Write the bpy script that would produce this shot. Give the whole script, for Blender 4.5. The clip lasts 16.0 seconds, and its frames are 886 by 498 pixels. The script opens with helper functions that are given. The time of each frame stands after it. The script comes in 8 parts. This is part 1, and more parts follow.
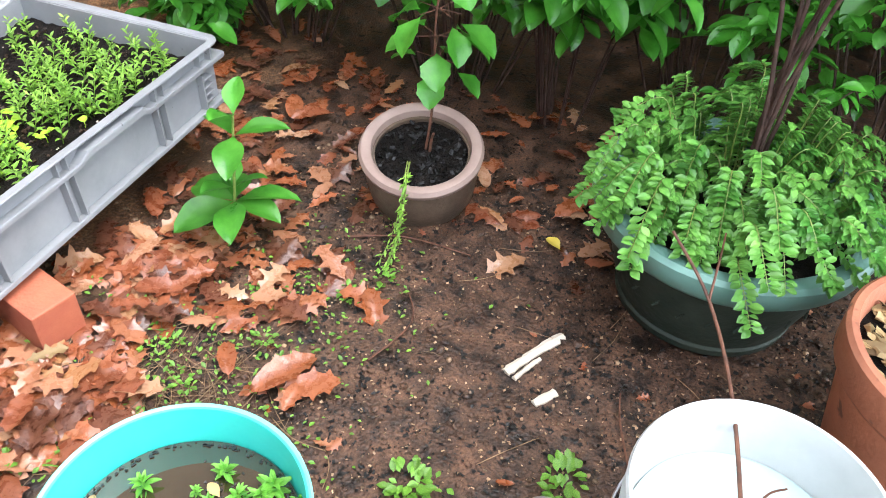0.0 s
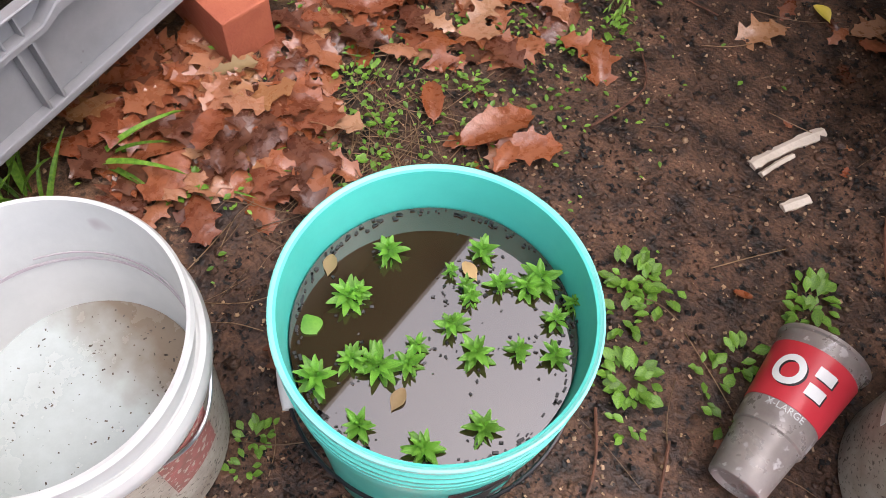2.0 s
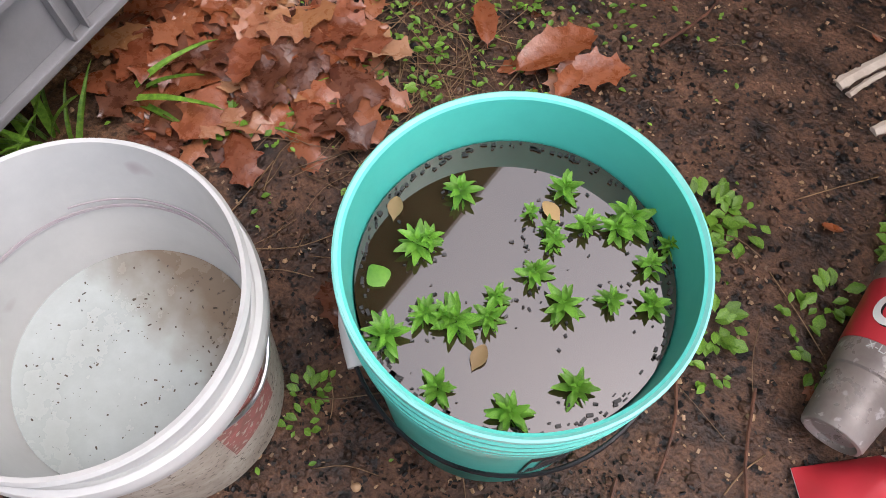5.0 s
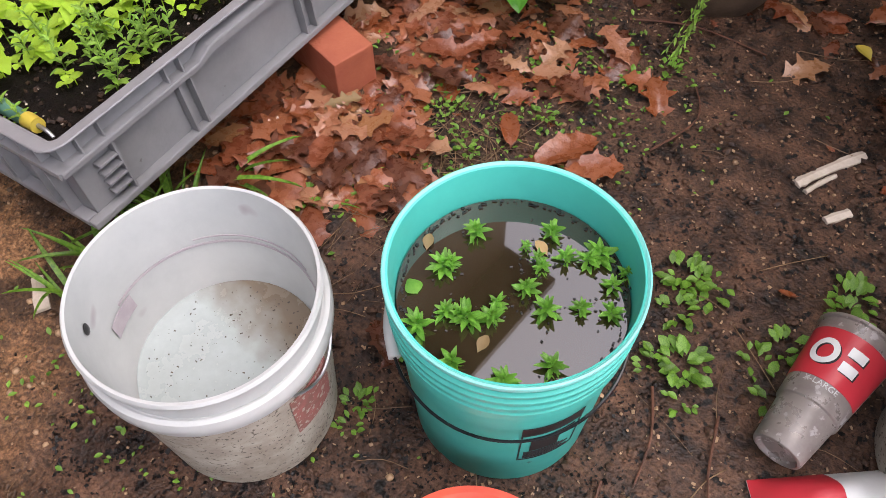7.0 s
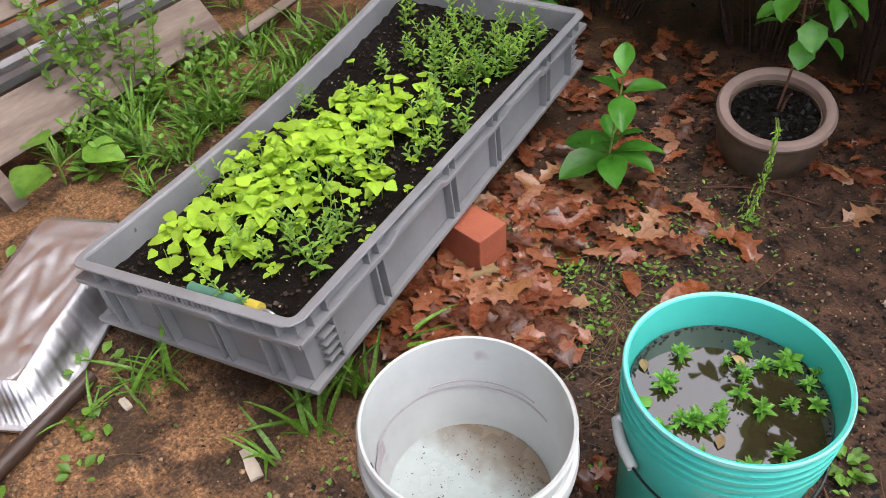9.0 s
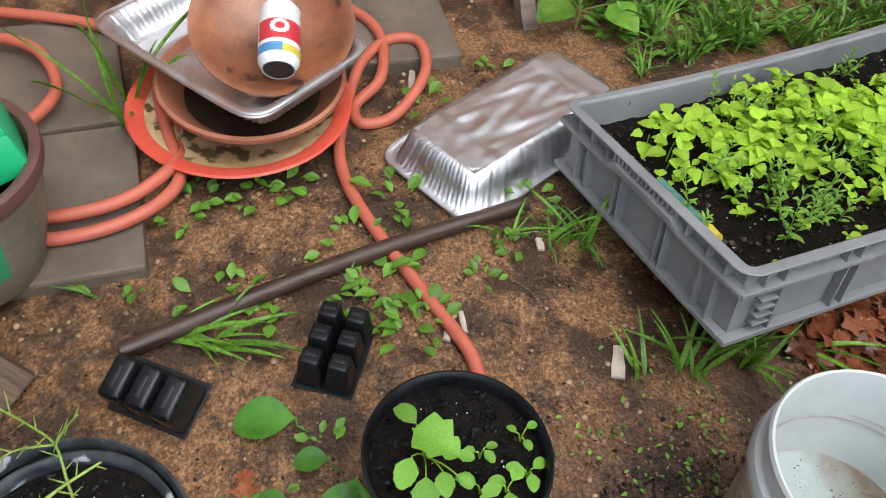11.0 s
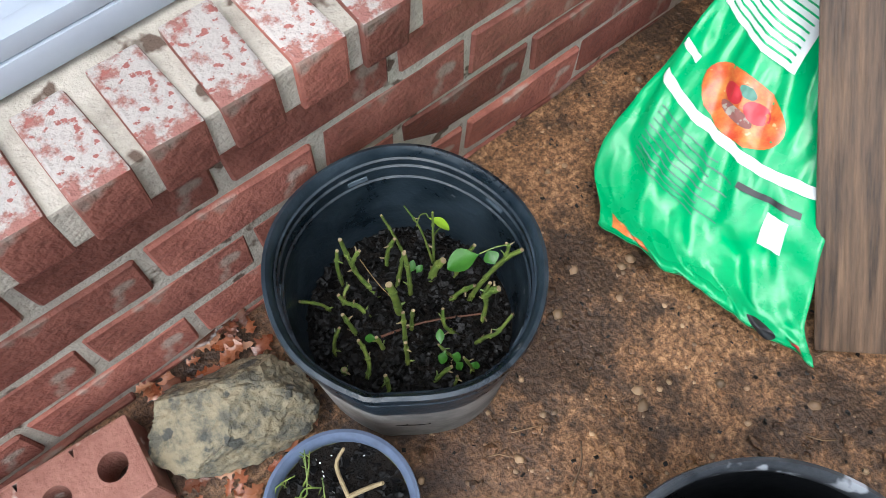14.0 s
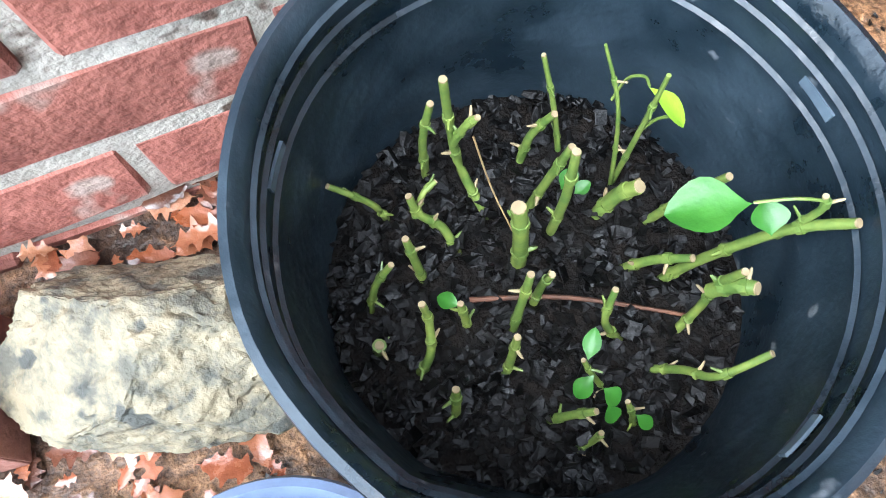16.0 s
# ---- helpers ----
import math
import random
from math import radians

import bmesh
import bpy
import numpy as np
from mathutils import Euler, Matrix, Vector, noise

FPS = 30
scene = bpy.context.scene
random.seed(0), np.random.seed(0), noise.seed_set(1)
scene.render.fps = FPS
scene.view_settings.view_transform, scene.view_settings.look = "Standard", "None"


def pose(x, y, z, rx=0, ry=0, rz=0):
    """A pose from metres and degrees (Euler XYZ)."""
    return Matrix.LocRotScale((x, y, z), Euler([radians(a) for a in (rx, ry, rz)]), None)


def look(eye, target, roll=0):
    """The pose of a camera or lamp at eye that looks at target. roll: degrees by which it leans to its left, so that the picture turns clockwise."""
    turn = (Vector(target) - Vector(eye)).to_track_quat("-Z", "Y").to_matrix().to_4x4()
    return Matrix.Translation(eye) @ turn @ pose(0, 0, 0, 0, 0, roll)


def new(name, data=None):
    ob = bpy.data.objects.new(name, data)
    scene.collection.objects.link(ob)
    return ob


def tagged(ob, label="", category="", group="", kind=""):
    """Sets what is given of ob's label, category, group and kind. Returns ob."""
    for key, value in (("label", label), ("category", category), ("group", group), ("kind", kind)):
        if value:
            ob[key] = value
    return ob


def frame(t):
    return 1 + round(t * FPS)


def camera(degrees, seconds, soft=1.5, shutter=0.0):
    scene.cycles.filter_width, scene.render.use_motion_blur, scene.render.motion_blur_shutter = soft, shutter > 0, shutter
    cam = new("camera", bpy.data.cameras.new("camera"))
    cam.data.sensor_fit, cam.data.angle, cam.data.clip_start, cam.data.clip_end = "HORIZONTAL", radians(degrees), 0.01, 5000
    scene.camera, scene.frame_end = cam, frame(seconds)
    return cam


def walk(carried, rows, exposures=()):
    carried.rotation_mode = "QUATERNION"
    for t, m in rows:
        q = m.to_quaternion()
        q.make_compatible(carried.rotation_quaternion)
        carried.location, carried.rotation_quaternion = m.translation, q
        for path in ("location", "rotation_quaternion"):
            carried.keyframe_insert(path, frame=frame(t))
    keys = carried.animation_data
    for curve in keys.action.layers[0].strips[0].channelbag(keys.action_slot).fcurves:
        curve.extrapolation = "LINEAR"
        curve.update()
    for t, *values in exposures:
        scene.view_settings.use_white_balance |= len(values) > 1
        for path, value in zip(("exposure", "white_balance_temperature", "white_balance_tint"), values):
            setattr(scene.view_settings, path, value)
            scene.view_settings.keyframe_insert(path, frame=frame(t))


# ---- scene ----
cam = camera(58.0, 16.0, soft=0.85, shutter=0.1)
PATH = [
    (0, (0.011, 0.153, 1.174), (-0.587, 1.519, -0.159), 3.6),
    (0.5, (-0.076, 0.164, 1.119), (-0.647, 1.394, -0.352), 4.9),
    (1, (-0.153, 0.169, 1.084), (-0.712, 1.237, -0.512), 5.3),
    (1.5, (-0.211, 0.176, 1.05), (-0.727, 1.1, -0.647), 6.1),
    (2, (-0.259, 0.177, 1.017), (-0.763, 1.023, -0.723), 6.6),
    (2.5, (-0.298, 0.175, 0.988), (-0.806, 0.964, -0.778), 5.5),
    (3, (-0.317, 0.178, 0.976), (-0.819, 0.923, -0.811), 4.2),
    (3.5, (-0.322, 0.178, 0.965), (-0.81, 0.902, -0.835), 3.9),
    (4, (-0.325, 0.191, 0.942), (-0.783, 0.887, -0.876), 3.6),
    (4.2, (-0.328, 0.194, 0.937), (-0.777, 0.879, -0.887), 3.2),
    (6.3, (-0.257, 0.112, 1.037), (-0.847, 0.857, -0.723), -0.3),
    (6.5, (-0.227, 0.085, 1.064), (-0.863, 0.854, -0.669), -0.7),
    (7, (-0.161, 0.026, 1.126), (-0.892, 0.867, -0.535), -1.5),
    (7.5, (-0.141, -0.027, 1.176), (-0.922, 0.885, -0.424), -2.9),
    (8, (-0.171, -0.11, 1.218), (-1.007, 0.919, -0.28), -5.2),
    (8.2, (-0.202, -0.148, 1.223), (-1.038, 0.946, -0.227), -5.7),
    (10.3, (-0.445, -0.533, 1.256), (-1.604, 0.489, -0.013), 5.0),
    (10.5, (-0.45, -0.524, 1.253), (-1.684, 0.326, -0.073), 5.3),
    (11, (-0.46, -0.526, 1.215), (-1.685, -0.031, -0.286), 6.7),
    (11.5, (-0.449, -0.542, 1.171), (-1.61, -0.335, -0.444), 7.6),
    (12, (-0.466, -0.64, 1.128), (-1.577, -0.674, -0.535), 7.0),
    (12.5, (-0.524, -0.766, 1.099), (-1.561, -0.988, -0.597), 6.0),
    (13, (-0.565, -0.88, 1.069), (-1.492, -1.286, -0.656), 5.2),
    (13.5, (-0.644, -0.936, 1.021), (-1.374, -1.511, -0.75), 4.1),
    (14, (-0.7, -1.009, 0.945), (-1.245, -1.649, -0.87), 1.0),
    (14.5, (-0.722, -1.102, 0.865), (-1.142, -1.759, -0.976), -3.3),
    (15, (-0.749, -1.16, 0.715), (-1.01, -1.777, -1.169), -8.9),
    (15.5, (-0.769, -1.198, 0.596), (-0.978, -1.726, -1.322), -4.1),
    (16, (-0.782, -1.188, 0.521), (-1.002, -1.703, -1.399), 1.2),
]
EXPOSURES = [(0, 2.75, 6100, 9), (0.5, 2.52, 6350, 13), (1.5, 1.95, 6650, 20), (3.5, 1.47, 6700, 21), (6.5, 1.43, 6700, 21), (8.0, 1.65, 6650, 20), (10.5, 1.33, 6350, 8), (11.5, 1.4, 6000, 8), (12.5, 1.56, 5250, 1),
             (13.5, 1.58, 5800, 3), (14.0, 1.66, 5950, 6), (15.0, 1.92, 6100, 6), (15.5, 2.66, 5600, 3), (16.0, 3.03, 5450, 4)]
walk(cam, [(t, look(eye, target, roll)) for t, eye, target, roll in PATH], EXPOSURES)

# ---- light ----
world = bpy.data.worlds.new("sky")
scene.world = world
world.use_nodes = True
wn = world.node_tree.nodes
sky = wn.new("ShaderNodeTexSky")
sky.sky_type = "NISHITA"
sky.sun_disc = False
sky.sun_elevation, sky.sun_rotation = radians(67), radians(65)
sky.air_density, sky.dust_density = 1.0, 3.0
tone = wn.new("ShaderNodeHueSaturation")
tone.inputs["Saturation"].default_value = 0.5
world.node_tree.links.new(sky.outputs[0], tone.inputs["Color"])
world.node_tree.links.new(tone.outputs[0], wn["Background"].inputs["Color"])
wn["Background"].inputs["Strength"].default_value = 0.15
sun = new("sun", bpy.data.lights.new("sun", "SUN"))
sun.data.energy, sun.data.angle, sun.data.color = 1.0, radians(170), (1.0, 0.985, 0.96)
sun.matrix_world = look((0.9, 1.0, 4.0), (-0.6, 0.3, 0.0))


# ---- materials ----
def mat(name, c1, c2=None, scale=12.0, rough=0.6, rough2=None, bump=0.0, bump_scale=80.0, metal=0.0, spec=0.5,
        speck=None, speck_scale=150.0, speck_at=0.68, vary=0.0, trans=0.0, island=False, stretch=None, coat=0.0, edge=(0.35, 0.68)):
    m = bpy.data.materials.new(name)
    m.use_nodes = True
    n, l = m.node_tree.nodes, m.node_tree.links
    b = n["Principled BSDF"]
    b.inputs["Metallic"].default_value = metal
    b.inputs["Specular IOR Level"].default_value = spec
    b.inputs["Coat Weight"].default_value = coat
    co = n.new("ShaderNodeTexCoord")
    src = co.outputs["Object"]
    if stretch:
        mp = n.new("ShaderNodeMapping")
        mp.inputs["Scale"].default_value = stretch
        l.new(src, mp.inputs[0])
        src = mp.outputs[0]
    nz = n.new("ShaderNodeTexNoise")
    nz.inputs["Scale"].default_value, nz.inputs["Detail"].default_value, nz.inputs["Roughness"].default_value = scale, 6, 0.65
    l.new(src, nz.inputs["Vector"])
    rp = n.new("ShaderNodeMapRange")
    rp.inputs[1].default_value, rp.inputs[2].default_value = edge
    l.new(nz.outputs[0], rp.inputs[0])
    mx = n.new("ShaderNodeMix")
    mx.data_type = "RGBA"
    mx.inputs[6].default_value, mx.inputs[7].default_value = (*c1, 1), (*(c2 or c1), 1)
    l.new(rp.outputs[0], mx.inputs[0])
    out = mx.outputs[2]
    fine = n.new("ShaderNodeTexNoise")
    fine.inputs["Scale"].default_value, fine.inputs["Detail"].default_value = bump_scale, 5
    l.new(src, fine.inputs["Vector"])
    if speck:
        sp = n.new("ShaderNodeTexNoise")
        sp.inputs["Scale"].default_value, sp.inputs["Detail"].default_value = speck_scale, 3
        l.new(src, sp.inputs["Vector"])
        sr = n.new("ShaderNodeMapRange")
        sr.inputs[1].default_value, sr.inputs[2].default_value = speck_at, speck_at + 0.05
        l.new(sp.outputs[0], sr.inputs[0])
        sm = n.new("ShaderNodeMix")
        sm.data_type = "RGBA"
        sm.inputs[7].default_value = (*speck, 1)
        l.new(sr.outputs[0], sm.inputs[0])
        l.new(out, sm.inputs[6])
        out = sm.outputs[2]
    if vary:
        rnd = n.new("ShaderNodeObjectInfo").outputs["Random"]
        if island:
            add, fr = n.new("ShaderNodeMath"), n.new("ShaderNodeMath")
            fr.operation = "FRACT"
            l.new(n.new("ShaderNodeNewGeometry").outputs["Random Per Island"], add.inputs[0])
            l.new(rnd, add.inputs[1])
            l.new(add.outputs[0], fr.inputs[0])
            rnd = fr.outputs[0]
        vr = n.new("ShaderNodeMapRange")
        vr.inputs[3].default_value, vr.inputs[4].default_value = 1 - vary, 1 + vary
        l.new(rnd, vr.inputs[0])
        hs = n.new("ShaderNodeHueSaturation")
        l.new(vr.outputs[0], hs.inputs["Value"])
        l.new(out, hs.inputs["Color"])
        out = hs.outputs[0]
    l.new(out, b.inputs["Base Color"])
    rr = n.new("ShaderNodeMapRange")
    rr.inputs[1].default_value, rr.inputs[2].default_value = 0.3, 0.7
    rr.inputs[3].default_value, rr.inputs[4].default_value = rough, rough if rough2 is None else rough2
    l.new(nz.outputs[0], rr.inputs[0])
    l.new(rr.outputs[0], b.inputs["Roughness"])
    if bump:
        bp = n.new("ShaderNodeBump")
        bp.inputs["Strength"].default_value, bp.inputs["Distance"].default_value = bump, 0.004
        l.new(fine.outputs[0], bp.inputs["Height"])
        l.new(bp.outputs[0], b.inputs["Normal"])
    if trans:
        t = n.new("ShaderNodeBsdfTranslucent")
        l.new(out, t.inputs["Color"])
        ms = n.new("ShaderNodeMixShader")
        ms.inputs[0].default_value = trans
        l.new(b.outputs[0], ms.inputs[1])
        l.new(t.outputs[0], ms.inputs[2])
        l.new(ms.outputs[0], n["Material Output"].inputs["Surface"])
    return m


def ground_material():
    """Wet earth: sandy and reddish towards the shed, dark and muddy under the shrubs."""
    m = mat("earth", (0.014, 0.0095, 0.0075), (0.135, 0.070, 0.041), 15, 0.25, 0.75, 1.0, 150,
            speck=(0.007, 0.0058, 0.005), speck_scale=42, speck_at=0.60, spec=0.3)
    n, l = m.node_tree.nodes, m.node_tree.links
    b = n["Principled BSDF"]
    dark = b.inputs["Base Color"].links[0].from_socket
    co = n.new("ShaderNodeTexCoord")
    sp = n.new("ShaderNodeSeparateXYZ")
    l.new(co.outputs["Object"], sp.inputs[0])
    nz = n.new("ShaderNodeTexNoise")
    nz.inputs["Scale"].default_value, nz.inputs["Detail"].default_value = 3.0, 5
    l.new(co.outputs["Object"], nz.inputs["Vector"])
    ad = n.new("ShaderNodeMath")
    ad.operation = "MULTIPLY_ADD"
    ad.inputs[1].default_value, ad.inputs[2].default_value = 1.3, -0.65
    l.new(nz.outputs[0], ad.inputs[0])
    sm = n.new("ShaderNodeMath")
    l.new(sp.outputs[0], sm.inputs[0])
    l.new(ad.outputs[0], sm.inputs[1])
    yy = n.new("ShaderNodeMath")
    yy.operation = "MULTIPLY_ADD"
    yy.inputs[1].default_value = 0.25
    l.new(sp.outputs[1], yy.inputs[0])
    l.new(sm.outputs[0], yy.inputs[2])
    rp = n.new("ShaderNodeMapRange")
    rp.inputs[1].default_value, rp.inputs[2].default_value = -0.75, -1.15
    l.new(yy.outputs[0], rp.inputs[0])
    n2 = n.new("ShaderNodeTexNoise")
    n2.inputs["Scale"].default_value, n2.inputs["Detail"].default_value, n2.inputs["Roughness"].default_value = 75, 9, 0.75
    l.new(co.outputs["Object"], n2.inputs["Vector"])
    tan = n.new("ShaderNodeValToRGB")
    tan.color_ramp.elements[0].position, tan.color_ramp.elements[1].position = 0.28, 0.74
    tan.color_ramp.elements[0].color = (0.055, 0.034, 0.021, 1)
    tan.color_ramp.elements[1].color = (0.41, 0.235, 0.115, 1)
    tan.color_ramp.elements.new(0.5).color = (0.21, 0.108, 0.050, 1)
    l.new(n2.outputs[0], tan.inputs[0])
    # damp darker patches in the sandy part
    n3, dr, dm = n.new("ShaderNodeTexNoise"), n.new("ShaderNodeMapRange"), n.new("ShaderNodeMix")
    n3.inputs["Scale"].default_value, n3.inputs["Detail"].default_value, n3.inputs["Roughness"].default_value = 5.5, 8, 0.7
    l.new(co.outputs["Object"], n3.inputs["Vector"])
    dr.inputs[1].default_value, dr.inputs[2].default_value, dr.inputs[4].default_value = 0.45, 0.55, 0.88
    l.new(n3.outputs[0], dr.inputs[0])
    dm.data_type = "RGBA"
    dm.inputs[7].default_value = (0.036, 0.022, 0.014, 1)
    l.new(dr.outputs[0], dm.inputs[0])
    l.new(tan.outputs[0], dm.inputs[6])
    mx = n.new("ShaderNodeMix")
    mx.data_type = "RGBA"
    l.new(rp.outputs[0], mx.inputs[0])
    l.new(dark, mx.inputs[6])
    l.new(dm.outputs[2], mx.inputs[7])
    # grain of the soil
    g, gr, hs = n.new("ShaderNodeTexNoise"), n.new("ShaderNodeMapRange"), n.new("ShaderNodeHueSaturation")
    g.inputs["Scale"].default_value, g.inputs["Detail"].default_value, g.inputs["Roughness"].default_value = 150, 8, 0.8
    l.new(co.outputs["Object"], g.inputs["Vector"])
    gr.inputs[1].default_value, gr.inputs[2].default_value, gr.inputs[3].default_value, gr.inputs[4].default_value = 0.38, 0.64, 0.46, 1.5
    l.new(g.outputs[0], gr.inputs[0])
    l.new(gr.outputs[0], hs.inputs["Value"])
    l.new(mx.outputs[2], hs.inputs["Color"])
    l.new(hs.outputs[0], b.inputs["Base Color"])
    return m


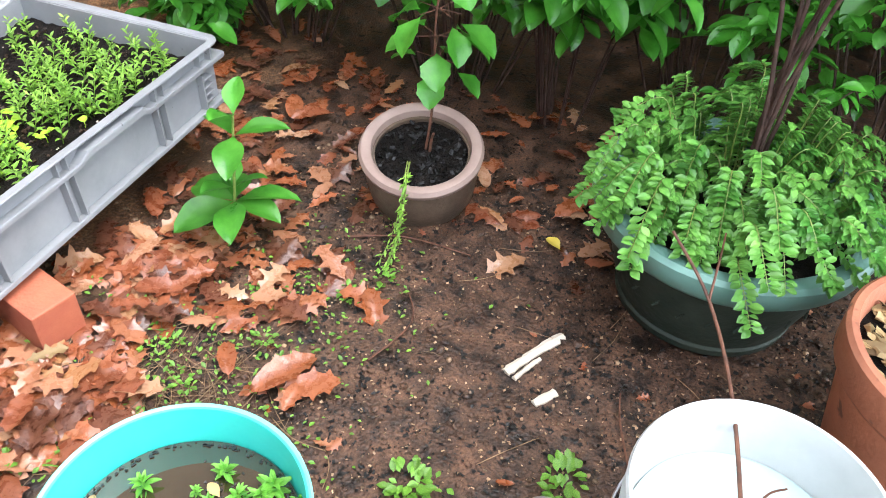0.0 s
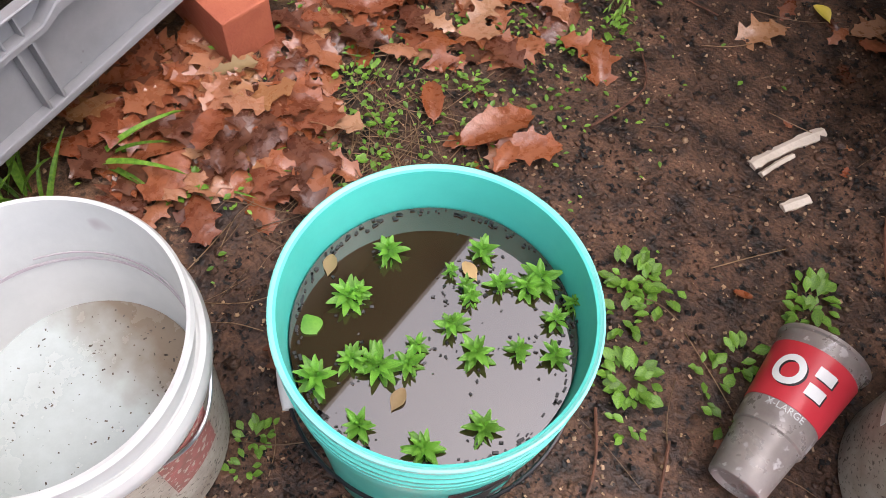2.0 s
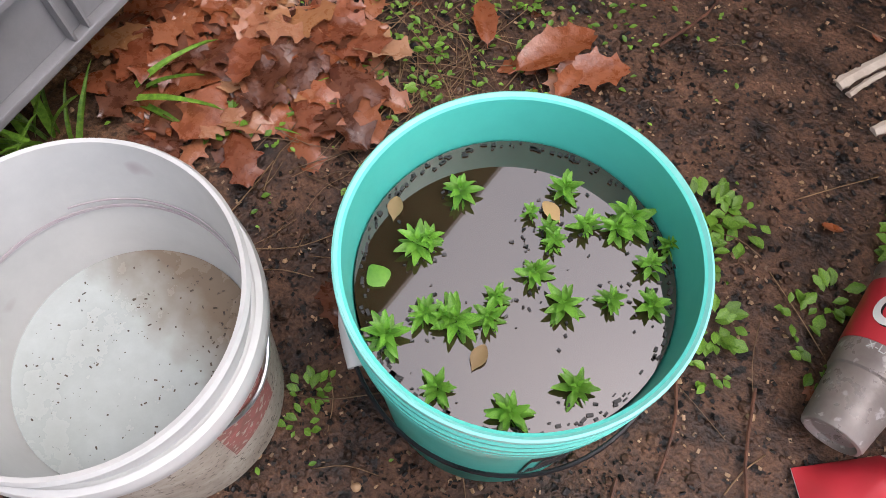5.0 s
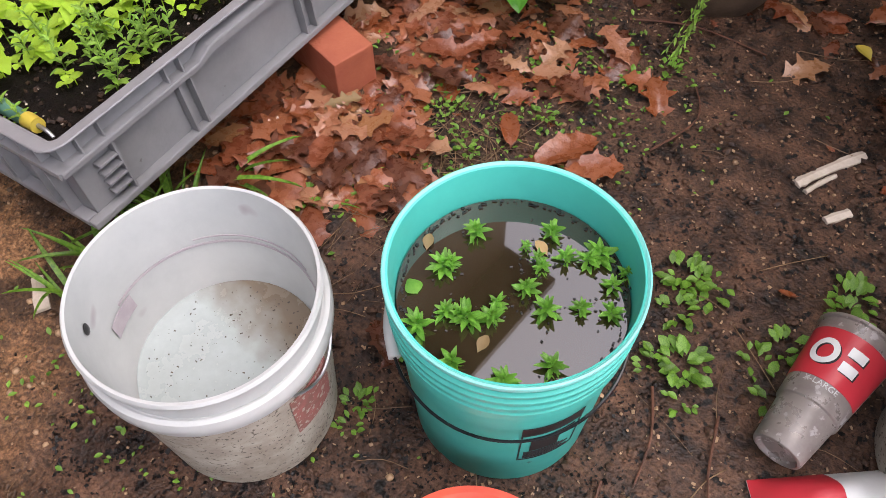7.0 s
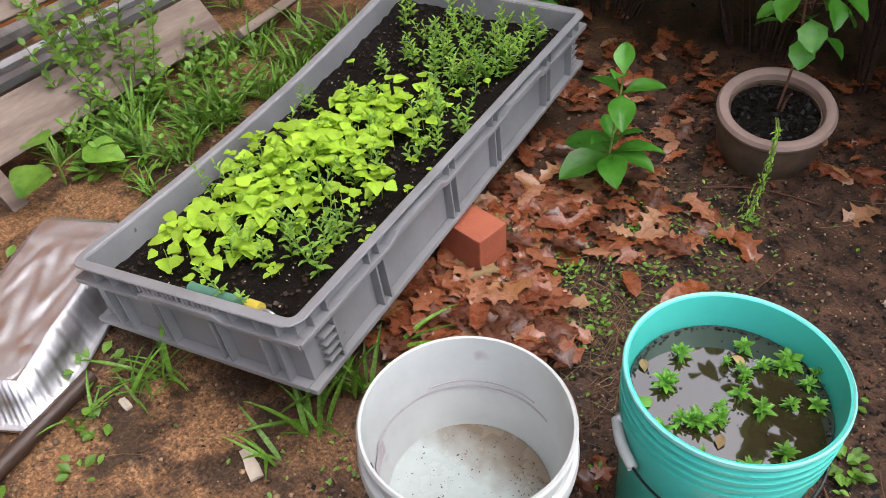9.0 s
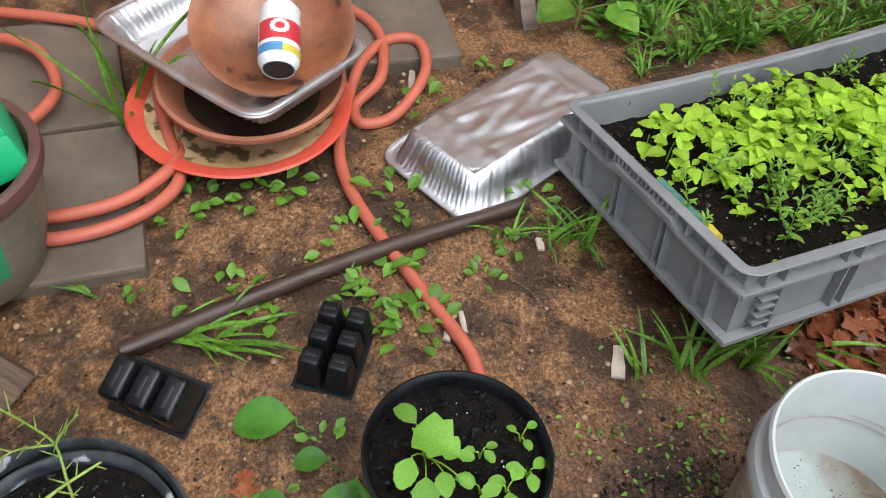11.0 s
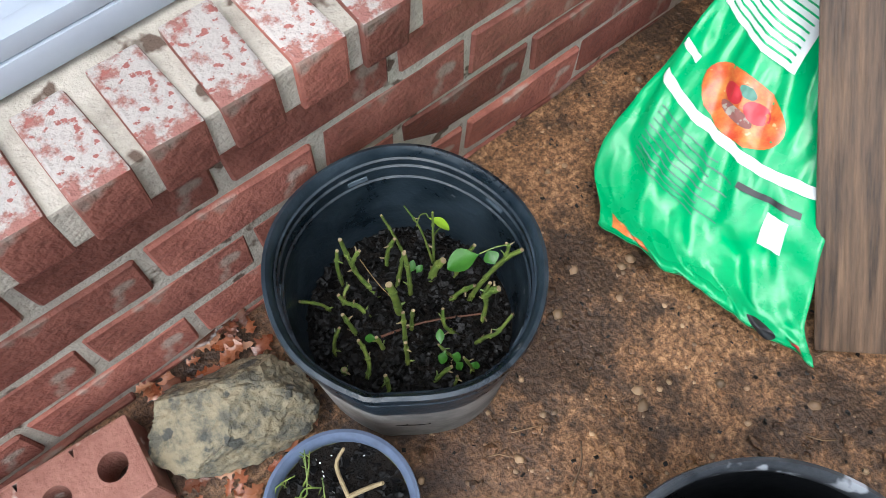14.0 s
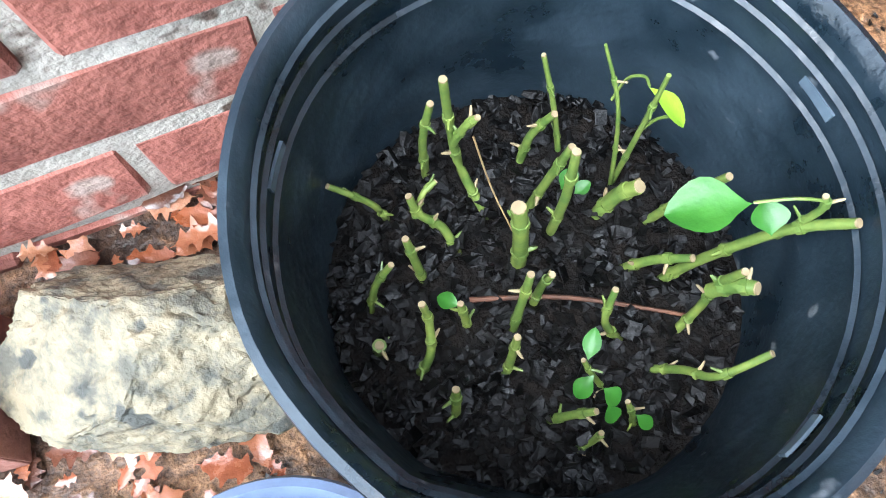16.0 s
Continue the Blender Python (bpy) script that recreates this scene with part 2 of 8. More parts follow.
M = {
    "earth": ground_material(),
    "potting": mat("potting_soil", (0.0022, 0.0019, 0.0016), (0.0115, 0.0085, 0.0065), 60, 0.5, 0.9, 1.0, 220, speck=(0.3, 0.28, 0.25), speck_scale=190, speck_at=0.76, spec=0.12),
    "bark": mat("bark_chips", (0.0012, 0.0012, 0.0012), (0.0085, 0.0068, 0.0058), 30, 0.25, 0.7, 0.6, 150, vary=0.7, island=True, spec=0.3),
    "teal": mat("teal_plastic", (0.05, 0.52, 0.44), (0.04, 0.46, 0.39), 7, 0.35, 0.5, 0.08, 60, speck=(0.03, 0.12, 0.09), speck_scale=35, speck_at=0.74),
    "teal_rim": mat("highlit_teal_rim", (0.25, 0.72, 0.66), (0.16, 0.62, 0.56), 8, 0.35, 0.5),
    "white": mat("white_plastic", (0.58, 0.605, 0.59), (0.48, 0.51, 0.50), 6, 0.35, 0.55, 0.1, 60, trans=0.15, speck=(0.36, 0.31, 0.33), speck_scale=7, speck_at=0.66),
    "dirtwhite": mat("muddy_white_plastic", (0.40, 0.375, 0.315), (0.24, 0.205, 0.16), 14, 0.5, 0.8, 0.15, 90, speck=(0.10, 0.085, 0.065), speck_scale=170, speck_at=0.6),
    "floorwhite": mat("stained_bucket_floor", (0.40, 0.46, 0.45), (0.32, 0.36, 0.34), 12, 0.15, 0.35, speck=(0.05, 0.05, 0.045), speck_scale=120, speck_at=0.71),
    "crate": mat("grey_plastic", (0.19, 0.195, 0.203), (0.25, 0.255, 0.263), 8, 0.42, 0.6, 0.15, 90, speck=(0.10, 0.095, 0.09), speck_scale=45, speck_at=0.72),
    "leaf": mat("glossy_leaf", (0.035, 0.165, 0.012), (0.085, 0.30, 0.03), 18, 0.25, 0.45, 0.25, 50, vary=0.3, island=True, trans=0.25),
    "lime": mat("lime_leaf", (0.33, 0.56, 0.03), (0.42, 0.65, 0.05), 40, 0.35, 0.5, 0.4, 60, vary=0.25, island=True, trans=0.3),
    "herb": mat("herb_leaf", (0.13, 0.29, 0.03), (0.30, 0.50, 0.07), 20, 0.4, 0.6, 0.1, 60, vary=0.35, island=True, trans=0.3),
    "squashleaf": mat("squash_leaf", (0.15, 0.36, 0.035), (0.25, 0.50, 0.06), 24, 0.4, 0.6, 0.35, 50, vary=0.25, trans=0.3),
    "fern": mat("fern_leaf", (0.055, 0.19, 0.028), (0.19, 0.42, 0.07), 14, 0.3, 0.5, 0.1, 60, vary=0.35, island=True, trans=0.25),
    "pond": mat("pond_leaf", (0.08, 0.27, 0.025), (0.22, 0.48, 0.06), 26, 0.3, 0.5, 0.15, 60, vary=0.3, island=True, trans=0.3),
    "plantain": mat("plantain_leaf", (0.05, 0.18, 0.018), (0.12, 0.31, 0.045), 14, 0.3, 0.5, 0.3, 40, vary=0.3, trans=0.3),
    "thorn": mat("thorny_stem", (0.16, 0.26, 0.04), (0.30, 0.40, 0.08), 60, 0.4, 0.6, 0.2, 120),
    "weed": mat("weed_leaf", (0.07, 0.19, 0.018), (0.20, 0.38, 0.045), 20, 0.35, 0.55, 0.1, 60, vary=0.3, island=True, trans=0.25),
    "stem": mat("green_stem", (0.075, 0.13, 0.025), (0.21, 0.26, 0.05), 70, 0.4, 0.6, 0.2, 120),
    "twig": mat("brown_twig", (0.06, 0.03, 0.02), (0.16, 0.07, 0.042), 40, 0.5, 0.8, 0.4, 120, spec=0.25),
    "darkstem": mat("dark_woody_stem", (0.022, 0.013, 0.010), (0.07, 0.04, 0.03), 40, 0.5, 0.8, 0.4, 120, spec=0.2),
    "cut": mat("cut_wood", (0.36, 0.28, 0.15), (0.22, 0.16, 0.085), 90, 0.7),
    "oak": mat("dead_oak_leaf", (0.11, 0.035, 0.016), (0.38, 0.15, 0.075), 48, 0.15, 0.45, 0.7, 60, vary=0.45, island=True, trans=0.06, spec=0.5, coat=0.22),
    "needle": mat("brown_needles", (0.20, 0.125, 0.06), (0.11, 0.066, 0.034), 20, 0.6, vary=0.4, island=True),
    "straw": mat("dry_straw", (0.30, 0.21, 0.09), (0.22, 0.14, 0.06), 20, 0.7, vary=0.4, island=True),
    "chip": mat("weathered_wood_chip", (0.58, 0.51, 0.42), (0.43, 0.36, 0.28), 22, 0.7, 0.85, 0.4, 120),
    "claypot": mat("tan_stoneware", (0.13, 0.088, 0.058), (0.05, 0.034, 0.023), 8, 0.35, 0.6, 0.4, 110),
    "clayrim": mat("mauve_stoneware_rim", (0.30, 0.215, 0.18), (0.24, 0.165, 0.135), 10, 0.5, 0.65, 0.2, 90),
    "greenpot": mat("dark_green_resin", (0.016, 0.025, 0.019), (0.042, 0.053, 0.038), 16, 0.45, 0.7, 0.6, 60, spec=0.25),
    "greenrim": mat("sage_green_resin", (0.14, 0.27, 0.22), (0.11, 0.22, 0.175), 9, 0.4, 0.55, 0.15, 60),
    "terracotta": mat("terracotta", (0.42, 0.16, 0.085), (0.30, 0.11, 0.06), 9, 0.55, 0.75, 0.3, 110, speck=(0.14, 0.06, 0.04), speck_scale=20, speck_at=0.64),
    "brownclay": mat("wet_brown_clay", (0.33, 0.125, 0.055), (0.14, 0.05, 0.025), 7, 0.22, 0.5, 0.3, 90, speck=(0.05, 0.022, 0.014), speck_scale=13, speck_at=0.64),
    "black": mat("black_plastic", (0.0045, 0.005, 0.006), (0.012, 0.013, 0.015), 14, 0.2, 0.45, 0.2, 60, speck=(0.12, 0.12, 0.12), speck_scale=25, speck_at=0.74, spec=0.3),
    "navy": mat("weathered_black_plastic", (0.005, 0.010, 0.015), (0.028, 0.042, 0.055), 18, 0.2, 0.5, 0.6, 45, speck=(0.12, 0.13, 0.14), speck_scale=45, speck_at=0.70, spec=0.4),
    "chipped": mat("chipped_black_plastic", (0.020, 0.023, 0.028), (0.075, 0.082, 0.092), 30, 0.3, 0.5, 0.4, 60, speck=(0.34, 0.36, 0.39), speck_scale=26, speck_at=0.60, spec=0.4),
    "greyside": mat("mud_splashed_plastic", (0.27, 0.25, 0.23), (0.10, 0.095, 0.09), 11, 0.45, 0.7, 0.25, 60),
    "potbark": mat("black_bark_chips", (0.0008, 0.0008, 0.0008), (0.0062, 0.0052, 0.0046), 30, 0.25, 0.7, 0.6, 150, vary=0.7, island=True, spec=0.22),
    "potleaf": mat("dark_glossy_leaf", (0.035, 0.135, 0.014), (0.065, 0.21, 0.024), 40, 0.3, 0.45, 0.3, 60, trans=0.2),
    "dustynavy": mat("dusty_blue_black_plastic", (0.05, 0.07, 0.09), (0.11, 0.14, 0.17), 30, 0.4, 0.6),
    "bluerim": mat("blue_grey_plastic", (0.13, 0.17, 0.26), (0.08, 0.10, 0.15), 20, 0.4, 0.6),
    "olive": mat("olive_plastic", (0.16, 0.17, 0.05), (0.11, 0.11, 0.04), 10, 0.5),
    "hose": mat("orange_rubber", (0.50, 0.13, 0.08), (0.42, 0.10, 0.06), 14, 0.4, 0.6, 0.1, 80),
    "pipe": mat("rusty_pipe", (0.026, 0.015, 0.011), (0.07, 0.038, 0.025), 16, 0.3, 0.65, 0.5, 90, stretch=(1, 0.2, 1)),
    "foil": mat("aluminium_foil", (0.78, 0.78, 0.80), (0.62, 0.63, 0.66), 16, 0.28, 0.6, 0.5, 25, metal=1.0),
    "steel": mat("galvanised_steel", (0.5, 0.51, 0.53), (0.38, 0.39, 0.41), 10, 0.3, 0.5, 0.1, 60, metal=0.9),
    "concrete": mat("wet_concrete", (0.095, 0.074, 0.056), (0.175, 0.138, 0.103), 9, 0.5, 0.8, 0.5, 130, speck=(0.12, 0.09, 0.07), speck_scale=60, speck_at=0.66),
    "plank": mat("old_wet_plank", (0.032, 0.019, 0.012), (0.19, 0.115, 0.068), 13, 0.45, 0.75, 0.8, 40, stretch=(7, 0.45, 7)),
    "board": mat("weathered_board", (0.06, 0.036, 0.022), (0.235, 0.15, 0.092), 22, 0.55, 0.8, 0.6, 60, stretch=(8, 1, 8)),
    "siding": mat("orange_stained_wood", (0.26, 0.085, 0.03), (0.42, 0.16, 0.06), 16, 0.45, 0.7, 0.4, 70, stretch=(1, 0.15, 2), spec=0.2),
    "oldwood": mat("grey_pallet_wood", (0.13, 0.092, 0.072), (0.26, 0.205, 0.165), 14, 0.7, 0.85, 0.5, 60, stretch=(2, 0.3, 2)),
    "brick": mat("red_brick", (0.175, 0.062, 0.047), (0.325, 0.125, 0.092), 22, 0.55, 0.85, 0.8, 130, vary=0.38, speck=(0.30, 0.225, 0.185), speck_scale=13, speck_at=0.60, spec=0.2),
    "capbrick": mat("limed_brick", (0.43, 0.385, 0.35), (0.29, 0.125, 0.10), 34, 0.65, 0.9, 0.8, 150, vary=0.15, speck=(0.30, 0.10, 0.08), speck_scale=120, speck_at=0.585, edge=(0.5, 0.585)),
    "mortar": mat("mortar", (0.50, 0.455, 0.385), (0.33, 0.295, 0.245), 20, 0.8, 0.95, 0.6, 210, speck=(0.12, 0.085, 0.065), speck_scale=26, speck_at=0.62, spec=0.1),
    "newbrick": mat("orange_brick", (0.40, 0.115, 0.055), (0.33, 0.085, 0.045), 12, 0.6, 0.8, 0.5, 150),
    "pinkbrick": mat("pink_brick", (0.30, 0.135, 0.10), (0.21, 0.085, 0.062), 26, 0.65, 0.85, 0.6, 150, speck=(0.50, 0.40, 0.34), speck_scale=24, speck_at=0.62),
    "rock": mat("lichen_rock", (0.24, 0.20, 0.125), (0.095, 0.09, 0.068), 42, 0.7, 0.9, 1.0, 130, speck=(0.06, 0.06, 0.05), speck_scale=36, speck_at=0.60, edge=(0.42, 0.60)),
    "pebble": mat("pebbles", (0.30, 0.20, 0.11), (0.16, 0.10, 0.06), 8, 0.4, 0.7, vary=0.6, island=True),
    "bag": mat("green_film", (0.014, 0.42, 0.14), (0.011, 0.34, 0.115), 9, 0.16, 0.36, 0.7, 22),
    "print_white": mat("white_print", (0.75, 0.76, 0.74), (0.66, 0.68, 0.66), 20, 0.35),
    # also paints the can's shaded opening and the dark outlines on the bucket water
    "print_black": mat("black_print", (0.012, 0.013, 0.015), (0.02, 0.02, 0.02), 20, 0.4),
    "print_red": mat("red_print", (0.55, 0.035, 0.05), (0.48, 0.03, 0.04), 14, 0.35),
    "print_green": mat("green_print", (0.035, 0.23, 0.10), (0.06, 0.30, 0.15), 50, 0.4),
    "print_blue": mat("blue_print", (0.06, 0.20, 0.42), (0.10, 0.28, 0.45), 60, 0.35),
    "fadedred": mat("faded_red_print", (0.30, 0.09, 0.08), (0.20, 0.10, 0.08), 40, 0.6, 0.8, speck=(0.36, 0.32, 0.26), speck_scale=120, speck_at=0.56),
    "dirt": mat("brown_dirt", (0.10, 0.075, 0.05), (0.03, 0.025, 0.02), 90, 0.7),
    "scuff": mat("pinkish_scuff", (0.40, 0.345, 0.375), (0.46, 0.43, 0.445), 40, 0.6),
    "palewater": mat("clear_water_over_white", (0.40, 0.49, 0.48), (0.33, 0.42, 0.41), 6, 0.03, 0.03),
    "tomato": mat("tomato_print", (0.52, 0.06, 0.02), (0.66, 0.26, 0.06), 45, 0.3, speck=(0.62, 0.42, 0.2), speck_scale=60, speck_at=0.64),
    "yellow": mat("yellow_plastic", (0.60, 0.48, 0.07), (0.5, 0.38, 0.06), 14, 0.4),
    "cream": mat("cream_enamel", (0.62, 0.48, 0.30), (0.36, 0.24, 0.10), 8, 0.3, 0.5, speck=(0.10, 0.07, 0.03), speck_scale=22, speck_at=0.55),
    "redenamel": mat("red_enamel", (0.68, 0.11, 0.06), (0.55, 0.07, 0.05), 10, 0.3, 0.45),
    "greenbox": mat("green_box_plastic", (0.02, 0.42, 0.17), (0.02, 0.36, 0.14), 9, 0.3, 0.45),
    "handle": mat("green_handle_plastic", (0.10, 0.26, 0.19), (0.07, 0.19, 0.14), 20, 0.4, 0.6),
    "maroon": mat("maroon_glaze", (0.10, 0.045, 0.04), (0.15, 0.07, 0.06), 12, 0.35, 0.5),
    "beige": mat("grey_beige_glaze", (0.25, 0.21, 0.155), (0.14, 0.115, 0.082), 9, 0.4, 0.6, 0.2, 60),
    "door": mat("grey_white_aluminium", (0.44, 0.48, 0.54), (0.36, 0.40, 0.46), 5, 0.3, 0.5),
    # dark wet things, and the sheet standing in for shade behind the hedge
    "nearblack": mat("dark_wet_matter_and_shade", (0.02, 0.014, 0.01), (0.05, 0.03, 0.02), 20, 0.3, 0.5, spec=0.2),
}



def leaf_colours(m):
    """Dead leaves from near black through red-brown to pale tan, one tone a leaf."""
    n, l = m.node_tree.nodes, m.node_tree.links
    b = n["Principled BSDF"]
    old = b.inputs["Base Color"].links[0].from_socket
    ramp = n.new("ShaderNodeValToRGB")
    e = ramp.color_ramp.elements
    e[0].color, e[1].color = (0.016, 0.007, 0.006, 1), (0.36, 0.17, 0.065, 1)
    for at, col in ((0.2, (0.05, 0.013, 0.008, 1)), (0.42, (0.16, 0.036, 0.013, 1)), (0.66, (0.27, 0.075, 0.024, 1)), (0.82, (0.36, 0.14, 0.07, 1)), (0.93, (0.45, 0.26, 0.15, 1))):
        e.new(at).color = col
    l.new(n.new("ShaderNodeNewGeometry").outputs["Random Per Island"], ramp.inputs[0])
    mx = n.new("ShaderNodeMix")
    mx.data_type = "RGBA"
    mx.inputs[0].default_value = 0.68
    l.new(old, mx.inputs[6])
    l.new(ramp.outputs[0], mx.inputs[7])
    l.new(mx.outputs[2], b.inputs["Base Color"])


def brown_stain(m):
    """A soft brown tide of silt on one side of the bucket's floor."""
    n, l = m.node_tree.nodes, m.node_tree.links
    b = n["Principled BSDF"]
    old = b.inputs["Base Color"].links[0].from_socket
    co, dot = n.new("ShaderNodeTexCoord"), n.new("ShaderNodeVectorMath")
    dot.operation = "DOT_PRODUCT"
    dot.inputs[1].default_value = (0.1, 0.99, 0)
    l.new(co.outputs["Object"], dot.inputs[0])
    nz, ad = n.new("ShaderNodeTexNoise"), n.new("ShaderNodeMath")
    nz.inputs["Scale"].default_value, nz.inputs["Detail"].default_value = 25, 6
    l.new(co.outputs["Object"], nz.inputs["Vector"])
    ad.operation = "MULTIPLY_ADD"
    ad.inputs[1].default_value = 0.07
    l.new(nz.outputs[0], ad.inputs[0])
    l.new(dot.outputs["Value"], ad.inputs[2])
    rp, mx = n.new("ShaderNodeMapRange"), n.new("ShaderNodeMix")
    rp.inputs[1].default_value, rp.inputs[2].default_value, rp.inputs[4].default_value = 0.055, 0.125, 0.92
    l.new(ad.outputs[0], rp.inputs[0])
    mx.data_type = "RGBA"
    mx.inputs[7].default_value = (0.17, 0.125, 0.08, 1)
    l.new(rp.outputs[0], mx.inputs[0])
    l.new(old, mx.inputs[6])
    l.new(mx.outputs[2], b.inputs["Base Color"])


leaf_colours(M["oak"])
brown_stain(M["floorwhite"])


M["murk"] = mat("murky_water", (0.022, 0.015, 0.008), (0.036, 0.026, 0.013), 6, 0.02, 0.02, spec=1.0, coat=1.0)
M["murk"].node_tree.nodes["Principled BSDF"].inputs["IOR"].default_value = 1.45
M["cupclear"] = mat("scuffed_clear_plastic", (0.36, 0.32, 0.29), (0.24, 0.20, 0.18), 30, 0.2, 0.45, 0.2, 60, speck=(0.55, 0.52, 0.5), speck_scale=70, speck_at=0.6)
M["cupclear"].node_tree.nodes["Principled BSDF"].inputs["Transmission Weight"].default_value = 0.35


# ---- builders ----
def part(name, bm, material, parent=None, label="", smooth=True):
    me = bpy.data.meshes.new(name)
    bm.to_mesh(me)
    bm.free()
    me.polygons.foreach_set("use_smooth", [smooth] * len(me.polygons))
    if smooth:
        me.set_sharp_from_angle(angle=radians(42))
    me.materials.append(M[material])
    ob = new(name, me)
    ob.parent = parent
    if label:
        ob["label"] = label
    return ob


def pydata(name, verts, faces, material, parent=None, label="", smooth=False):
    me = bpy.data.meshes.new(name)
    me.from_pydata([tuple(v) for v in verts], [], [tuple(f) for f in faces])
    me.polygons.foreach_set("use_smooth", [smooth] * len(me.polygons))
    me.materials.append(M[material])
    ob = new(name, me)
    ob.parent = parent
    if label:
        ob["label"] = label
    return ob


def empty(name, x, y, z, label, category, group="", turn=(0, 0, 0)):
    ob = new(name)
    ob.matrix_world = pose(x, y, z, *turn)
    return tagged(ob, label, category, group)


def lathe(profile, seg=64, wob=0.0, seed=0, shape=None):
    """Revolve (r, z) pairs about z; wob makes it slightly out of round; shape(angle) scales the radius."""
    bm = bmesh.new()
    rings = []
    for r, z in profile:
        if r < 1e-5:
            rings.append([bm.verts.new((0, 0, z))])
            continue
        ring = []
        for i in range(seg):
            a = 2 * math.pi * i / seg
            k = r * (1 + wob * math.sin(2 * a + seed) + 0.5 * wob * math.sin(3 * a + 2 * seed))
            if shape:
                k *= shape(a)
            ring.append(bm.verts.new((k * math.cos(a), k * math.sin(a), z)))
        rings.append(ring)
    for p, q in zip(rings, rings[1:]):
        for i in range(seg):
            j = (i + 1) % seg
            if len(p) == 1 and len(q) > 1:
                bm.faces.new((p[0], q[i], q[j]))
            elif len(q) == 1 and len(p) > 1:
                bm.faces.new((p[i], p[j], q[0]))
            elif len(p) > 1:
                bm.faces.new((p[i], p[j], q[j], q[i]))
    bmesh.ops.recalc_face_normals(bm, faces=bm.faces)
    return bm


def smooth_path(points, steps=6):
    """Catmull-Rom through points."""
    p = [Vector(q) for q in points]
    out = []
    for i in range(len(p) - 1):
        a, b, c, d = p[max(i - 1, 0)], p[i], p[i + 1], p[min(i + 2, len(p) - 1)]
        for k in range(steps):
            t = k / steps
            out.append(0.5 * (2 * b + (c - a) * t + (2 * a - 5 * b + 4 * c - d) * t * t + (3 * b - a - 3 * c + d) * t ** 3))
    out.append(p[-1])
    return out


def tube(points, r0, r1=None, seg=8, steps=6, bm=None):
    bm = bm or bmesh.new()
    pts = smooth_path(points, steps)
    r1 = r0 if r1 is None else r1
    prev = None
    for i, p in enumerate(pts):
        d = (pts[min(i + 1, len(pts) - 1)] - pts[max(i - 1, 0)]).normalized()
        side = d.cross(Vector((0.13, 0.21, 1)) if abs(d.z) < 0.95 else Vector((1, 0.2, 0.1))).normalized()
        up = side.cross(d)
        r = r0 + (r1 - r0) * i / (len(pts) - 1)
        ring = [bm.verts.new(p + r * (math.cos(2 * math.pi * k / seg) * side + math.sin(2 * math.pi * k / seg) * up)) for k in range(seg)]
        if prev:
            for k in range(seg):
                bm.faces.new((prev[k], prev[(k + 1) % seg], ring[(k + 1) % seg], ring[k]))
        else:
            bm.faces.new(ring[::-1])
        prev = ring
    bm.faces.new(prev)
    return bm


def box(sx, sy, sz, bevel=0.003, m=None, jitter=0.0, rnd=None):
    bm = bmesh.new()
    bmesh.ops.create_cube(bm, size=1)
    bmesh.ops.scale(bm, vec=(sx, sy, sz), verts=bm.verts)
    if jitter:
        for v in bm.verts:
            v.co += Vector((rnd.uniform(-1, 1), rnd.uniform(-1, 1), rnd.uniform(-1, 1))) * jitter
    if bevel:
        bmesh.ops.bevel(bm, geom=bm.edges[:], offset=bevel, segments=2, profile=0.6, affect="EDGES")
    if m is not None:
        bm.transform(m)
    return bm


def oak_outline(rnd):
    """Half-widths along a lobed leaf of length 1; broad or narrow, with rounded sinuses."""
    s = rnd.uniform(0.75, 1.25)
    lobe = [(0.27 + rnd.uniform(-0.04, 0.04), 0.20), (0.53 + rnd.uniform(-0.05, 0.05), 0.31), (0.79 + rnd.uniform(-0.04, 0.04), 0.24)]
    wide = rnd.uniform(0.10, 0.21)
    w = []
    for k in range(29):
        t = k / 28
        q = wide * math.sin(math.pi * min(1, t * 1.02)) ** 0.7 + 0.004 if t > 0.1 else 0.008
        for at, amp in lobe:
            q = max(q, amp * s * math.exp(-abs((t - at) / 0.085) ** 1.6) if t > 0.1 else 0)
        w.append(q * rnd.uniform(0.96, 1.04))
    w[-1] = 0.01
    return w


def leaf_mesh(outline, curl=0.1, fold=0.1, cup=0.0, twist=0.0):
    """A leaf along +y from the origin, of length 1: verts and faces, two strips beside the midrib."""
    n = len(outline)
    v, f = [], []
    for i, w in enumerate(outline):
        t = i / (n - 1)
        z = -curl * (t - 0.3) ** 2 + cup * math.sin(math.pi * t)
        for s in (-1, -0.5, 0, 0.5, 1):
            v.append((s * w, t + 0.06 * abs(s) * (1 if i < n - 1 else 0), z + fold * abs(s) * w * 1.2 + twist * s * w * (t - 0.5)))
    for i in range(n - 1):
        for k in range(4):
            a = i * 5 + k
            f.append((a, a + 1, a + 6, a + 5))
    return np.array(v), f


OVAL = [0.015, 0.10, 0.20, 0.26, 0.275, 0.25, 0.19, 0.10, 0.006]
LOBED = [0.06, 0.26, 0.40, 0.47, 0.41, 0.36, 0.45, 0.46, 0.34, 0.25, 0.30, 0.22, 0.10, 0.01]
ROUND = [0.04, 0.15, 0.24, 0.31, 0.35, 0.37, 0.375, 0.36, 0.33, 0.28, 0.21, 0.12, 0.02]
HEART = [0.05, 0.25, 0.37, 0.44, 0.465, 0.465, 0.44, 0.40, 0.35, 0.29, 0.22, 0.15, 0.08, 0.008]
LANCE = [0.02, 0.08, 0.12, 0.14, 0.135, 0.11, 0.08, 0.045, 0.004]


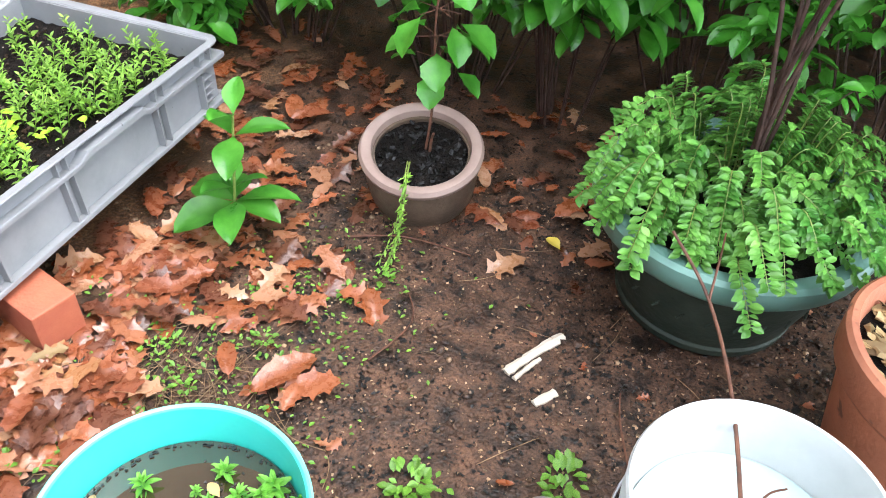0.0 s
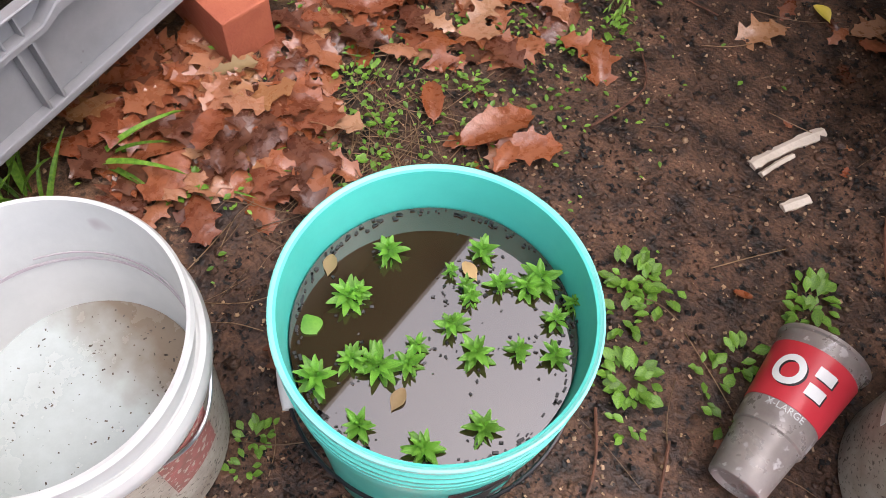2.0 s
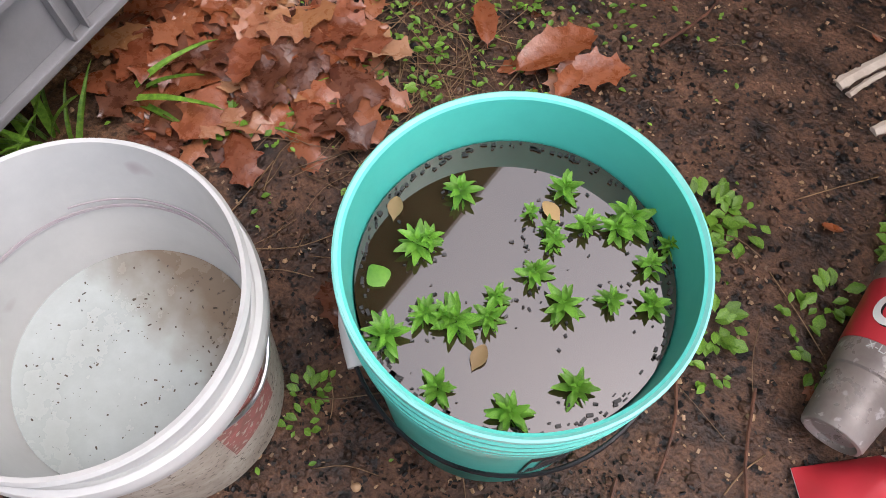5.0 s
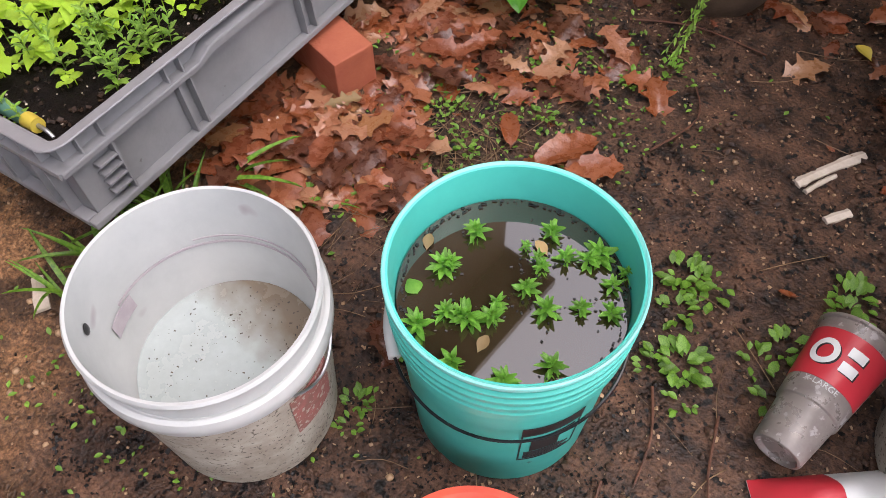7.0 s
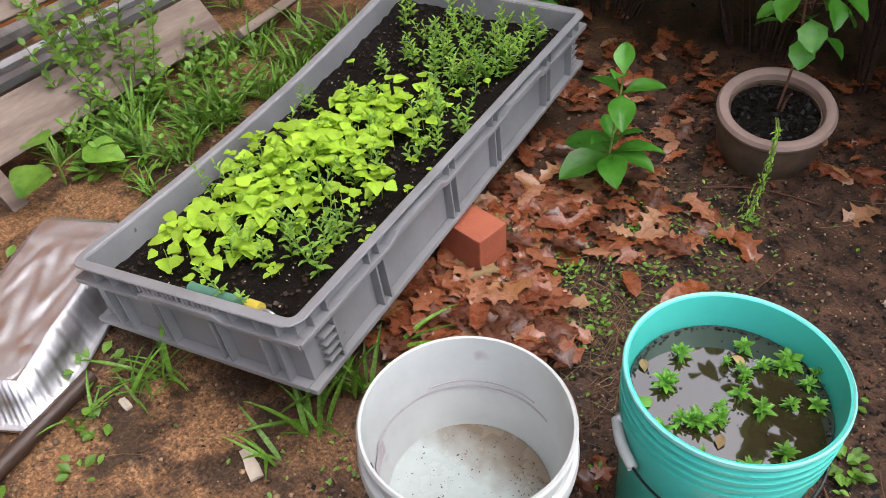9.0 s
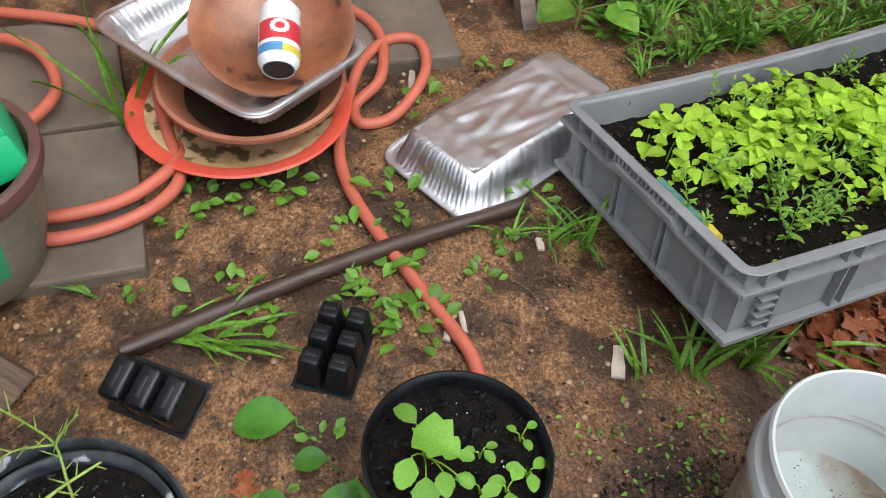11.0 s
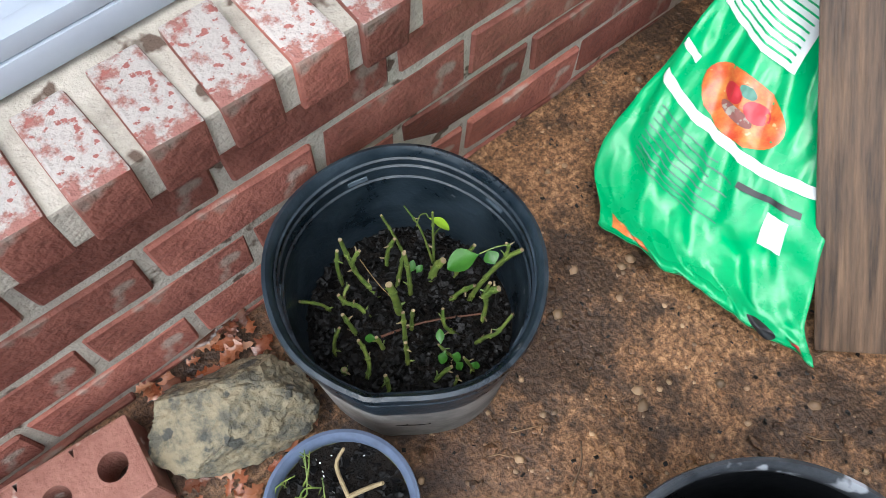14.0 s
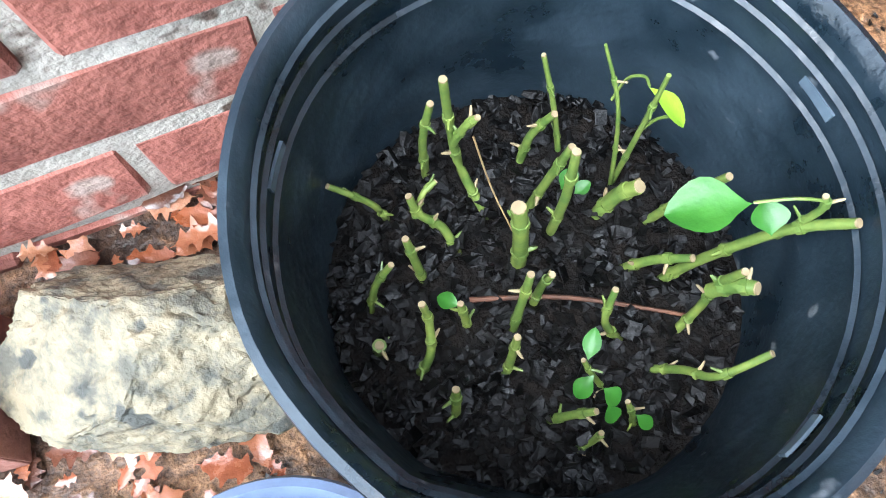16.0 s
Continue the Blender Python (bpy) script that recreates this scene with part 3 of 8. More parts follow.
class Pile:
    """Many small pieces gathered into one mesh."""

    def __init__(self):
        self.v, self.f, self.n = [], [], 0

    def add(self, vf, m):
        v, f = vf
        r = np.array(m.to_3x3())
        self.v.append(np.asarray(v) @ r.T + np.array(m.translation))
        self.f.extend(tuple(i + self.n for i in face) for face in f)
        self.n += len(v)

    def add_bm(self, bm, m=None):
        bm.verts.index_update()
        self.add((np.array([v.co[:] for v in bm.verts]), [tuple(v.index for v in f.verts) for f in bm.faces]), m or Matrix())
        bm.free()

    def strew(self, shapes, rnd, x, y, z, size, tilt=0.4):
        """One of a few ready-made pieces, turned at random."""
        m = Matrix.Translation((x, y, z)) @ Euler((rnd.uniform(-tilt, tilt), rnd.uniform(-tilt, tilt), rnd.uniform(0, 6.3))).to_matrix().to_4x4()
        self.add(rnd.choice(shapes), m @ Matrix.Diagonal((size, size, size, 1)))

    def make(self, name, material, parent=None, label="", smooth=True):
        return pydata(name, np.concatenate(self.v), self.f, material, parent, label, smooth)


def flakes(n, seed, flat=0.3):
    """Small broken pieces of unit size."""
    rnd = random.Random(seed)
    made = []
    for _ in range(n):
        bm = box(1, rnd.uniform(0.3, 0.9), flat * rnd.uniform(0.6, 1.3), 0, jitter=0.16, rnd=rnd)
        bm.verts.index_update()
        made.append((np.array([v.co[:] for v in bm.verts]), [tuple(v.index for v in f.verts) for f in bm.faces]))
        bm.free()
    return made


def lumps(n, seed, flat=0.65):
    """Small uneven stones of unit radius."""
    rnd = random.Random(seed)
    made = []
    for _ in range(n):
        bm = bmesh.new()
        bmesh.ops.create_icosphere(bm, subdivisions=1, radius=1)
        bm.verts.index_update()
        made.append((np.array([(v.co.x * rnd.uniform(0.8, 1.3), v.co.y * rnd.uniform(0.7, 1.1), v.co.z * flat * rnd.uniform(0.8, 1.2)) for v in bm.verts]), [tuple(v.index for v in f.verts) for f in bm.faces]))
        bm.free()
    return made


def place(p, size, yaw, pitch=0.0, roll=0.0):
    """A leaf's pose: at p, length size, heading yaw, rising by pitch (degrees)."""
    return Matrix.Translation(p) @ Euler((radians(pitch), radians(roll), radians(yaw))).to_matrix().to_4x4() @ Matrix.Diagonal((size, size, size, 1))


def gh(x, y):
    """Height of the earth."""
    h = 0.006 * noise.noise(Vector((x * 2.2, y * 2.2, 0))) + 0.004 * noise.noise(Vector((x * 7, y * 7, 3)))
    return h + 0.03 * math.exp(-((x + 1.06) ** 2 + (y - 0.76) ** 2) / 0.05)


# ---- ground ----
def axis_steps(lo, hi, step):
    near = list(np.arange(lo, hi, step))
    out, d, k = [], step, hi
    while k < 60:
        out.append(k)
        d *= 1.5
        k += d
    left, d, k = [], step, lo - step
    while k > -60:
        left.append(k)
        d *= 1.5
        k -= d
    return left[::-1] + near + out


def ground():
    xs, ys = axis_steps(-2.7, 0.7, 0.013), axis_steps(-1.5, 1.9, 0.013)
    v, f = [], []
    for x in xs:
        for y in ys:
            fine = 0.0035 * noise.fractal(Vector((x * 26, y * 26, 7)), 1.0, 2.0, 4) if -2.8 < x < 0.9 and -1.6 < y < 2.1 else 0
            v.append((x, y, gh(x, y) + fine))
    n = len(ys)
    f = [(i * n + j, (i + 1) * n + j, (i + 1) * n + j + 1, i * n + j + 1) for i in range(len(xs) - 1) for j in range(n - 1)]
    g = pydata("ground", v, f, "earth", smooth=True)
    tagged(g, "wet bare earth, sandy tan to dark mud", "ground", kind="structure")


ground()


# ---- house wall ----
def brick_wall():
    """Engineer bricks in running bond, 204 mm by 83 mm on the joints, under a rowlock sill."""
    y0, course, x0, x1 = -1.428, 0.0835, -2.95, 0.75
    core = part("wall_south", box(x1 - x0, 0.2, 0.42, 0, pose((x0 + x1) / 2, y0 - 0.1034, 0.137)), "mortar", smooth=False)
    tagged(core, "red brick wall with grey mortar under a pale rowlock sill", "wall", kind="structure")
    rnd = random.Random(4)
    full = []
    for k in range(6):
        bm = box(0.192, 0.09, 0.0705, 0.0, jitter=0.0028, rnd=rnd)
        bmesh.ops.subdivide_edges(bm, edges=[e for e in bm.edges if e.calc_length() > 0.15], cuts=2)
        for v in bm.verts:
            v.co += Vector((0, rnd.uniform(-1, 1), rnd.uniform(-1, 1))) * 0.0016
        bmesh.ops.bevel(bm, geom=[e for e in bm.edges if len(e.link_faces) == 2 and e.calc_face_angle() > 0.6], offset=0.003, segments=1, affect="EDGES")
        me = bpy.data.meshes.new("brick")
        bm.to_mesh(me)
        bm.free()
        me.materials.append(M["brick"])
        full.append(me)
    for c in range(-1, 4):
        z = 0.013 + course * (c + 0.5)
        x = -0.6815 + (0.0 if c % 2 == 0 else 0.102) - 0.204 * 11
        while x < x1 - 0.2:
            ob = new("brick", rnd.choice(full))
            ob.parent = core
            ob.matrix_world = pose(x + 0.102, y0 - 0.045 + rnd.uniform(-0.003, 0.002), z + rnd.uniform(-0.0015, 0.0015), rnd.uniform(-0.5, 0.5), rnd.uniform(-0.5, 0.5), rnd.uniform(-0.4, 0.4))
            x += 0.204
    part("sill_bed", box(x1 - x0, 0.30, 0.056, 0.004, pose((x0 + x1) / 2, y0 - 0.130, 0.379)), "mortar", core, smooth=False)
    caps = []
    for k in range(5):
        bm = box(0.049, 0.104, 0.067, 0.004, jitter=0.003, rnd=rnd)
        me = bpy.data.meshes.new("sill_brick")
        bm.to_mesh(me)
        bm.free()
        me.materials.append(M["capbrick"])
        me.materials.append(M["brick"])
        for q in me.polygons:
            q.material_index = 0 if q.normal.z > 0.5 else 1
        caps.append(me)
    x = -0.760 - 0.0686 * 31
    while x < x1 - 0.02:
        ob = new("sill_brick", rnd.choice(caps))
        ob.parent = core
        ob.matrix_world = pose(x, -1.4545 + rnd.uniform(-0.003, 0.003), 0.381 + rnd.uniform(-0.002, 0.002), 0, rnd.uniform(-0.8, 0.8), rnd.uniform(-1.0, 1.0))
        x += 0.0686
    d = empty("door_1", -0.4, -1.60, 0.41, "white aluminium door frame and sill above the bricks", "door")
    d["kind"] = "structure"
    part("sill", box(2.5, 0.16, 0.03, 0.004, pose(-0.25, 0, 0.018)), "door", d)
    part("frame", box(2.5, 0.05, 1.9, 0.006, pose(-0.25, -0.04, 0.98)), "door", d)
    part("track", box(2.5, 0.02, 0.02, 0.003, pose(-0.25, 0.068, 0.044)), "door", d)
    up = part("wall_upper", box(x1 - x0, 0.15, 2.4, 0, pose((x0 + x1) / 2, -1.78, 1.45)), "siding", smooth=False)
    tagged(up, "house wall above the brick base", "wall", kind="structure")


brick_wall()


def shed():
    w = part("wall_west", box(0.06, 6.0, 7.4, 0, pose(-3.05, 1.4, 3.65)), "board", smooth=False)
    tagged(w, "tall brown wall with orange-stained wooden planks at its foot", "wall", kind="structure")
    part("eave", box(0.75, 6.2, 0.14, 0.006, pose(-2.72, 1.4, 7.4)), "nearblack", w, "dark roof eave", smooth=False)
    rnd = random.Random(8)
    me = bpy.data.meshes.new("plank")
    bm = box(0.022, 6.0, 0.128, 0.004)
    bm.to_mesh(me)
    bm.free()
    me.materials.append(M["siding"])
    for k in range(9):
        ob = new("plank", me)
        ob.parent = w
        ob.matrix_world = pose(-3.012, 1.4 + rnd.uniform(-0.02, 0.02), 0.02 + 0.136 * k)


shed()


# ---- pavers ----
def slab(x0, x1, y0, y1, z, rz=0):
    bm = box(x1 - x0, y1 - y0, 0.05, 0.008)
    ob = part("paving_slab", bm, "concrete", smooth=False)
    ob.matrix_world = pose((x0 + x1) / 2, (y0 + y1) / 2, z - 0.025, 0, 0, rz)
    tagged(ob, "wet grey-brown concrete paving slab on the earth", "paving slab", "slabs")


slab(-1.93, -1.51, -1.12, -0.69, 0.032)
slab(-2.36, -1.94, -1.13, -0.71, 0.03, 2)
slab(-2.55, -2.04, -0.33, 0.115, 0.035, -3)


# ---- crate ----
CL, CW, CH = 1.24, 0.603, 0.155


def crate_point(u, v, w):
    """u along the long side, v across from the near long side, w height above the floor of the crate (all metres)."""
    a, b = u / CL, v / CW
    top = 0.295 * (1 - b) + b * (0.195 * (1 - a) + 0.292 * a) - 0.03 * b * math.sin(math.pi * a)
    x = -1.046 - 0.0815 * u - 0.957 * v
    y = 0.222 + 0.9967 * u - 0.078 * v
    return Vector((x + (0.295 - (0.195 * (1 - a) + 0.292 * a)) / CW * (CH - w) * 0.9, y, top - CH + w))


def crate_slab(u0, u1, v0, v1, w0, w1, bevel=0.002, cut=6):
    """A box in crate coordinates, cut along its length so that it follows the warp."""
    bm = bmesh.new()
    bmesh.ops.create_cube(bm, size=1)
    bmesh.ops.transform(bm, matrix=Matrix.Translation(((u0 + u1) / 2, (v0 + v1) / 2, (w0 + w1) / 2)) @ Matrix.Diagonal((u1 - u0, v1 - v0, w1 - w0, 1)), verts=bm.verts)
    if u1 - u0 > 0.3:
        long = [e for e in bm.edges if abs((e.verts[0].co - e.verts[1].co).x) > 0.3]
        bmesh.ops.subdivide_edges(bm, edges=long, cuts=cut)
    if bevel:
        sharp = [e for e in bm.edges if len(e.link_faces) == 2 and e.calc_face_angle() > 0.5]
        bmesh.ops.bevel(bm, geom=sharp, offset=bevel, segments=2, profile=0.6, affect="EDGES")
    for v in bm.verts:
        v.co = crate_point(*v.co)
    return bm


def crate():
    c = new("plastic_crate")
    tagged(c, "long grey ribbed plastic crate of dark soil, propped on a brick", "crate")
    t, wall, ledge = 0.004, 0.018, CH - 0.040

    def run(along, side, u0, u1, q0, q1, w0, w1, bevel=0.0012):
        """A bar along one side: q is measured inwards from the outer edge of that side."""
        if along == "long":
            v0, v1 = (q0, q1) if side == 0 else (CW - q1, CW - q0)
            return crate_slab(u0, u1, v0, v1, w0, w1, bevel)
        a0, a1 = (q0, q1) if side == 0 else (CL - q1, CL - q0)
        return crate_slab(a0, a1, u0, u1, w0, w1, bevel)

    def strip(along, side, length, grips):
        """The second lip under the rim, which swings up and out to form each hand grip."""
        v, f = [], []
        n = 96
        for i in range(n + 1):
            u = length * i / n
            k = 0.0
            for g0, g1 in grips:
                e = min(u - g0, g1 - u) / 0.03
                k = max(k, min(1.0, max(0.0, e)))
            k = k * k * (3 - 2 * k)
            w, out = ledge + 0.017 * k, -0.003 - 0.005 * k
            for q, h in ((wall, w + 0.004), (out, w + 0.004), (out - 0.001, w + 0.001), (out, w - 0.007 - 0.004 * k), (out + 0.004, w - 0.007 - 0.004 * k), (out + 0.004, w), (wall, w)):
                if along == "long":
                    p = crate_point(u, q if side == 0 else CW - q, h)
                else:
                    p = crate_point(q if side == 0 else CL - q, u, h)
                v.append(p)
        for i in range(n):
            for j in range(7):
                a, b = i * 7 + j, i * 7 + (j + 1) % 7
                f.append((a, b, b + 7, a + 7))
        f += [tuple(range(7)), tuple(n * 7 + j for j in range(6, -1, -1))]
        pydata("lip", v, f, "crate", c, "lip with hand grips")

    part("floor_panel", crate_slab(wall, CL - wall, wall, CW - wall, 0.0, 0.006), "crate", c, smooth=False)
    for side in (0, 1):
        part("long_side", run("long", side, wall, CL - wall, wall, wall + t, 0.0, CH - 0.004), "crate", c, smooth=False)
        part("short_side", run("short", side, wall + t, CW - wall - t, wall, wall + t, 0.0, CH - 0.004), "crate", c, smooth=False)
        strip("long", side, CL, ((0.27, 0.49), (0.75, 0.97)))
        strip("short", side, CW, ((0.17, 0.415),))
        part("base_lip", run("long", side, -0.002, CL + 0.002, -0.003, wall, 0.0, 0.012, 0.003), "crate", c, smooth=False)
        part("base_lip", run("short", side, wall, CW - wall, -0.003, wall, 0.0, 0.012, 0.003), "crate", c, smooth=False)
        # stops in the band under the rim, paired ribs on the panels below
        for u in (0.045, 0.085, 0.215, 0.245, 0.51, 0.535, 0.705, 0.73, 0.995, 1.02, 1.155, 1.195):
            part("rib", run("long", side, u - 0.0015, u + 0.0015, 0.001, wall, ledge + 0.004, CH - 0.005, 0.0006), "crate", c, smooth=False)
        for u in (0.088, 0.225, 0.25, 0.505, 0.53, 0.71, 0.735, 0.99, 1.015, 1.152):
            part("rib", run("long", side, u - 0.0022, u + 0.0022, -0.001, wall, 0.012, ledge - 0.001, 0.0008), "crate", c, smooth=False)
        for u in (0.05, 0.10, 0.16, 0.425, 0.485, 0.535):
            part("rib", run("short", side, u - 0.0015, u + 0.0015, 0.001, wall, ledge + 0.004, CH - 0.005, 0.0006), "crate", c, smooth=False)
        for u in (0.06, 0.10, 0.205, 0.225, 0.36, 0.38, 0.485, 0.525):
            part("rib", run("short", side, u - 0.0022, u + 0.0022, -0.001, wall, 0.012, ledge - 0.001, 0.0008), "crate", c, smooth=False)
        for k in range(4):
            w = 0.028 + 0.018 * k
            for u in (0.052, 1.154):
                part("ladder_cell", run("long", side, u, u + 0.034, -0.001, wall, w, w + 0.004, 0.0008), "crate", c, smooth=False)
    # rim: a flat flange with rounded corners all round
    v, f = [], []
    ring = []
    for cu, cv, a0 in ((0.034, 0.034, 180), (CL - 0.034, 0.034, 270), (CL - 0.034, CW - 0.034, 0), (0.034, CW - 0.034, 90)):
        ring += [(cu, cv, radians(a0 + 15 * k)) for k in range(7)]
    full = []
    for i, (cu, cv, a0) in enumerate(ring):
        full.append((cu, cv, a0))
        nu, nv, na = ring[(i + 1) % len(ring)]
        if abs(na - a0) < 1e-6 or (cu, cv) != (nu, nv):
            full += [(cu + (nu - cu) * k / 10, cv + (nv - cv) * k / 10, a0) for k in range(1, 10)]
    section = ((0.036, -0.005), (0.0375, -0.002), (0.036, 0.0), (0.018, 0.0005), (0.014, -0.002), (0.0135, -0.012), (0.016, -0.012), (0.017, -0.005))
    for cu, cv, a0 in full:
        for r, w in section:
            v.append(crate_point(cu + r * math.cos(a0), cv + r * math.sin(a0), CH + w))
    m, n = len(section), len(full)
    f = [(i * m + j, i * m + (j + 1) % m, ((i + 1) % n) * m + (j + 1) % m, ((i + 1) % n) * m + j) for i in range(n) for j in range(m)]
    pydata("rim", v, f, "crate", c, "flat rim with rounded corners")
    for k in range(16):
        part("comb_tooth", crate_slab(-0.002, 0.006, 0.19 + 0.0135 * k, 0.1955 + 0.0135 * k, CH - 0.022, CH - 0.002, 0.0008), "crate", c, smooth=False)
    # soil
    v, f = [], []
    nu, nv = 110, 52
    for i in range(nu + 1):
        for j in range(nv + 1):
            u, q = 0.021 + (CL - 0.042) * i / nu, 0.021 + (CW - 0.042) * j / nv
            p = crate_point(u, q, CH - 0.06)
            v.append(p + Vector((0, 0, 0.012 * noise.noise(p * 6) + 0.007 * noise.fractal(p * 40, 1, 2, 3))))
    f = [(i * (nv + 1) + j, (i + 1) * (nv + 1) + j, (i + 1) * (nv + 1) + j + 1, i * (nv + 1) + j + 1) for i in range(nu) for j in range(nv)]
    rnd = random.Random(88)
    crumbs, flecks = Pile(), Pile()
    for k in range(1500):
        q = crate_point(rnd.uniform(0.04, CL - 0.04), rnd.uniform(0.042, CW - 0.042), CH - 0.058)
        q.z += 0.012 * noise.noise(q * 6) + 0.002
        s = rnd.uniform(0.002, 0.009) if k < 1300 else rnd.uniform(0.002, 0.004)
        (crumbs if k < 1300 else flecks).add_bm(box(s, s * rnd.uniform(0.4, 0.9), s * 0.5, 0, jitter=s * 0.15, rnd=rnd), Matrix.Translation(q) @ Euler((rnd.uniform(-0.5, 0.5), rnd.uniform(-0.5, 0.5), rnd.uniform(0, 6.3))).to_matrix().to_4x4())
    tagged(crumbs.make("soil_crumbs", "nearblack", smooth=False), "dark crumbs of soil and bark in the crate", "soil", kind="stuff")
    tagged(flecks.make("soil_flecks", "chip", smooth=False), "pale flecks of wood in the crate soil", "soil", kind="stuff")
    s = pydata("crate_soil", v, f, "potting", smooth=True)
    tagged(s, "dark moist potting soil in the grey crate", "soil", kind="stuff")


crate()


def brick_under():
    b = part("brick", box(0.195, 0.088, 0.092, 0.004), "newbrick", smooth=False)
    b.matrix_world = pose(-1.095, 0.775, 0.03 + 0.046, 0, 0, -10)
    tagged(b, "orange clay brick on edge propping the grey crate", "brick")


brick_under()


# ---- buckets ----
def wire_bail(parent, r, z, side, drop, material="steel", grip=None):
    """A wire handle that hangs down the outside, on the side given (degrees)."""
    pts = []
    for k in range(13):
        a = radians(side - 88 + 176 * k / 12)
        d = math.sin(math.pi * k / 12)
        pts.append((math.cos(a) * (r + 0.004 + 0.004 * d), math.sin(a) * (r + 0.004 + 0.004 * d), z - drop * d))
    wire = part("bail", tube(pts, 0.0022, seg=6, steps=3), material, parent, "grey wire bail")
    if grip is not None:
        a0 = grip
        seg = pts[a0:a0 + 3]
        part("grip", tube(seg, 0.0085, seg=10, steps=3), "white", parent, "white plastic grip")
    for s in (-88, 88):
        a = radians(side + s)
        ear = part("ear", lathe([(0, 0.006), (0.008, 0.005), (0.011, 0.0), (0.011, -0.004), (0, -0.004)], 16), "steel", parent)
        ear.matrix_local = Matrix.Translation((math.cos(a) * (r + 0.002), math.sin(a) * (r + 0.002), z)) @ Euler((0, radians(90), a)).to_matrix().to_4x4()


def shell(r_top, r_bot, h, ribs, floor=0.006, thick=0.003, bead=0.004):
    """Profile of a pail: outside up, over the rim, inside down to the floor."""
    o = [(0, 0), (r_bot - 0.006, 0), (r_bot, 0.006)]
    top_z = h - 0.085

    def rad(z):
        return r_bot + (r_top - bead - r_bot) * z / h
    o.append((rad(top_z), top_z))
    for z0, z1, out in ribs:
        o += [(rad(z0), z0), (rad(z0) + out, z0 + 0.0015), (rad(z1) + out, z1 - 0.0015), (rad(z1), z1)]
    o += [(rad(h - 0.012), h - 0.012), (r_top, h - 0.010), (r_top + 0.001, h - 0.005), (r_top - 0.002, h), (r_top - bead - 0.002, h - 0.001)]
    o += [(rad(h - 0.02) - thick, h - 0.02), (rad(floor + 0.01) - thick, floor + 0.01), (rad(floor) - thick - 0.006, floor), (0, floor)]
    return o


def arc_patch(r0, r1, z0, z1, a0, a1, out=0.0012, n=14, rows=6):
    """A thin curved label on a tapered side (r0 at z0, r1 at z1)."""
    bm = bmesh.new()
    grid = []
    for layer in (0, 1):
        g = []
        for i in range(rows + 1):
            t = i / rows
            r = r0 + (r1 - r0) * t + out * layer
            g.append([bm.verts.new((r * math.cos(radians(a0 + (a1 - a0) * k / n)), r * math.sin(radians(a0 + (a1 - a0) * k / n)), z0 + (z1 - z0) * t)) for k in range(n + 1)])
        grid.append(g)
    for i in range(rows):
        for k in range(n):
            bm.faces.new((grid[1][i][k], grid[1][i][k + 1], grid[1][i + 1][k + 1], grid[1][i + 1][k]))
    for k in range(n):
        for i in (0, rows):
            bm.faces.new((grid[0][i][k], grid[0][i][k + 1], grid[1][i][k + 1], grid[1][i][k]))
    for i in range(rows):
        for k in (0, n):
            bm.faces.new((grid[0][i][k], grid[0][i + 1][k], grid[1][i + 1][k], grid[1][i][k]))
    bmesh.ops.recalc_face_normals(bm, faces=bm.faces)
    return bm


def teal_bucket():
    b = empty("bucket", -0.418, 0.446, gh(-0.418, 0.446), "teal plastic bucket of dark water with floating plants", "bucket")
    ribs = [(0.270, 0.292, 0.006), (0.300, 0.312, 0.007), (0.319, 0.330, 0.007), (0.337, 0.346, 0.006)]
    part("body", lathe(shell(0.151, 0.128, 0.365, ribs), 96), "teal", b)
    # the whitish top highlight is put into the rim's paler colour
    part("rim", lathe([(0.1475, 0.3645), (0.1505, 0.3675), (0.1525, 0.366), (0.153, 0.361), (0.1515, 0.3575), (0.1475, 0.3625)], 96), "teal_rim", b, "rim in paler teal for the highlight along its top")
    wire_bail(b, 0.146, 0.25, -62, 0.028, "black", grip=0)
    def side(z):
        return 0.128 + 0.019 * z / 0.365 + 0.0004
    # printed panel: frame, picture block and lines of small print
    for z0, z1, a0, a1 in ((0.196, 0.222, -46, -12), (0.100, 0.102, -46, -12), (0.102, 0.196, -46, -45.2), (0.102, 0.196, -12.8, -12), (0.135, 0.180, -40, -24), (0.165, 0.185, -30, -16)):
        part("print_block", arc_patch(side(z0), side(z1), z0, z1, a0, a1, 0.0008, 10, 2), "print_black", b, "black print")
    for k in range(6):
        z = 0.106 + 0.0045 * k
        part("print_line", arc_patch(side(z), side(z + 0.002), z, z + 0.002, -43, -16 - 3 * (k % 3), 0.0008, 10, 1), "print_black", b)
    w = part("bucket_water", lathe([(0, -0.004), (0.1385, -0.004), (0.139, 0.0), (0, 0.0)], 72), "murk", smooth=False)
    w.matrix_world = pose(-0.418, 0.446, gh(-0.418, 0.446) + 0.306)
    tagged(w, "still dark water in the teal bucket", "water", kind="stuff")


teal_bucket()


